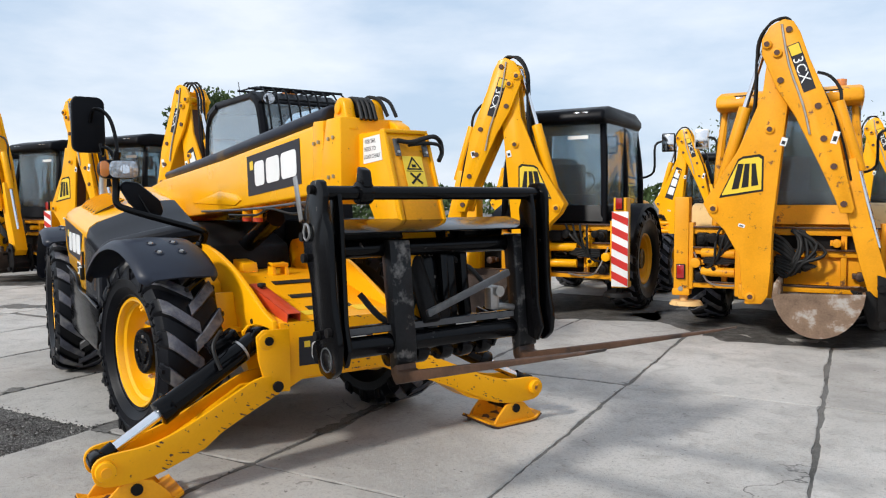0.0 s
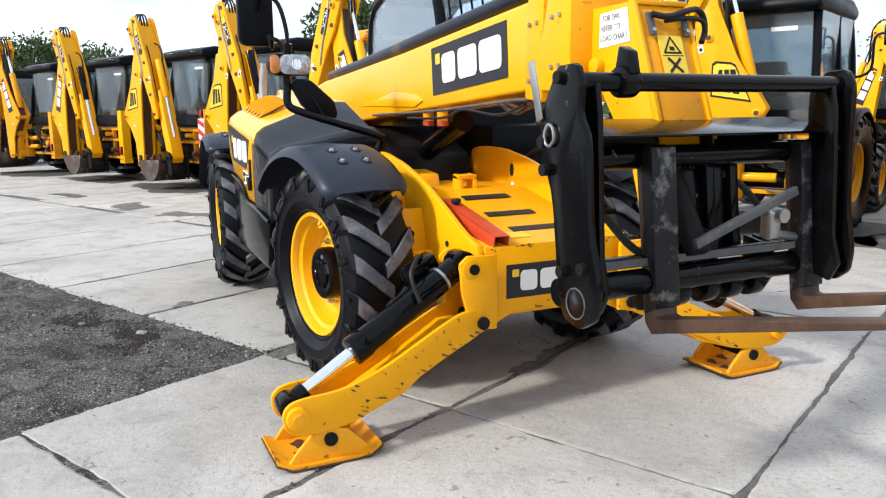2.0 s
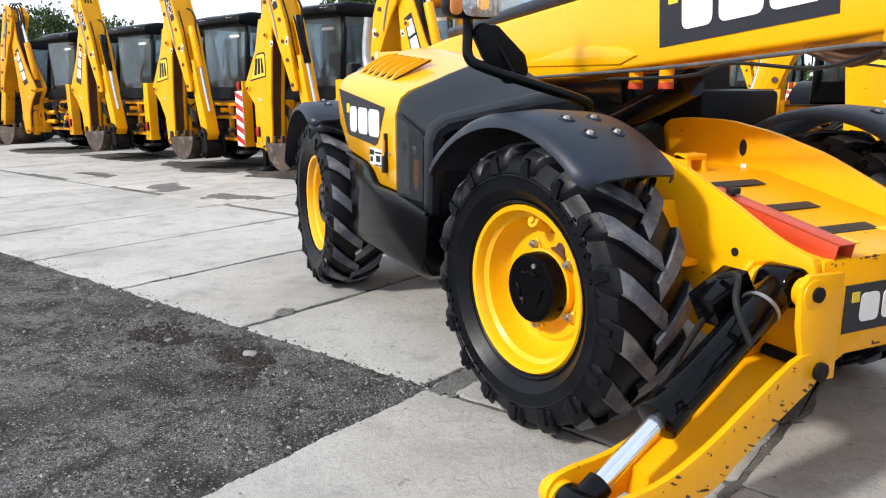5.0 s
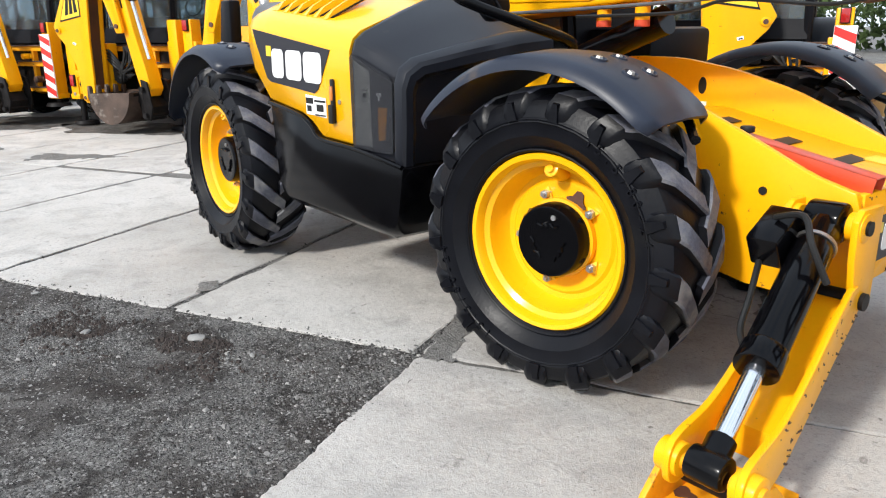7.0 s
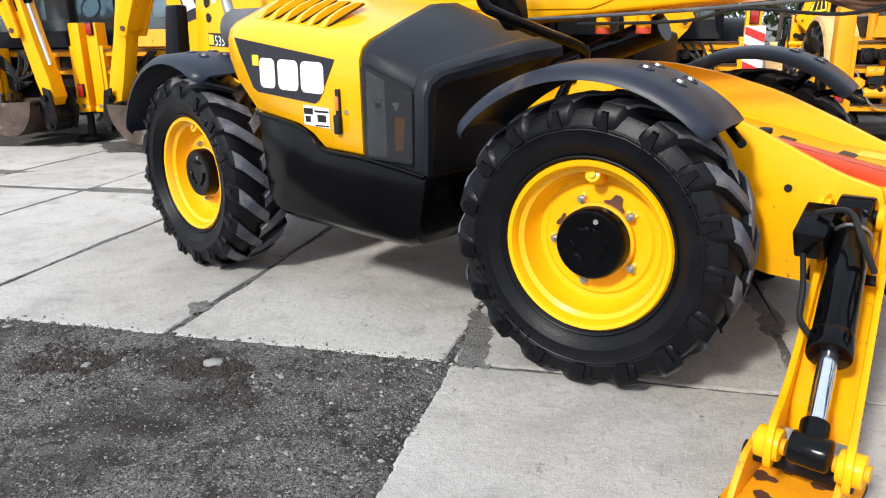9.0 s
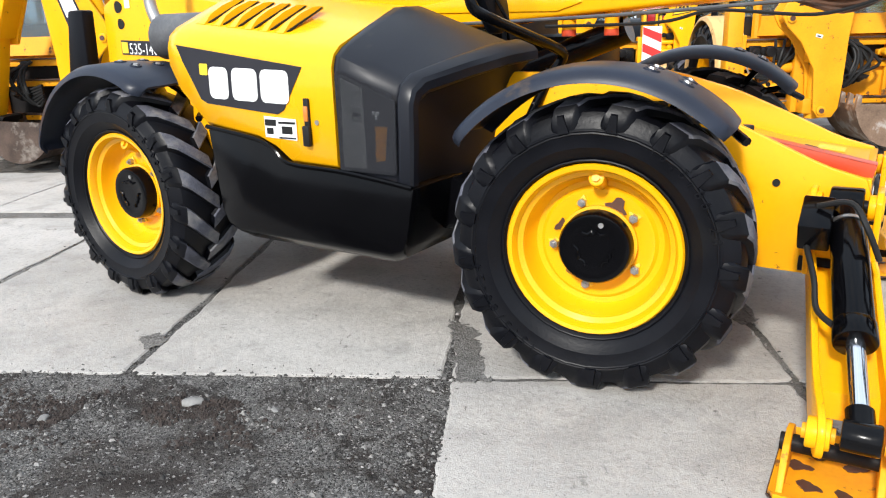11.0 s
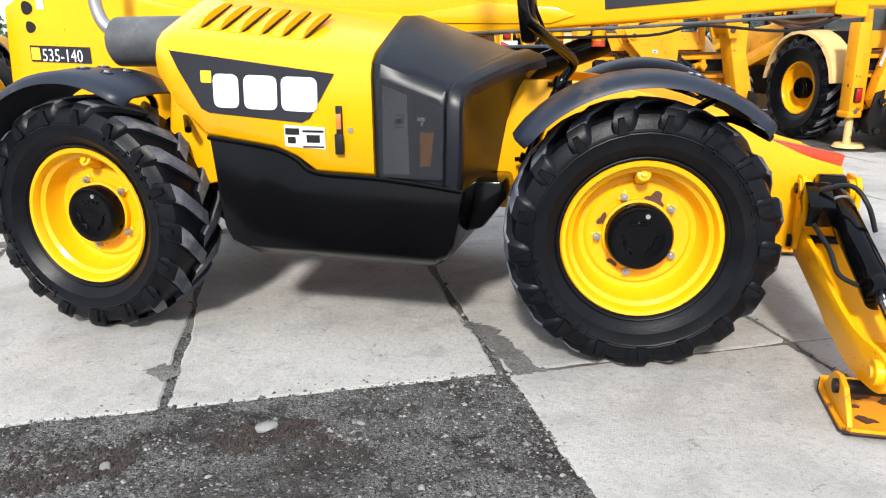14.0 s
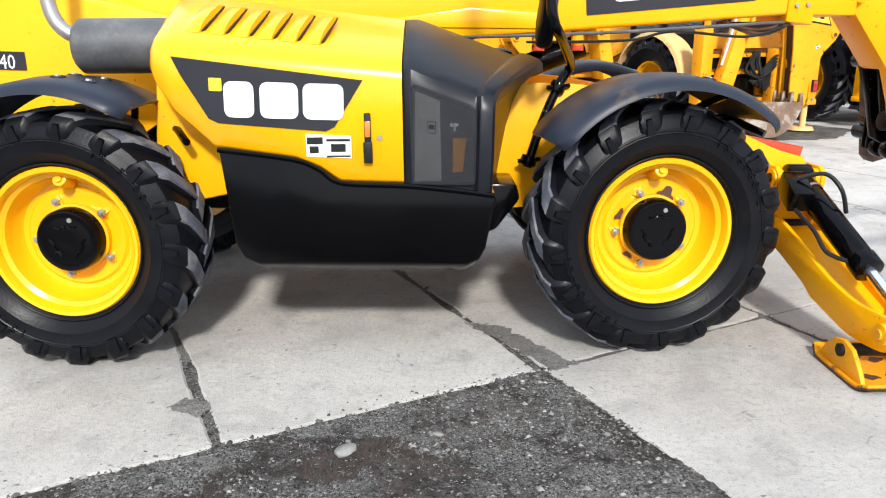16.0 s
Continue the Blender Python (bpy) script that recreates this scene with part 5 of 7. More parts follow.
part("warning_sign", moved(join(*outline_sign([(0.02, 0.105), (0.105, 0.105), (0.0625, 0.172)], 0.008)), wl_m), ink, wlab)
for nm, bar in (("sign_dot", box(0.05, 0.075, 0.115, 0.132, 0.003, 0.0045)), ("sign_line", box(0.008, 0.117, 0.091, 0.094, 0.003, 0.0045)),
                ("cross_bar", moved(box(-0.045, 0.045, -0.006, 0.006, 0.003, 0.0045), Matrix.Translation((0.0625, 0.05, 0)) @ Matrix.Rotation(0.75, 4, "Z"))),
                ("cross_bar", moved(box(-0.045, 0.045, -0.006, 0.006, 0.0045, 0.006), Matrix.Translation((0.0625, 0.05, 0)) @ Matrix.Rotation(-0.75, 4, "Z")))):
    part(nm, moved(bar, wl_m), ink, wlab)
for y in (0.012, 0.19):
    br = part("hose_bracket", moved(box(0, 0.032, -0.1, 0.0, 0, 0.012, 0.002), frame_matrix((4.292, y, 1.90), (0, 1, 0), (-0.384, 0, 1))), grey_metal, head)
    part("bracket_bolt", moved(rod((0.016, -0.08, 0.01), (0.016, -0.08, 0.02), 0.009, seg=8), frame_matrix((4.292, y, 1.90), (0, 1, 0), (-0.384, 0, 1))), steel, br)
part("head_hose", tube([(4.315, 0.03, 1.895), (4.33, 0.08, 1.885), (4.33, 0.13, 1.89), (4.32, 0.2, 1.91), (4.30, 0.28, 1.925), (4.29, 0.33, 1.90), (4.30, 0.335, 1.84), (4.32, 0.30, 1.79)], 0.013, 10, 5), ink, head)
part("head_hose", tube([(4.315, 0.1, 1.87), (4.33, 0.17, 1.88), (4.32, 0.24, 1.885), (4.31, 0.31, 1.875), (4.31, 0.33, 1.82)], 0.01, 8, 5), ink, head)

# fork carriage
shank_steel = material("rubbed_fork_steel", (0.012, 0.012, 0.013), 0.42, 0.2, vary=0.4, scale=6, bump=0.1, spots=(0.16, 0.15, 0.14), spot_size=9, spot_cut=0.55, spot_soft=0.12, spec=0.25)
plate_out = [(4.60, 1.66), (4.70, 1.665), (4.735, 1.60), (4.72, 1.50), (4.775, 1.42), (4.80, 1.1), (4.86, 0.93), (4.84, 0.81), (4.76, 0.76), (4.66, 0.78), (4.62, 0.92), (4.58, 1.2), (4.50, 1.38), (4.49, 1.48), (4.56, 1.60)]
carriage = part("fork_carriage", prism(eased(plate_out, 1, 0.15), "y", -0.615, -0.585, 0.005), black_paint, tele, "black steel fork carriage")
far_out = [(4.60, 1.66), (4.70, 1.665), (4.735, 1.6), (4.74, 1.4), (4.755, 1.1), (4.79, 0.93), (4.78, 0.84), (4.72, 0.79), (4.65, 0.81), (4.62, 0.95), (4.59, 1.2), (4.54, 1.4), (4.535, 1.5), (4.57, 1.6)]
part("carriage_plate", prism(eased(far_out, 1, 0.15), "y", 0.72, 0.75, 0.005), black_paint, carriage)
inner_out = [(4.64, 1.63), (4.70, 1.6), (4.72, 1.5), (4.735, 1.3), (4.755, 1.0), (4.79, 0.88), (4.75, 0.8), (4.68, 0.82), (4.65, 1.0), (4.625, 1.3), (4.60, 1.52)]
part("carriage_plate", prism(inner_out, "y", -0.53, -0.505, 0.006), black_paint, carriage)
part("carriage_plate", prism(inner_out, "y", 0.645, 0.67, 0.006), black_paint, carriage)
part("top_bar", rod((4.665, -0.6, 1.605), (4.665, 0.74, 1.605), 0.033, seg=20), black_paint, carriage)
part("bar_clamp", join(rod((4.665, -0.41, 1.605), (4.665, -0.34, 1.605), 0.055, seg=16, bev=0.008), prism([(4.63, 1.63), (4.72, 1.63), (4.70, 1.71), (4.65, 1.73)], "y", -0.40, -0.35, 0.008)), black_paint, carriage)
part("upper_shelf", join(prism([(4.40, 1.46), (4.68, 1.41), (4.69, 1.42), (4.41, 1.475)], "y", -0.58, 0.72, 0.003), box(4.44, 4.46, -0.5, 0.64, 1.36, 1.44)), black_paint, carriage, "shiny black top plate")
part("fork_tube", rod((4.53, -0.6, 1.33), (4.53, 0.73, 1.33), 0.045, seg=20), black_paint, carriage)
part("lower_tube", join(rod((4.61, -0.6, 0.86), (4.61, 0.73, 0.86), 0.052, seg=20), box(4.57, 4.62, -0.55, 0.7, 0.92, 0.96, 0.004)), black_paint, carriage)
for y in (-0.2, -0.05, 0.1, 0.23, 0.36):
    part("carriage_hook", rod((4.57, y, 0.80), (4.57, y + 0.07, 0.80), 0.066, seg=18, bev=0.008), black_paint, carriage)
for y in (0.17, 0.30):
    part("tilt_link", prism([(4.42, 1.42), (4.5, 1.42), (4.54, 1.1), (4.57, 0.92), (4.5, 0.9), (4.46, 1.1)], "y", y, y + 0.045, 0.006), black_paint, carriage)
part("tilt_ram", join(rod((4.38, 0.1, 1.0), (4.62, 0.1, 0.98), 0.06, seg=18, bev=0.006), rod((4.45, 0.03, 1.28), (4.64, 0.03, 0.95), 0.05, seg=18, bev=0.006)), dark_metal, carriage)
part("lock_bar", join(moved(box(-0.28, 0.28, -0.012, 0.012, -0.018, 0.018, 0.003), Matrix.Translation((4.68, 0.24, 1.09)) @ Matrix.Rotation(0.0, 4, "Z") @ Matrix.Rotation(radians(90), 4, "Z") @ Matrix.Rotation(-0.33, 4, "Y"))), grey_metal, carriage, "grey steel locking lever")
part("lock_catch", join(rod((4.60, 0.44, 1.08), (4.69, 0.44, 1.08), 0.03, seg=12), rod((4.62, 0.42, 1.0), (4.62, 0.62, 0.97), 0.018, seg=10), box(4.60, 4.66, 0.40, 0.46, 0.98, 1.1, 0.01)), steel, carriage)
for y in (-0.02, 0.03, 0.42, 0.47):
    part("stop_plate", prism([(4.50, 0.98), (4.60, 0.96), (4.63, 0.84), (4.58, 0.76), (4.50, 0.78)], "y", y, y + 0.02, 0.004), black_paint, carriage)
part("rail_edge", box(4.622, 4.628, -0.5, 0.64, 0.925, 0.955), grey_metal, carriage, "rubbed bare steel edge")
part("feed_hose", tube([(4.42, 0.12, 1.3), (4.50, 0.05, 1.18), (4.55, -0.04, 1.0), (4.6, -0.1, 0.93), (4.56, -0.22, 0.98), (4.48, -0.3, 1.1)], 0.016, 8, 5), ink, carriage)
part("feed_hose", tube([(4.42, 0.2, 1.3), (4.52, 0.36, 1.2), (4.58, 0.46, 1.06), (4.6, 0.52, 1.0)], 0.014, 8, 5), ink, carriage)
part("pin_ring", tube([(4.54, -0.625, 1.43), (4.56, -0.625, 1.46), (4.59, -0.625, 1.45), (4.60, -0.625, 1.41), (4.57, -0.625, 1.385), (4.545, -0.625, 1.40), (4.54, -0.625, 1.43)], 0.006, 6, 3), steel, carriage)
for x, z in ((4.525, 1.40), (4.54, 1.30), (4.66, 0.95), (4.78, 0.98), (4.62, 1.62)):
    part("plate_bolt", rod((x, -0.635, z), (x, -0.61, z), 0.022, seg=12), dark_metal, carriage)
part("weld_ring", tube([(4.74 + 0.055 * math.cos(k * 0.5236), -0.617, 0.85 + 0.055 * math.sin(k * 0.5236)) for k in range(13)], 0.003, 6, 1), grey_metal, carriage)
part("guide_strip", moved(box(-0.02, 0.02, -0.004, 0.004, -0.11, 0.11, 0.003), Matrix.Translation((4.47, -0.62, 1.58)) @ Matrix.Rotation(-0.3, 4, "Y")), steel, carriage)
for y in (-0.205, 0.59):
    fork_out = [(4.53, 1.35), (4.57, 1.355), (4.675, 0.735), (4.70, 0.73), (5.94, 1.035), (5.93, 1.022), (4.74, 0.685), (4.66, 0.66), (4.62, 0.70)]
    fk = part("fork", prism(fork_out, "y", y, y + 0.115, 0.006), rust, carriage, "worn rusty pallet fork")
    part("fork_shank", prism([(4.56, 1.37), (4.62, 1.372), (4.685, 0.77), (4.62, 0.73)], "y", y - 0.002, y + 0.117, 0.004), shank_steel, fk, "rubbed grey fork shank")
    part("fork_hook", box(4.5, 4.6, y + 0.01, y + 0.105, 1.3, 1.38, 0.012), black_paint, fk)

# cab
cab = part("cab", join(prism([(0.0, 1.0), (1.75, 1.0), (1.72, 1.5), (1.6, 2.2), (1.45, 2.3), (0.0, 1.45)], "y", 0.42, 1.12, 0.02)), black_plastic, tele, "black cab with tinted glass")
for y in (0.36, 1.1):
    part("pillar", tube([(-0.12, y, 1.2), (-0.12, y, 2.2), (0.0, y, 2.5), (0.25, y, 2.6)], 0.045, 8, 5), black_plastic, cab)
    part("pillar", tube([(1.72, y, 1.2), (1.62, y, 1.9), (1.48, y, 2.45), (1.3, y, 2.6)], 0.045, 8, 5), black_plastic, cab)
part("cab_roof", prism([(-0.1, 2.52), (0.2, 2.58), (1.3, 2.58), (1.48, 2.5), (1.5, 2.54), (1.3, 2.65), (0.2, 2.66), (-0.12, 2.57)], "y", 0.33, 1.14, 0.02), black_plastic, cab, "black cab roof")
part("roof_edge", prism([(-0.16, 2.3), (-0.1, 2.3), (0.1, 2.6), (0.0, 2.58)], "y", 0.335, 1.13, 0.01), white_paint, cab, "white rear roof edge")
part("side_window", prism([(-0.1, 1.3), (1.65, 1.3), (1.5, 2.4), (1.3, 2.58), (0.2, 2.58), (-0.08, 2.4)], "y", 0.345, 0.353), clear_glass, cab, "blue-tinted side glass")
part("front_window", moved(box(0, 0.008, 0.38, 1.08, 0, 0.75), Matrix.Translation((1.66, 0, 1.78)) @ Matrix.Rotation(-0.2, 4, "Y")), clear_glass, cab)
part("rear_window", box(-0.13, -0.122, 0.4, 1.08, 1.3, 2.35), clear_glass, cab)
part("cab_seat", join(box(0.35, 0.5, 0.55, 0.95, 1.3, 2.0, 0.04), box(0.4, 0.85, 0.55, 0.95, 1.25, 1.4, 0.04)), black_plastic, cab)
for k in range(9):
    y = 0.36 + 0.095 * k
    part("guard_bar", tube([(1.80, y, 1.95), (1.68, y, 2.45), (1.5, y, 2.66), (0.9, y, 2.70)], 0.009, 6, 4), black_paint, cab)
for x, z in ((1.80, 1.95), (1.73, 2.25), (1.62, 2.55), (1.5, 2.665), (0.9, 2.70), (1.2, 2.69)):
    part("guard_rail", rod((x, 0.34, z), (x, 1.14, z), 0.011, seg=6), black_paint, cab)
cab.matrix_local = Matrix.Translation((1.6, 0.02, 1.2)) @ Matrix.Diagonal((0.9, 1, 0.93, 1)) @ Matrix.Translation((-1.6, 0, -1.2))
wl_ = part("work_lamp", rod((1.55, 0.40, 2.56), (1.63, 0.38, 2.55), 0.06, seg=20, bev=0.012), black_plastic, cab)
part("lamp_lens", rod((1.628, 0.38, 2.55), (1.636, 0.378, 2.55), 0.05, seg=20), lamp_glass, wl_)
part("beacon", box(1.1, 1.2, 0.7, 0.82, 2.66, 2.72, 0.01), amber, cab)
part("antenna", rod((0.5, 0.5, 2.66), (0.5, 0.48, 2.85), 0.004, seg=6), ink, cab)

part("cab_front_panel", prism([(1.70, 0.95), (1.8, 0.95), (1.72, 1.8), (1.64, 1.8)], "y", 0.36, 1.12, 0.01), black_plastic, cab)
part("step_box", join(box(1.74, 2.2, 0.46, 1.06, 0.93, 1.42, 0.04), box(1.8, 2.14, 1.06, 1.1, 0.6, 0.64, 0.008), box(1.8, 1.83, 1.04, 1.1, 0.6, 1.0, 0.006), box(2.11, 2.14, 1.04, 1.1, 0.6, 1.0, 0.006)), black_plastic, tele, "black box with a step beside the cab")
part("fuel_tank", box(0.55, 1.95, 0.42, 1.08, 0.5, 1.02, 0.05), black_plastic, tele, "black fuel tank")
part("boom_ram", rod((1.2, 0.06, 0.95), (2.55, 0.06, 1.45), 0.07, seg=18), gloss_black, tele)
part("transmission_cover", prism([(0.9, 1.0), (2.05, 1.0), (2.0, 1.22), (1.5, 1.38), (0.9, 1.4)], "y", -0.3, 0.4, 0.03), dark_metal, tele)
# headlamp and mirrors on their bracket
LX, LY = -0.15, 0.03
arm = part("mirror_arm", tube([(2.40 + LX, -0.99 + LY, 1.92), (2.37 + LX, -1.0 + LY, 1.8), (2.36 + LX, -1.0 + LY, 1.66), (2.375 + LX, -1.0 + LY, 1.56), (2.26, -0.9, 1.515), (2.33, -0.68, 1.44), (2.39, -0.48, 1.375), (2.395, -0.42, 1.335), (2.34, -0.43, 1.25), (2.25, -0.47, 1.05), (2.18, -0.5, 0.84)], 0.024, 12, 6), black_paint, tele, "bent black mirror arm")
part("arm_brace", tube([(2.36 + LX, -0.9 + LY, 1.7), (2.30, -0.76, 1.47)], 0.008, 6, 1), black_paint, arm)
for p, q in (((2.35, -0.43, 1.27), (2.325, -0.437, 1.22)), ((2.195, -0.495, 0.9), (2.18, -0.5, 0.85))):
    d = Vector(q) - Vector(p)
    part("arm_clamp", join(rod(p, q, 0.042, seg=14, bev=0.006), rod(Vector(p) + d * 0.5 + Vector((-0.06, -0.02, 0)), Vector(p) + d * 0.5 + Vector((0.06, -0.02, 0.01)), 0.012, seg=6)), black_paint, arm)
part("arm_hook", tube([(2.36 + LX, -1.0 + LY, 1.85), (2.34 + LX, -1.03 + LY, 1.93), (2.30 + LX, -1.06 + LY, 1.95), (2.26 + LX, -1.06 + LY, 1.9), (2.24 + LX, -1.07 + LY, 1.98)], 0.012, 8, 5), black_paint, arm)
hl = part("headlamp", prism(rounded(-1.11 + LY, 1.732, 0.255, 0.13, 0.05), "x", 2.30 + LX, 2.40 + LX, 0.02), black_plastic, arm)
part("headlamp_lens", prism(rounded(-1.05 + LY, 1.738, 0.19, 0.118, 0.04), "x", 2.395 + LX, 2.408 + LX, 0.004), lamp_glass, hl, "clear headlamp lens")
part("indicator_lens", prism(rounded(-1.106 + LY, 1.742, 0.058, 0.11, 0.026), "x", 2.39 + LX, 2.407 + LX, 0.004), amber, hl)
part("lamp_mirror", prism([(-0.985 + LY, 1.68), (-0.95 + LY, 1.715), (-0.86 + LY, 1.71), (-0.71 + LY, 1.58), (-0.69 + LY, 1.5), (-0.72 + LY, 1.45), (-0.8 + LY, 1.445), (-0.92 + LY, 1.56)], "x", 2.33 + LX, 2.40 + LX, 0.02), black_plastic, arm, "black plastic mirror back")
part("lamp_reflector", join(rod((2.401 + LX, -0.945 + LY, 1.797), (2.41 + LX, -0.945 + LY, 1.797), 0.042, 0.03, seg=24), rod((2.408 + LX, -0.945 + LY, 1.797), (2.414 + LX, -0.945 + LY, 1.797), 0.014, seg=16)), chrome, hl, "bright lamp reflector")
part("lens_rib", join(*[box(2.408 + LX, 2.412 + LX, -1.015 + LY + 0.024 * k, -1.012 + LY + 0.024 * k, 1.748, 1.846) for k in range(7)]), lamp_glass, hl)
mir = part("mirror", prism(rounded(-1.235 + LY, 1.92, 0.215, 0.39, 0.05), "x", 2.10 + LX, 2.17 + LX, 0.03, 3), black_plastic, arm, "large black wing mirror")
part("mirror_stem", tube([(2.18 + LX, -1.12 + LY, 2.13), (2.24 + LX, -1.1 + LY, 2.22), (2.30 + LX, -1.02 + LY, 2.16), (2.37 + LX, -0.99 + LY, 1.98), (2.38 + LX, -1.0 + LY, 1.85)], 0.013, 8, 5), black_paint, mir)


# ---- backhoe loaders ----
def striped_board(parent, x, y, w, z0, z1):
    """A white reflective board with slanting red stripes, facing the rear."""
    board = part("warning_board", box(x - w / 2, x + w / 2, y - 0.02, y, z0, z1, 0.004), white_vinyl, parent, "red and white striped warning board")
    n, h = 5, (z1 - z0) / 5.0
    for k in range(n):
        b = z0 + k * h
        pts = [(x - w / 2 + 0.003, b + h * 0.55), (x + w / 2 - 0.003, max(b + h * 0.05, z0 + 0.003)), (x + w / 2 - 0.003, b + h * 0.55), (x - w / 2 + 0.003, min(b + h * 1.05, z1 - 0.003))]
        part("red_stripe", prism(pts, "y", y - 0.024, y - 0.019), red_vinyl, board)
    return board


def digger_arm(t, mirror, paint, model, ox, oy, arm_turn, bucket_mat, black_ram, bucket_w=0.42, bucket_s=1.0, lettered=False):
    """Folded boom, dipper, rams and bucket, in an upright plane."""
    g = -1 if mirror else 1
    place = Matrix.Translation((ox, oy, 0.02)) @ Matrix.Diagonal((1, 1, 0.965, 1)) @ Matrix.Rotation(radians(arm_turn), 4, "Z")

    def X(pts):
        return [(g * x, z) for x, z in pts]

    def put(name, bm, mat, parent, label=""):
        return part(name, moved(bm, place), mat, parent, label)

    boom_side = X([(-0.36, 0.5), (-0.3, 0.42), (-0.16, 0.42), (-0.1, 0.52), (-0.08, 0.8), (-0.07, 1.3), (0.02, 2.3), (0.1, 3.1), (0.04, 3.36), (-0.14, 3.34), (-0.2, 2.76), (-0.44, 2.15), (-0.79, 1.56), (-0.72, 1.42), (-0.56, 1.25), (-0.4, 0.95)])
    boom = put("boom", prism(boom_side, "y", -0.14, -0.10, 0.012), paint, t, "tapered yellow digger boom")
    put("boom_plate", prism(boom_side, "y", 0.10, 0.14, 0.012), paint, boom)
    put("boom_web", prism(X([(-0.26, 0.6), (-0.16, 0.6), (-0.12, 1.3), (-0.03, 2.3), (0.05, 3.2), (-0.08, 3.2), (-0.17, 2.7), (-0.66, 1.55), (-0.5, 1.3), (-0.34, 0.95)]), "y", -0.1, 0.1), bare_rust, boom)
    dip_side = X([(-0.21, 3.2), (-0.21, 3.36), (-0.13, 3.5), (0.0, 3.56), (0.09, 3.53), (0.16, 3.4), (0.25, 3.12), (0.37, 2.82), (0.49, 2.5), (0.56, 2.15), (0.61, 1.9), (0.70, 1.5), (0.68, 1.45), (0.57, 1.45), (0.52, 1.6), (0.38, 1.94), (0.12, 2.52), (-0.06, 2.82)])
    dipper = put("dipper", prism(dip_side, "y", -0.205, -0.155, 0.012), paint, t, "yellow dipper arm")
    put("dipper_plate", prism(dip_side, "y", 0.155, 0.205, 0.012), paint, dipper)
    put("dipper_web", prism(X([(0.0, 3.46), (0.1, 3.42), (0.22, 3.1), (0.45, 2.5), (0.64, 1.6), (0.58, 1.52), (0.16, 2.55)]), "y", -0.155, 0.155), paint, dipper)
    ext = put("extending_arm", prism(X([(0.52, 2.0), (0.7, 2.04), (0.83, 1.45), (0.98, 0.9), (1.03, 0.66), (0.96, 0.54), (0.85, 0.58), (0.76, 0.9), (0.64, 1.42)]), "y", -0.12, 0.12, 0.012), paint, dipper)
    put("dipper_tube", rod((g * 0.5, 0.02, 2.6), (g * 0.84, 0.02, 1.2), 0.075, seg=14), paint, dipper)
    put("arm_ram", join(rod((g * 0.52, 0.0, 2.66), (g * 0.74, 0.0, 1.9), 0.062, seg=14, bev=0.006)), gloss_black if black_ram else paint, dipper)
    put("arm_ram_rod", rod((g * 0.72, 0.0, 1.92), (g * 0.93, 0.0, 1.08), 0.034, seg=12), chrome, dipper)
    put("lift_ram", rod((g * -0.62, 0.0, 1.75), (g * -0.38, 0.0, 2.65), 0.07, seg=14, bev=0.006), paint, boom, "yellow boom ram")
    put("lift_ram_rod", rod((g * -0.4, 0.0, 2.6), (g * -0.16, 0.0, 3.42), 0.03, seg=12), chrome, boom, "bright chrome ram rod")
    for x, z in ((-0.06, 3.2), (-0.28, 0.5), (-0.68, 1.5), (-0.12, 2.38), (-0.16, 3.3)):
        put("pin_boss", rod((g * x, -0.235 if z > 3 else -0.165, z), (g * x, 0.235 if z > 3 else 0.165, z), 0.05, seg=14, bev=0.006), paint, boom)
        put("pin", rod((g * x, -0.245 if z > 3 else -0.175, z), (g * x, -0.22 if z > 3 else -0.15, z), 0.028, seg=12), bare_rust, boom)
    for x, z in ((0.05, 3.44), (-0.02, 2.9), (0.34, 2.6), (0.4, 2.25), (0.5, 1.95), (0.6, 1.55)):
        put("pin", rod((g * x, -0.222, z), (g * x, -0.2, z), 0.033, seg=12), bare_rust, dipper)
    # badge on the boom: a dark slanted outline with plain bars
    right = place.to_3x3() @ Vector((1, 0, 0))
    bd = lambda pts: [(g * x, z) for x, z in pts]
    if lettered:
        # a long dark plate with three plain white blocks, running up the boom
        lp_ = decal("brand_plate", place @ Vector((0, -0.141, 0)), right, (0, 0, 1), bd([(-0.5, 1.62), (-0.3, 1.55), (-0.06, 2.36), (-0.2, 2.44)]), charcoal_vinyl, boom, "dark plate with plain white blocks")
        for k in range(3):
            lo, hi = 0.12 + 0.29 * k, 0.36 + 0.29 * k
            a_, b_ = Vector((-0.47, 1.63)), Vector((-0.19, 2.41))
            c_, d_ = Vector((-0.32, 1.58)), Vector((-0.085, 2.35))
            decal("white_block", place @ Vector((0, -0.144, 0)), right, (0, 0, 1), bd([tuple(a_.lerp(b_, lo)), tuple(c_.lerp(d_, lo)), tuple(c_.lerp(d_, hi)), tuple(a_.lerp(b_, hi))]), white_vinyl, lp_)
    else:
        bx, bz_ = g * -0.36, 1.83
        b_out = [(-0.26, -0.2), (0.19, -0.13), (0.19, 0.24), (0.15, 0.27), (-0.02, 0.25), (-0.07, 0.22)]
        badge = decal("boom_badge", place @ Vector((bx, -0.141, bz_)), right, (0, 0, 1), bd(b_out), ink, boom, "dark brand badge outline with plain bars")
        decal("badge_field", place @ Vector((bx, -0.1438, bz_)), right, (0, 0, 1), bd([(x * 0.9, 0.03 + (z - 0.03) * 0.88) for x, z in b_out]), label_yellow, badge)
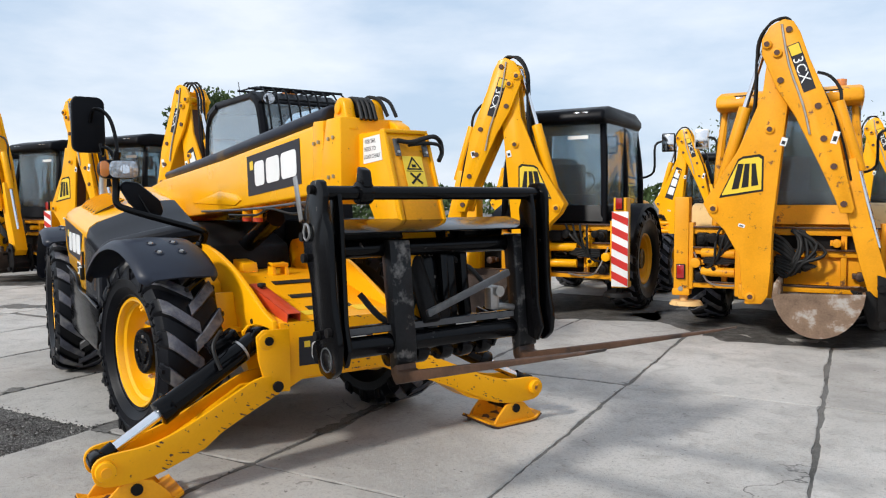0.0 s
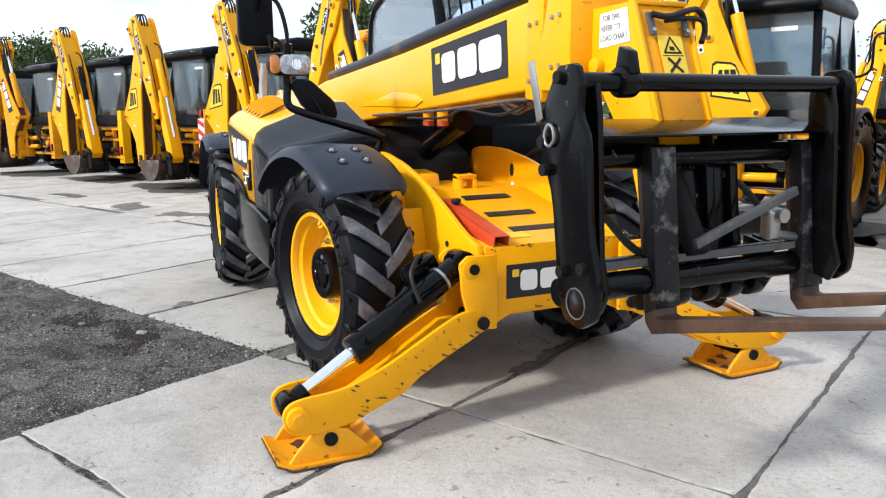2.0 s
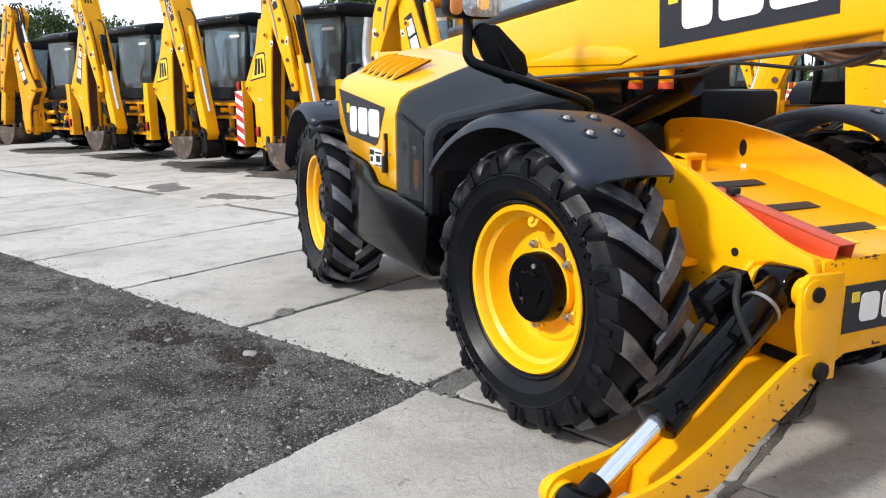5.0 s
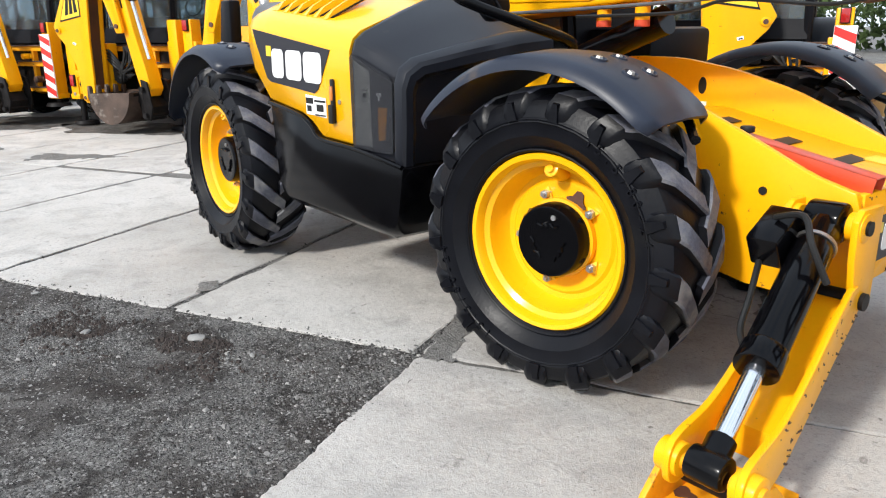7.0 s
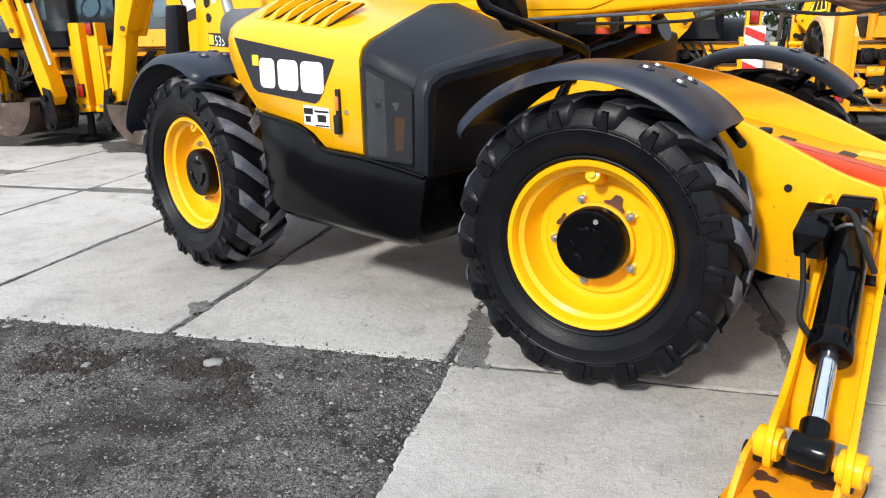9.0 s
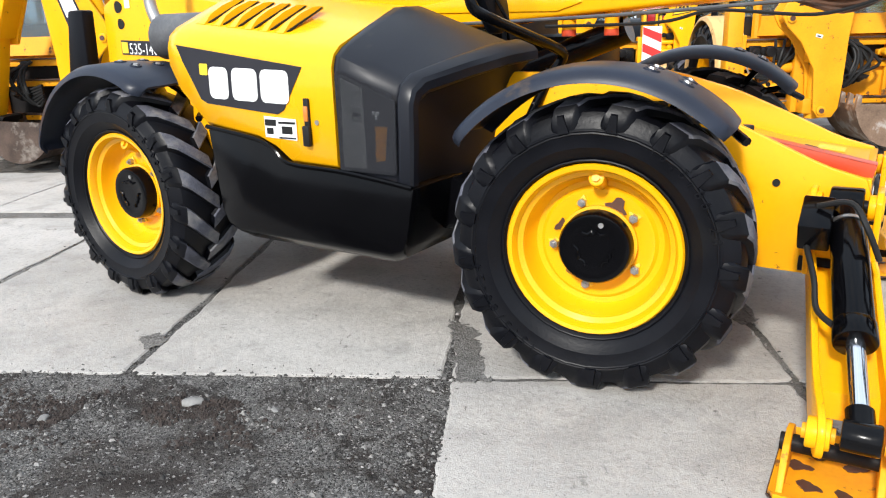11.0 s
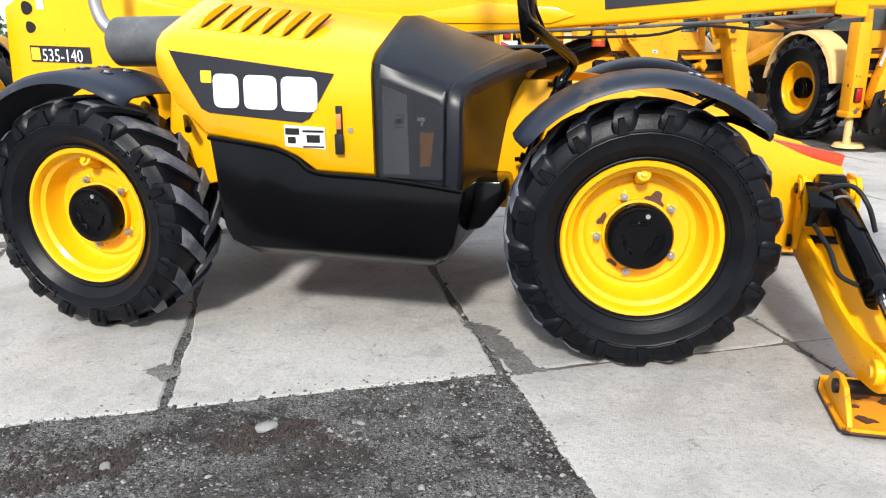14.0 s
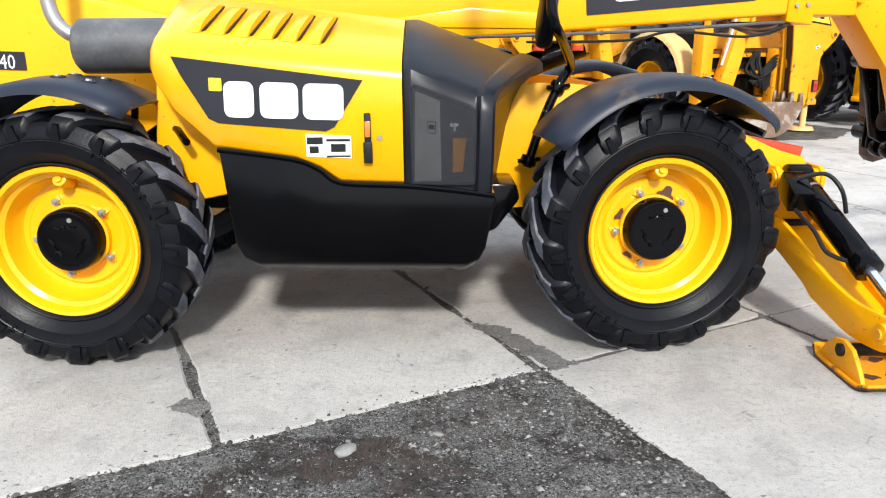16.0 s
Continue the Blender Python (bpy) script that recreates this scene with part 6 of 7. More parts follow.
        for k in range(3):
            decal("badge_bar", place @ Vector((bx, -0.1462, bz_)), right, (0, 0, 1), bd([(-0.13 + 0.1 * k, -0.11 + 0.018 * k), (-0.06 + 0.1 * k, -0.1 + 0.018 * k), (-0.01 + 0.06 * k, 0.17), (-0.07 + 0.07 * k, 0.17)]), ink, badge)
    # model plate along the dipper
    ang = math.atan2(-0.9, 0.3) if g > 0 else math.atan2(-0.9, -0.3)
    a = Vector((math.cos(ang), 0, math.sin(ang)))
    u = Vector((-a.z, 0, a.x))
    o = Vector((g * 0.09 if g > 0 else g * 0.02, -0.206, 3.28))
    R3 = place.to_3x3()
    plate = decal("model_plate", place @ o, R3 @ a, R3 @ u, [(0, -0.06), (0.52, -0.06), (0.52, 0.06), (0, 0.06)], charcoal_vinyl, dipper, "dark model plate on the dipper")
    decal("yellow_tab", place @ (o + R3 @ Vector((0, -0.003, 0))), R3 @ a, R3 @ u, [(0.01, -0.05), (0.12, -0.05), (0.12, 0.05), (0.01, 0.05)], label_yellow, plate)
    lettering("model_number", model, 0.14, white_vinyl, plate, frame_matrix(place @ (o + Vector((0, -0.0035, 0)) + a * 0.15 - u * 0.05), R3 @ a, R3 @ u), 0.0006, stretch=1.05)
    # hoses over the top
    for k in range(3):
        y = -0.07 + 0.06 * k
        put("arm_hose", tube([(g * -0.5, y, 1.75), (g * -0.3, y, 2.5), (g * -0.27, y, 3.1), (g * -0.25, y, 3.38), (g * -0.14, y, 3.55 + 0.02 * k), (g * 0.0, y, 3.6), (g * 0.08, y, 3.52), (g * 0.12, y, 3.36)], 0.016, 8, 4), ink, boom)
    put("steel_pipe", tube([(g * -0.02, -0.215, 3.5), (g * 0.06, -0.22, 3.05), (g * 0.2, -0.22, 2.62), (g * 0.27, -0.22, 2.3)], 0.012, 6, 3), steel, dipper)
    for q, w_, h_ in (((-0.02, 2.2), 0.06, 0.09), ((0.46, 2.2), 0.06, 0.13), ((-0.42, 1.3), 0.07, 0.035)):
        yy = -0.2065 if q[0] > 0.3 else -0.1415
        stk_ = decal("sticker", place @ Vector((g * q[0], yy, q[1])), place.to_3x3() @ Vector((1, 0, -0.3 * g)), (0.3 * g, 0, 1), [(0, 0), (w_, 0), (w_, h_), (0, h_)], white_vinyl, dipper if q[0] > 0.3 else boom, "small white sticker")
        decal("print_bar", place @ Vector((g * q[0], yy - 0.0035, q[1])), place.to_3x3() @ Vector((1, 0, -0.3 * g)), (0.3 * g, 0, 1), [(w_ * 0.2, h_ * 0.2), (w_ * 0.8, h_ * 0.2), (w_ * 0.8, h_ * 0.6), (w_ * 0.2, h_ * 0.6)], charcoal_vinyl, stk_)
    put("dipper_pipe", tube([(g * 0.3, -0.1, 2.95), (g * 0.46, -0.12, 2.6), (g * 0.58, -0.14, 2.2), (g * 0.66, -0.12, 1.8)], 0.012, 6, 3), dark_metal, dipper)
    put("dipper_pipe", tube([(g * 0.32, 0.06, 3.0), (g * 0.44, 0.08, 2.95), (g * 0.54, 0.08, 2.8), (g * 0.56, 0.07, 2.6), (g * 0.62, 0.07, 2.3)], 0.018, 8, 4), ink, dipper)
    # bucket
    n = 14
    out_p, in_p = [], []
    for k in range(n + 1):
        a_ = radians(188 + 168 * k / n)
        cx_, cz_ = 0.80 - 0.45 * bucket_s, 0.75 - 0.11 * bucket_s
        out_p.append((cx_ + 0.47 * bucket_s * math.cos(a_), cz_ + 0.58 * bucket_s * math.sin(a_)))
        in_p.append((cx_ + 0.44 * bucket_s * math.cos(a_), cz_ + 0.55 * bucket_s * math.sin(a_)))
    bk = put("bucket", prism(X(out_p + in_p[::-1]), "y", -bucket_w, bucket_w), bucket_mat, t, "worn rusty steel digger bucket")
    for y in (-bucket_w - 0.01, bucket_w - 0.01):
        put("bucket_side", prism(X(out_p), "y", y, y + 0.02), bucket_mat, bk)
    for k in range(5):
        y = bucket_w * 0.95 * (k - 2) / 2
        tx = 0.80 - 0.92 * bucket_s
        put("bucket_tooth", prism(X([(tx, 0.52), (tx + 0.07, 0.52), (tx + 0.06, 0.68), (tx + 0.02, 0.7)]), "y", y - 0.03, y + 0.03, 0.004), bucket_mat, bk)
    put("bucket_link", join(prism(X([(0.68, 0.62), (0.86, 0.62), (1.04, 0.4), (0.98, 0.2), (0.86, 0.22), (0.8, 0.45)]), "y", -0.16, 0.16, 0.01)), dark_metal, bk)
    for y in (-0.2, 0.17):
        put("tipping_link", prism(X([(0.92, 0.8), (1.03, 0.76), (1.1, 0.4), (1.03, 0.2), (0.94, 0.27)]), "y", y, y + 0.035, 0.006), dark_metal, ext)
    for x, z in ((0.96, 0.66), (0.98, 0.28), (0.78, 0.58)):
        put("pin", rod((g * x, -0.25, z), (g * x, 0.25, z), 0.04, seg=12), dark_metal, ext)
    return boom


def backhoe(label, mirror=False, paint=None, yellow_cab=False, striped=True, model="3CX", arm_turn=0.0, ox=0.0, faded=False, black_ram=False, down=False, bucket_w=0.42, bucket_s=1.0, plate=False):
    paint = paint or yellow
    t = thing("backhoe_loader", label, "backhoe loader", "row of parked backhoe loaders")
    black = black_plastic
    cabp = yellow_worn if yellow_cab else black
    # rear frame and rails
    fr = part("rear_frame", join(box(-1.02, 1.02, -0.04, 0.1, 0.92, 1.0, 0.008), box(-1.02, 1.02, -0.06, 0.1, 0.52, 0.59, 0.008), box(-1.02, 1.02, -0.04, 0.1, 1.16, 1.24, 0.008), *[box(x - 0.03, x + 0.03, -0.03, 0.11, 0.55, 1.2, 0.008) for x in (-0.99, -0.62, 0.62, 0.99)]), yellow_worn, t, "worn yellow rear slide frame")
    # dark sheet that fills the gaps between rails and castings
    part("frame_backing", box(-1.0, 1.0, 0.05, 0.12, 0.55, 1.22), dark_metal, fr, "dark backing plate behind the gaps in the frame")
    if faded:
        part("frame_panel", box(0.02, 0.96, 0.02, 0.05, 0.6, 0.92, 0.006), yellow_worn, fr, "rubbed yellow lower panel")
    gs = -1 if mirror else 1
    for k, (x, y, z) in enumerate(((-0.86, -0.1, 1.1), (-0.72, -0.12, 0.76), (-0.88, -0.1, 0.66), (-0.66, -0.1, 1.06))):
        cst = part("slide_clamp", join(box(gs * x - 0.07, gs * x + 0.07, y + 0.02, y + 0.14, z - 0.08, z + 0.08, 0.02), rod((gs * x, y - 0.04, z), (gs * x, y + 0.05, z), 0.055, seg=14, bev=0.012)), paint if k % 2 else dark_metal, fr)
        part("clamp_bolt", rod((gs * x, y - 0.06, z), (gs * x, y - 0.03, z), 0.025, seg=8), dark_metal, fr)
    for k in range(5):
        part("folded_hose", tube([(gs * -0.84, -0.11, 0.83 + 0.022 * k), (gs * -0.7, -0.16, 0.82 + 0.024 * k), (gs * -0.5, -0.14, 0.84 + 0.022 * k), (gs * -0.4, -0.08, 0.86 + 0.022 * k)], 0.014, 6, 3), ink, fr)
    for k in range(7):
        q = 0.13 * math.sin(k * 1.9)
        part("loop_hose", tube([(gs * (0.1 + 0.02 * k), -0.1, 1.22), (gs * (0.2 + 0.03 * k + q), -0.2, 1.1 - 0.03 * k), (gs * (0.16 + q * 0.5), -0.24, 0.86), (gs * (0.05 + 0.05 * k), -0.18, 0.7 + 0.02 * k), (gs * -0.05, -0.2, 0.76 + 0.03 * k)], 0.019, 8, 4), ink, fr)
    for k, (x, z, r_) in enumerate(((-0.78, 1.12, 0.05), (-0.93, 0.82, 0.06), (-0.58, 0.84, 0.045), (-0.5, 1.08, 0.05), (0.55, 1.08, 0.045), (0.78, 0.72, 0.05))):
        part("casting", join(rod((gs * x, -0.16, z), (gs * x, 0.0, z), r_, seg=14, bev=0.01), box(gs * x - r_ * 1.5, gs * x + r_ * 1.5, -0.06, 0.02, z - 0.03, z + 0.03, 0.008)), (dark_metal, paint, rust)[k % 3], fr)
    for k in range(4):
        part("frame_hose", tube([(gs * (-0.35 - 0.1 * k), -0.08, 1.24), (gs * (-0.45 - 0.08 * k), -0.2, 1.12), (gs * (-0.6 - 0.04 * k), -0.19, 0.98 - 0.05 * k), (gs * (-0.7 - 0.05 * k), -0.1, 0.9 - 0.05 * k)], 0.016, 6, 4), ink, fr)
    part("drip_pipe", tube([(gs * -0.95, -0.1, 0.95), (gs * -0.8, -0.14, 0.62), (gs * -0.6, -0.12, 0.56), (gs * -0.4, -0.1, 0.58)], 0.012, 6, 4), steel, fr)
    for z in (1.255, 1.01, 0.6):
        part("slide_rail", box(-1.0, 1.0, -0.075, -0.035, z - 0.02, z, 0.003), rust, fr, "rusty slide rail")
    kx = (0.28 if mirror else -0.28) + ox
    kp = part("kingpost", join(box(kx - 0.2, kx + 0.2, -0.24, -0.06, 0.45, 1.28, 0.02), box(kx - 0.14, kx + 0.14, -0.42, -0.2, 0.45, 0.62, 0.02), box(kx - 0.14, kx + 0.14, -0.42, -0.2, 1.0, 1.14, 0.02), rod((kx, -0.34, 0.4), (kx, -0.34, 1.18), 0.08, seg=16)), paint, t, "yellow kingpost casting")
    sgn = 1 if mirror else -1
    for k, z in enumerate((0.72, 0.94)):
        rm = part("slew_ram", rod((kx + sgn * 0.2, -0.16, z), (kx + sgn * 0.58, -0.1, z), 0.055, seg=14, bev=0.006), paint, t)
        part("slew_rod", rod((kx + sgn * 0.05, -0.2, z), (kx + sgn * 0.22, -0.16, z), 0.028, seg=10), chrome, rm)
    for k in range(4):
        part("slide_hose", tube([(kx - sgn * 0.1, -0.2, 1.2 - 0.04 * k), (kx - sgn * 0.3, -0.26, 1.12 - 0.05 * k), (kx - sgn * 0.42, -0.2, 0.9 - 0.02 * k), (kx - sgn * 0.25, -0.16, 0.75 + 0.03 * k), (kx - sgn * 0.08, -0.2, 0.8)], 0.022, 8, 4), ink, t)
    part("valve_cover", join(box(kx + sgn * 0.25 - 0.14, kx + sgn * 0.25 + 0.14, -0.2, -0.06, 1.02, 1.16, 0.02), rod((kx + sgn * 0.45, -0.22, 1.12), (kx + sgn * 0.45, -0.1, 1.12), 0.06, seg=14, bev=0.01)), dark_metal, t)
    coil = [(kx + sgn * 0.34 + 0.1 * math.cos(a), -0.13 + 0.015 * k, 0.84 + 0.03 * math.sin(a)) for k, a in enumerate([q * 0.7 for q in range(10)])]
    part("coiled_hose", tube(coil, 0.014, 6, 2), ink, t)
    # stabilisers
    for s in (-1, 1):
        x = s * 1.1
        st = part("stabiliser", join(box(x - 0.085, x + 0.085, -0.1, 0.1, 0.42, 1.6, 0.012), box(x - 0.1, x + 0.1, -0.11, 0.11, 0.42, 0.5, 0.012), box(x - s * 0.085 - 0.05, x - s * 0.085 + 0.05, -0.08, 0.1, 0.5, 1.3, 0.01)), paint, t, "upright yellow stabiliser leg")
        zf = 0.03 if down else 0.3
        part("stabiliser_pad", join(rod((x - s * 0.05, 0.0, zf), (x - s * 0.05, 0.0, zf + 0.05), 0.2, 0.17, seg=20), rod((x - s * 0.02, 0, zf + 0.03), (x - s * 0.02, 0, 0.5), 0.05, seg=12)), dark_metal if not faded else yellow_faded, st)
        part("pad_pin", rod((x, -0.115, 0.5), (x, 0.11, 0.5), 0.03, seg=12), steel, st)
        tl = part("tail_lamp", box(x - 0.05, x + 0.05, -0.13, -0.1, 1.44 if striped else 0.62, 1.6 if striped else 0.8, 0.006), ink, st)
        part("lamp_lens", box(x - 0.042, x + 0.042, -0.142, -0.13, 1.45 if striped else 0.63, 1.59 if striped else 0.79, 0.004), red_lens, tl)
        if striped and s > 0:
            striped_board(st, x + s * 0.02, -0.13, 0.22, 0.44, 1.42)
    digger_arm(t, mirror, paint, model, ox, -0.42, arm_turn, bucket_steel if faded else dark_bucket_steel, black_ram, bucket_w, bucket_s, plate)
    # rear wheels and guards
    for s in (-1, 1):
        wheel(t, (s * 0.92, 1.12, 0.72), 0.72, 0.46, 0.36, 90 if s > 0 else 90, out=-1 if s > 0 else 1, lugs=20, detail=False, rim_mat=yellow)
        rings = []
        for k in range(13):
            a = radians(8 + 164 * k / 12)
            rr = 0.80
            c, sn = math.cos(a), math.sin(a)
            rings.append([(s * xx, 1.12 + (rr + dr) * c, 0.72 + (rr + dr) * sn) for xx, dr in ((0.66, 0), (1.14, 0), (1.16, -0.05), (1.13, -0.05), (1.12, -0.025), (0.66, -0.025))])
        part("wheel_guard", loft(rings), yellow_faded if faded else black, t, "curved rear wheel guard")
    # body, bonnet, front
    part("chassis", box(-0.5, 0.5, 0.1, 3.6, 0.5, 0.95, 0.02), dark_metal, t)
    part("bonnet", join(prism([(1.95, 0.95), (3.75, 0.95), (3.8, 1.35), (3.6, 1.55), (1.95, 1.72)], "x", -0.48, 0.48, 0.06)), paint, t, "yellow engine bonnet")
    part("exhaust_stack", rod((0.38, 2.5, 1.6), (0.38, 2.5, 2.6), 0.045, seg=12), dark_metal, t)
    for s in (-1, 1):
        wheel(t, (s * 0.86, 3.25, 0.5), 0.5, 0.34, 0.25, 90, out=-1 if s > 0 else 1, lugs=16, detail=False, cap_r=0.1, rim_mat=yellow)
        part("loader_arm", prism([(1.9, 1.35), (2.1, 1.5), (3.6, 1.0), (4.3, 0.5), (4.25, 0.3), (4.1, 0.3), (3.5, 0.8)], "x", s * 0.62 - 0.05, s * 0.62 + 0.05, 0.01), paint, t)
    part("loader_bucket", prism([(4.2, 0.1), (5.0, 0.06), (5.0, 0.1), (4.35, 0.2), (4.25, 0.5), (4.45, 0.85), (4.35, 0.87), (4.1, 0.55)], "x", -1.15, 1.15), yellow_faded, t, "worn front loader shovel")
    # cab
    cab_ = part("cab", join(box(-0.78, 0.78, 0.3, 1.95, 0.95, 1.3, 0.03), prism([(0.22, 1.28), (0.4, 1.28), (0.4, 1.5), (0.3, 1.5)], "x", -0.76, 0.76)), black if not yellow_cab else yellow_worn, t, "cab shell")
    for s in (-1, 1):
        part("cab_pillar", tube([(s * 0.76, 0.28, 1.25), (s * 0.74, 0.34, 2.0), (s * 0.68, 0.45, 2.68)], 0.05, 8, 4), cabp, cab_)
        part("cab_pillar", tube([(s * 0.78, 1.2, 1.25), (s * 0.76, 1.2, 2.0), (s * 0.7, 1.2, 2.68)], 0.045, 8, 4), black, cab_)
        part("cab_pillar", tube([(s * 0.78, 1.95, 1.25), (s * 0.76, 1.95, 2.0), (s * 0.7, 1.85, 2.68)], 0.05, 8, 4), black, cab_)
        part("side_glass", box(s * 0.75 - 0.004, s * 0.75 + 0.004, 0.4, 1.16, 1.3, 2.64), cab_glass, cab_)
        part("side_glass", box(s * 0.75 - 0.004, s * 0.75 + 0.004, 1.24, 1.9, 1.3, 2.64), cab_glass, cab_)
        part("door_sill", box(s * 0.77 - 0.03, s * 0.77 + 0.03, 0.35, 1.9, 1.28, 1.5, 0.01), black, cab_)
        lamps = part("roof_lamp", box(s * 0.45 - 0.13, s * 0.45 + 0.13, 0.2, 0.32, 2.66, 2.8, 0.02), black, cab_)
        for dx in (-0.06, 0.06):
            part("lamp_lens", box(s * 0.45 + dx - 0.045, s * 0.45 + dx + 0.045, 0.19, 0.205, 2.685, 2.775, 0.01), lamp_glass, lamps)
        ma = part("mirror_arm", tube([(s * 0.78, 1.9, 1.9), (s * 0.98, 1.95, 2.0), (s * 1.0, 1.95, 2.4), (s * 1.15, 1.95, 2.46)], 0.018, 8, 4), ink, cab_)
        part("mirror", box(s * 1.2 - 0.1, s * 1.2 + 0.1, 1.93, 1.98, 2.3, 2.58, 0.02), black if not (yellow_cab and s < 0) else white_paint, ma)
        part("mirror_glass", box(s * 1.2 - 0.085, s * 1.2 + 0.085, 1.922, 1.93, 2.32, 2.56, 0.008), chrome, ma)
    part("rear_glass", prism([(-0.7, 1.5), (0.7, 1.5), (0.66, 2.64), (-0.66, 2.64)], "y", 0.36, 0.368), cab_glass, cab_)
    part("glass_label", box(0.2, 0.5, 0.352, 0.358, 2.42, 2.47), white_vinyl, cab_)
    part("front_glass", prism([(-0.7, 1.4), (0.7, 1.4), (0.66, 2.64), (-0.66, 2.64)], "y", 1.93, 1.938), cab_glass, cab_)
    roof_out = [(0.16, 2.66), (0.3, 2.62), (1.9, 2.62), (2.02, 2.68), (2.0, 2.78), (1.7, 2.87), (0.5, 2.87), (0.2, 2.8)]
    part("cab_roof", prism(roof_out, "x", -0.78, 0.78, 0.05, 3), cabp, cab_, "cab roof")
    part("seat", join(box(-0.25, 0.25, 0.85, 1.0, 1.3, 2.1, 0.05), box(-0.25, 0.25, 0.6, 1.0, 1.2, 1.4, 0.05)), black, cab_)
    part("rear_console", box(-0.55, 0.55, 0.42, 0.6, 1.28, 1.66, 0.04), black, cab_)
    part("steering_wheel", tube([(0.18 * math.cos(k * 0.5236), 1.55 + 0.05 * math.sin(k * 0.5236), 1.85 + 0.16 * math.sin(k * 0.5236)) for k in range(13)], 0.015, 6, 1), ink, cab_)
    if yellow_cab:
        part("beacon", rod((0.55, 0.9, 2.87), (0.55, 0.9, 3.0), 0.06, seg=14, bev=0.01), amber, cab_)
    return t


ROW = 24.0
hoe_a = backhoe("old yellow backhoe loader with yellow cab roof and rusty bucket", False, yellow_worn, True, False, "3CX", 0, 0.0, True, bucket_w=0.4, bucket_s=0.92)
hoe_a.matrix_basis = pose(3.06, 5.95, 0, 0, 0, 27)
hoe_b = backhoe("yellow backhoe loader with black cab and striped rear boards", True, yellow, False, True, "3CX", 10, -0.34)
hoe_b.matrix_basis = pose(0.12, 5.0, 0, 0, 0, 24)
hoe_c = backhoe("yellow backhoe loader with black cab, striped board and folded arm", False, yellow, False, True, "3CX", 0, -0.36, bucket_w=0.3, bucket_s=0.86)
hoe_c.matrix_basis = pose(-9.74, -0.38, 0, 0, 0, ROW)
hoe_d = backhoe("yellow backhoe loader with black cab and plain stabiliser posts", False, yellow, False, False, "3CX", 0, -0.4, black_ram=True, bucket_w=0.3, bucket_s=0.86, plate=True)
hoe_d.matrix_basis = pose(-12.72, -1.82, 0, 0, 0, ROW + 2)
hoe_m = backhoe("yellow backhoe loader with black dipper ram and black cab", True, yellow_worn, False, False, "3CX", 6, -0.5, black_ram=True, bucket_w=0.34, bucket_s=0.9, plate=True)
hoe_m.matrix_basis = pose(-15.7, -3.33, 0, 0, 0, ROW + 2)
hoe_e = backhoe("large yellow backhoe loader with yellow cab and striped board", True, yellow, True, True, "4CX", 0, 0.45, False, False, bucket_w=0.42, bucket_s=0.95, plate=True)
hoe_e.matrix_basis = pose(-5.16, 1.77, 0, 0, 0, ROW)
hoe_g = backhoe("yellow backhoe loader with black cab, black dipper ram and lowered stabilisers", False, yellow, False, False, "3CX", 0, 0.0, False, True, True, bucket_w=0.32, bucket_s=0.9)
hoe_g.matrix_basis = pose(-7.4, 0.75, 0, 0, 0, ROW)
hoe_f = backhoe("worn yellow backhoe loader with lowered stabilisers and faded guards", True, yellow_worn, True, False, "3CX", -14, 0.0, True, False, True)
hoe_f.matrix_basis = pose(6.5, 6.9, 0, 0, 0, ROW)
for src, x, y, rz in ((hoe_c, -19.7, -5.4, ROW + 3), (hoe_m, -22.6, -6.93, ROW + 4), (hoe_d, -26.2, -8.6, ROW + 4),
                      (hoe_d, 9.6, 8.2, ROW), (hoe_a, 12.6, 9.5, ROW), (hoe_b, 15.8, 10.8, ROW),
                      (hoe_d, -4.6, 15.2, ROW), (hoe_c, -0.6, 16.8, ROW), (hoe_a, 3.2, 18.4, ROW), (hoe_b, 7.4, 20.2, ROW), (hoe_c, -9.4, 13.3, ROW), (hoe_d, 12.5, 21.8, ROW)):
    copy_thing(src, pose(x, y, 0, 0, 0, rz))


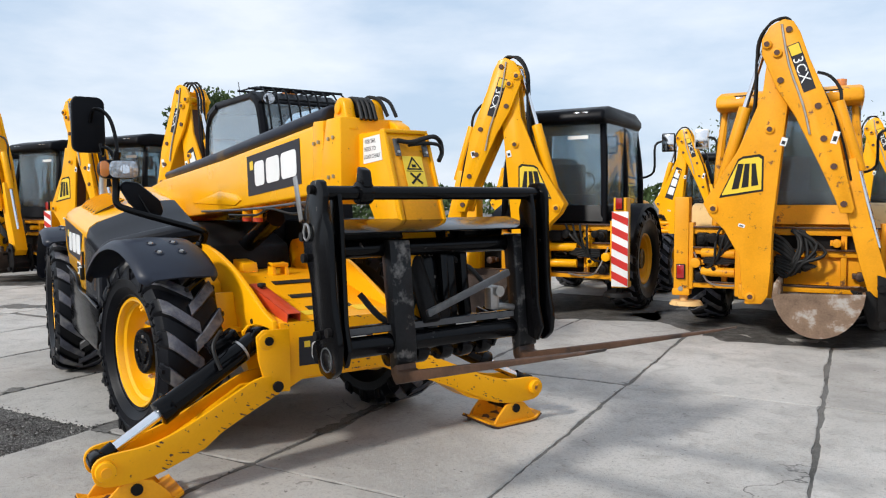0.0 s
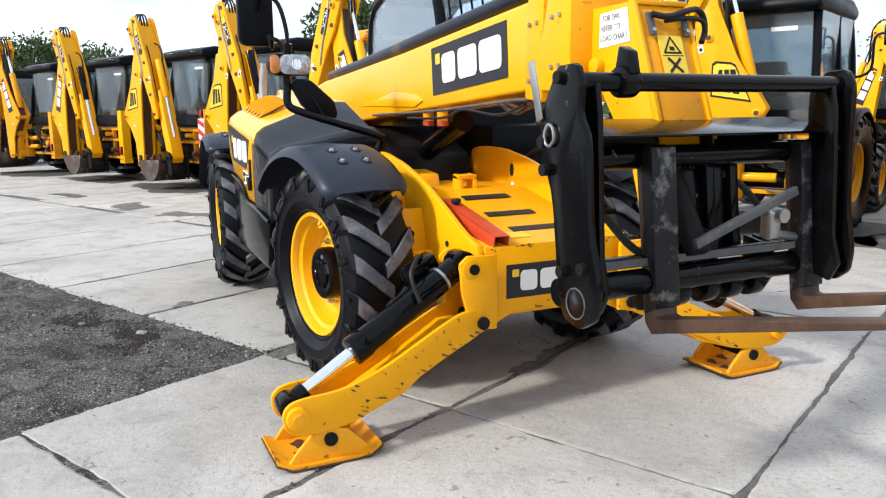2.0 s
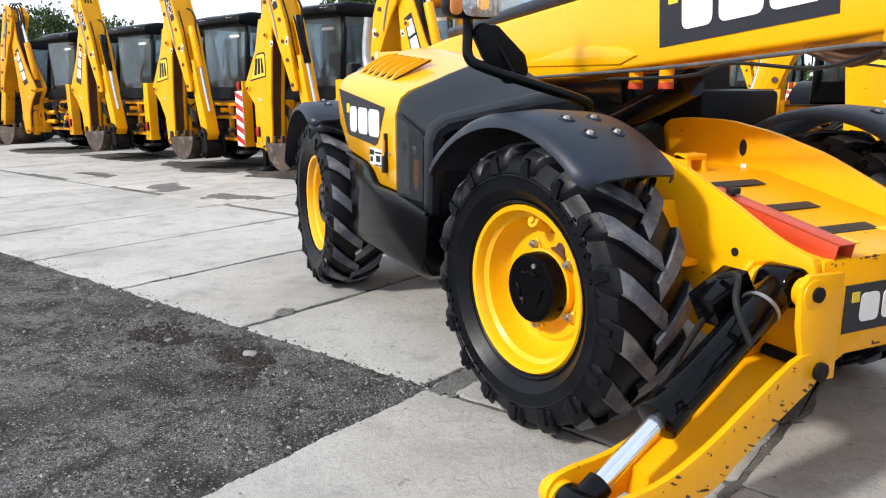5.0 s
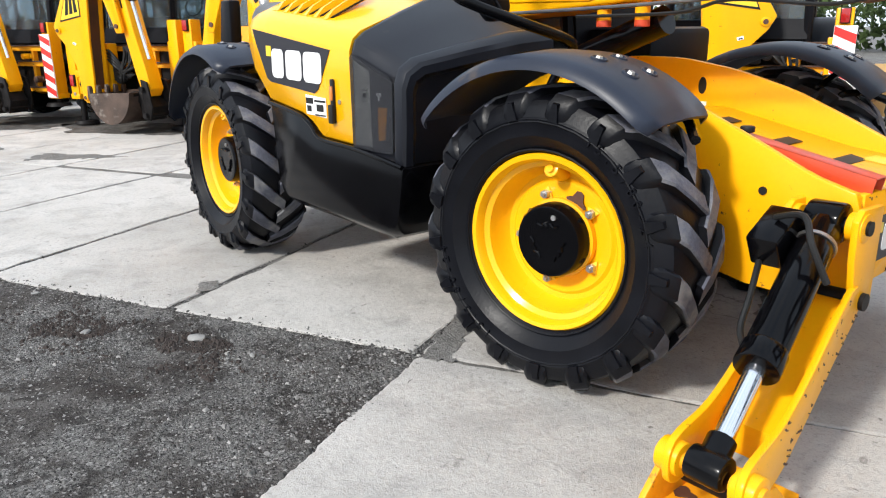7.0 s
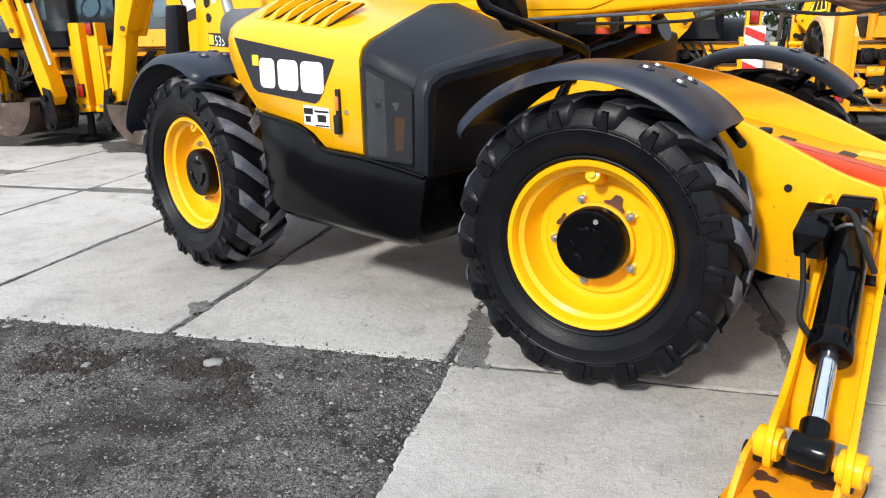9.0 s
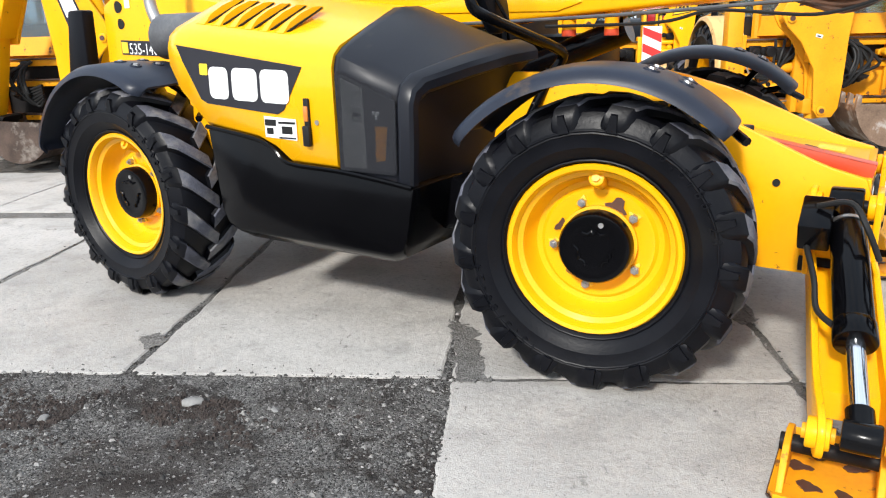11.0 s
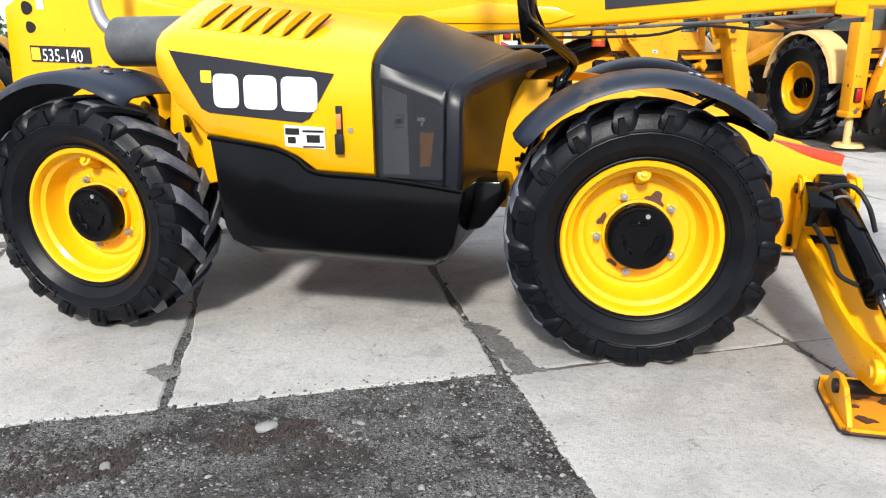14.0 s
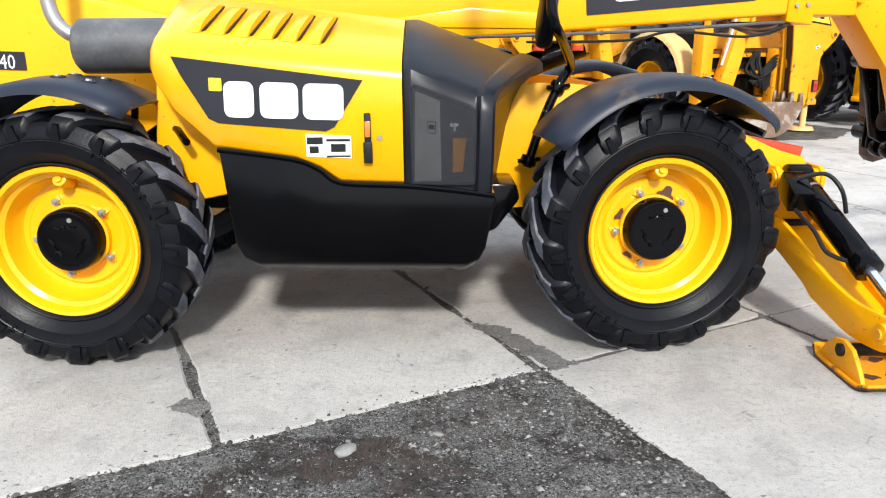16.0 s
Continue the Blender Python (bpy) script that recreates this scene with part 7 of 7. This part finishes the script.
# ---- trees and distance ----
def tree(x, y, h, spread, seed, label):
    rnd = random.Random(seed)
    t = thing("tree", label, "tree", "trees behind the yard", pose(x, y, 0))
    limbs = [tube([(0, 0, -0.1), (0.1, 0.05, h * 0.25), (0.05, 0.1, h * 0.5), (0.1, 0, h * 0.8)], h * 0.022, 8, 3)]
    tips = []
    for k in range(12):
        a = rnd.random() * 6.28
        z0 = h * (0.25 + 0.4 * rnd.random())
        r = spread * (0.5 + 0.4 * rnd.random())
        tip = (r * math.cos(a), r * math.sin(a), z0 + h * (0.15 + 0.2 * rnd.random()))
        limbs.append(tube([(0.05, 0.05, z0), (tip[0] * 0.5, tip[1] * 0.5, z0 + (tip[2] - z0) * 0.6), tip], h * 0.007, 6, 3))
        tips.append(tip)
    part("trunk", join(*limbs), bark, t, "brown forked trunk")
    verts, faces = [], []
    for k in range(7500):
        a, e = rnd.random() * 6.28, math.asin(rnd.uniform(-0.75, 1))
        if rnd.random() < 0.6:
            c = rnd.choice(tips)
            p = Vector(c) + Vector((rnd.gauss(0, 1), rnd.gauss(0, 1), rnd.gauss(0, 0.8))) * spread * 0.2
        else:
            rr = 0.55 + 0.45 * rnd.random() ** 0.5
            lump = 1 + 0.25 * noise.noise((3 * math.cos(a) + seed, 3 * math.sin(a), 3 * e))
            p = Vector((spread * rr * lump * math.cos(a) * math.cos(e), spread * rr * lump * math.sin(a) * math.cos(e), h * 0.62 + h * 0.38 * rr * lump * math.sin(e)))
        s = h * (0.006 + 0.011 * rnd.random())
        q = Euler((rnd.random() * 6.28, rnd.random() * 6.28, rnd.random() * 6.28)).to_matrix()
        i = len(verts)
        for dx, dy, dz in ((-1, 0, 0), (0, -0.6, 0.2), (1, 0, 0), (0, 0.6, 0.2), (1.6, 0.9, 0.1), (0.6, 1.4, -0.1)):
            verts.append(p + q @ Vector((dx * s, dy * s, dz * s)))
        faces += [(i, i + 1, i + 2, i + 3), (i + 3, i + 2, i + 4, i + 5)]
    me = bpy.data.meshes.new("crown")
    me.from_pydata([tuple(v) for v in verts], [], faces)
    me.materials.append(foliage)
    ob = new("crown", me)
    ob.parent = t
    tagged(ob, "ragged green leafy crown")
    return t


for i, (x, y, h, sp) in enumerate(((-30.5, 10.2, 7.4, 2.3), (-35, -4.2, 5.2, 2.0), (-36, -1.2, 5.0, 1.9), (-44, -17.5, 4.8, 2.4), (-10, 42, 5.6, 4.0), (-4, 46, 5.0, 4.2), (4, 48, 4.6, 4.0), (12, 44, 4.4, 3.5), (-18, 40, 5.6, 4.0), (24, 44, 4.6, 4.0), (36, 40, 4.4, 4.0))):
    tree(x, y, h, sp, 40 + i, "leafy green tree standing behind the parked machines")

dull_stone = material("dull_stone", (0.12, 0.116, 0.11), 0.85, vary=0.4, scale=23, bump=0.3)
sn_, sl_ = dull_stone.node_tree.nodes, dull_stone.node_tree.links
s_geo, s_ramp = sn_.new("ShaderNodeNewGeometry"), sn_.new("ShaderNodeValToRGB")
s_ramp.color_ramp.elements[0].color, s_ramp.color_ramp.elements[1].color = (0.03, 0.028, 0.026, 1), (0.3, 0.288, 0.27, 1)
mid_ = s_ramp.color_ramp.elements.new(0.75)
mid_.color = (0.095, 0.091, 0.086, 1)
sl_.new(s_geo.outputs["Random Per Island"], s_ramp.inputs["Fac"])
sl_.new(s_ramp.outputs["Color"], sn_["Principled BSDF"].inputs["Base Color"])
# loose stones on the gravel
rnd = random.Random(7)
verts, faces = [], []
for k in range(17000):
    u, v = U0 - abs(rnd.gauss(0, 2.2)) + 0.02, V0 - abs(rnd.gauss(0, 1.1)) + 0.03
    if k % 9 == 0:
        # swept along the joints and the slabs' edges
        if k % 18 == 0:
            u, v = U0 + rnd.choice((-2, -1, 0, 1)) * SLAB_W + rnd.gauss(0, 0.02), V0 + rnd.uniform(-1.5, 3)
        else:
            u, v = U0 + rnd.uniform(-5, 0), V0 + abs(rnd.gauss(0, 0.05))
    p = GU * u + GV * v
    if k % 9 and noise.noise((p.x * 0.9, p.y * 0.9, 4.4)) + 0.5 * noise.noise((p.x * 2.7, p.y * 2.7, 1.4)) > 0.12 and rnd.random() < 0.85:
        continue
    s = 0.0025 + 0.0035 * rnd.random() + 0.011 * rnd.random() ** 9
    i = len(verts)
    a = rnd.random() * 6.28
    for dx, dy, dz in ((1, 0.2, 0), (0.2, 1, 0), (-1, 0.1, 0), (-0.1, -1, 0), (0.3, 0.2, 0.8), (-0.3, -0.1, 0.7)):
        c, sn = math.cos(a), math.sin(a)
        verts.append((p.x + s * (dx * c - dy * sn) * 1.2, p.y + s * (dx * sn + dy * c), (ground_height(p.x, p.y) if on_gravel(p.x, p.y) else -0.002) + s * dz - 0.001))
    faces += [(i, i + 1, i + 4), (i + 1, i + 2, i + 5), (i + 1, i + 5, i + 4), (i + 2, i + 3, i + 5), (i + 3, i, i + 4), (i + 3, i + 4, i + 5)]
me = bpy.data.meshes.new("loose_gravel")
me.from_pydata(verts, [], faces)
me.materials.append(dull_stone)
lg = new("loose_gravel", me)
tagged(lg, "small grey loose stones scattered on dark gravel", "gravel", kind="stuff")


def pebble(x, y, s, seed):
    bm = bmesh.new()
    bmesh.ops.create_icosphere(bm, subdivisions=2, radius=1)
    for v in bm.verts:
        v.co *= 1 + 0.25 * noise.noise(v.co * 1.3 + Vector((seed, 0, 0)))
    bmesh.ops.scale(bm, vec=(s * 1.5, s, s * 0.55), verts=bm.verts)
    ob = part("stone", bm, stone)
    ob.matrix_world = pose(x, y, ground_height(x, y) + 0.35 * s, 0, 0, seed * 40)
    tagged(ob, "flat pale stone lying on the gravel", "stone", "stones on the gravel")


for i, (x, y, s) in enumerate(((1.345, -1.87, 0.032), (0.1, -2.3, 0.016), (0.9, -2.25, 0.02), (1.7, -1.75, 0.014), (-0.6, -2.75, 0.02))):
    pebble(x, y, s, i + 1)

# clods of dark dirt churned up in the hollow
rnd = random.Random(21)
verts, faces = [], []
for k in range(4200):
    du, dv = 0.34 * rnd.gauss(0, 1), 0.1 * rnd.gauss(0, 1)
    x, y = 1.12 + du * GU.x + dv * GV.x, -2.14 + du * GU.y + dv * GV.y
    x, y = x + 0.2 * noise.noise((x * 4, y * 4, 1)), y + 0.14 * noise.noise((x * 5, y * 5, 7))
    if noise.noise((x * 3.2, y * 5.0, 2.2)) < -0.08:
        continue
    if not on_gravel(x, y, 0.06):
        continue
    s = 0.004 + 0.006 * rnd.random() + 0.012 * rnd.random() ** 6
    z, a, i = ground_height(x, y), rnd.random() * 6.28, len(verts)
    c, sn = math.cos(a), math.sin(a)
    for dx, dy, dz in ((1, 0.3, -0.3), (0.3, 1.1, -0.3), (-1, 0.2, -0.3), (-0.2, -0.9, -0.3), (0.5, 0.1, 0.6), (0.0, 0.5, 0.75), (-0.5, -0.1, 0.55), (0.0, -0.4, 0.7)):
        verts.append((x + s * (dx * c - dy * sn), y + s * (dx * sn + dy * c), z + s * dz * (0.6 + 0.6 * rnd.random())))
    faces += [(i, i + 1, i + 5, i + 4), (i + 1, i + 2, i + 6, i + 5), (i + 2, i + 3, i + 7, i + 6), (i + 3, i, i + 4, i + 7), (i + 4, i + 5, i + 6, i + 7)]
me = bpy.data.meshes.new("dirt_clods")
me.from_pydata(verts, [], faces)
me.materials.append(dirt)
dc = new("dirt_clods", me)
tagged(dc, "dark damp clods of dirt churned up in gravel", "dirt", kind="stuff")

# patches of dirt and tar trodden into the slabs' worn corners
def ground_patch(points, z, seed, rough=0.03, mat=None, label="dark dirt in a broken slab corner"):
    rnd = random.Random(seed)
    out_l = []
    for k in range(len(points)):
        a, b = Vector(points[k]), Vector(points[(k + 1) % len(points)])
        for i in range(8):
            p = a.lerp(b, i / 8)
            out_l.append((p.x + rnd.uniform(-rough, rough), p.y + rnd.uniform(-rough, rough)))
    part("worn_patch", prism(out_l, "z", z - 0.003, z), mat or patch_dirt, pavement, label)


ground_patch([(2.24, -1.2), (2.0, -0.8), (1.86, -0.58), (2.05, -0.66), (2.16, -0.82), (2.26, -1.0), (2.36, -1.13)], 0.0045, 1, 0.025)
ground_patch([(0.55, -1.52), (0.6, -1.43), (0.7, -1.46), (0.74, -1.54), (0.7, -1.6)], 0.0045, 2, 0.012)
ground_patch([(-6.9, -1.8), (-7.2, -1.4), (-6.3, -1.3), (-6.0, -1.6), (-6.2, -1.78)], 0.0045, 3, 0.07)
ground_patch([(-5.6, -1.0), (-4.9, -0.5), (-4.6, -0.32), (-4.75, -0.75), (-5.1, -1.25)], 0.0045, 4, 0.06)
ground_patch([(3.2, 0.0), (3.28, 0.15), (2.9, 0.75), (2.8, 0.8), (2.95, 0.5)], 0.0045, 5, 0.03)
# stains, with the shade under the parked machines painted into the same dark patches
stain_shade = layered("stained_shaded_concrete", 0.6, [(2.5, 0.42, 0.6, (0.05, 0.046, 0.042), 0.8, 0.8), (9.0, 0.5, 0.62, (0.2, 0.19, 0.175), 0.6, 0.4), (90.0, 0.52, 0.64, (0.04, 0.038, 0.035), 0.6, 0.0)], (0.12, 0.113, 0.104), [(30.0, 0.5), (130.0, 0.5)])
rs = random.Random(12)
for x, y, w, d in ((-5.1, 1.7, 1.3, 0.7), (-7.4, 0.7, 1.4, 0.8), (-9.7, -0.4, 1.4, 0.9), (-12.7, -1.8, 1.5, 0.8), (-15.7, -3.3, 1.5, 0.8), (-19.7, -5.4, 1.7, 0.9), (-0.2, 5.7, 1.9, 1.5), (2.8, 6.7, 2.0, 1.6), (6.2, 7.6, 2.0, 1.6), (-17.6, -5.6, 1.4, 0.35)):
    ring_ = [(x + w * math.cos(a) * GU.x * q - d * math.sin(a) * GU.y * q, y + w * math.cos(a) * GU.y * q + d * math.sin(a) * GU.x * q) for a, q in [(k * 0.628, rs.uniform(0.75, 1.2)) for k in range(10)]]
    ground_patch(ring_, 0.0045, int(100 * (x + 40)), 0.07, stain_shade, "dark stain and painted shade on concrete under a parked machine")
ground_patch([(-9.6, -2.9), (-8.4, -2.4), (-8.7, -2.2), (-9.5, -2.5)], 0.0045, 6, 0.06)

# the low belt of shrubs and trees that closes the yard behind the machines
rnd = random.Random(77)
verts, faces = [], []
for k in range(11000):
    a = rnd.uniform(-0.15, 1.12) * math.pi
    d = 46 + 6 * rnd.random()
    top = 2.6 + 1.3 * noise.noise((a * 9, 0.3, 0.1)) + 0.8 * noise.noise((a * 30, 4.3, 0.1))
    p = Vector((2 + d * math.cos(a), d * math.sin(a), top * rnd.random() ** 0.7))
    s = 0.12 + 0.2 * rnd.random()
    q = Euler((rnd.random() * 6.28, rnd.random() * 6.28, rnd.random() * 6.28)).to_matrix()
    i = len(verts)
    for dx, dy, dz in ((-1, 0, 0), (0, -0.6, 0.2), (1, 0, 0), (0, 0.6, 0.2), (1.6, 0.9, 0.1), (0.6, 1.4, -0.1)):
        verts.append(tuple(p + q @ Vector((dx * s, dy * s, dz * s))))
    faces += [(i, i + 1, i + 2, i + 3), (i + 3, i + 2, i + 4, i + 5)]
me = bpy.data.meshes.new("shrub_belt")
me.from_pydata(verts, [], faces)
me.materials.append(foliage)
tagged(new("shrub_belt", me), "dark green belt of shrubs and low trees beyond the yard", "shrubs", kind="stuff")
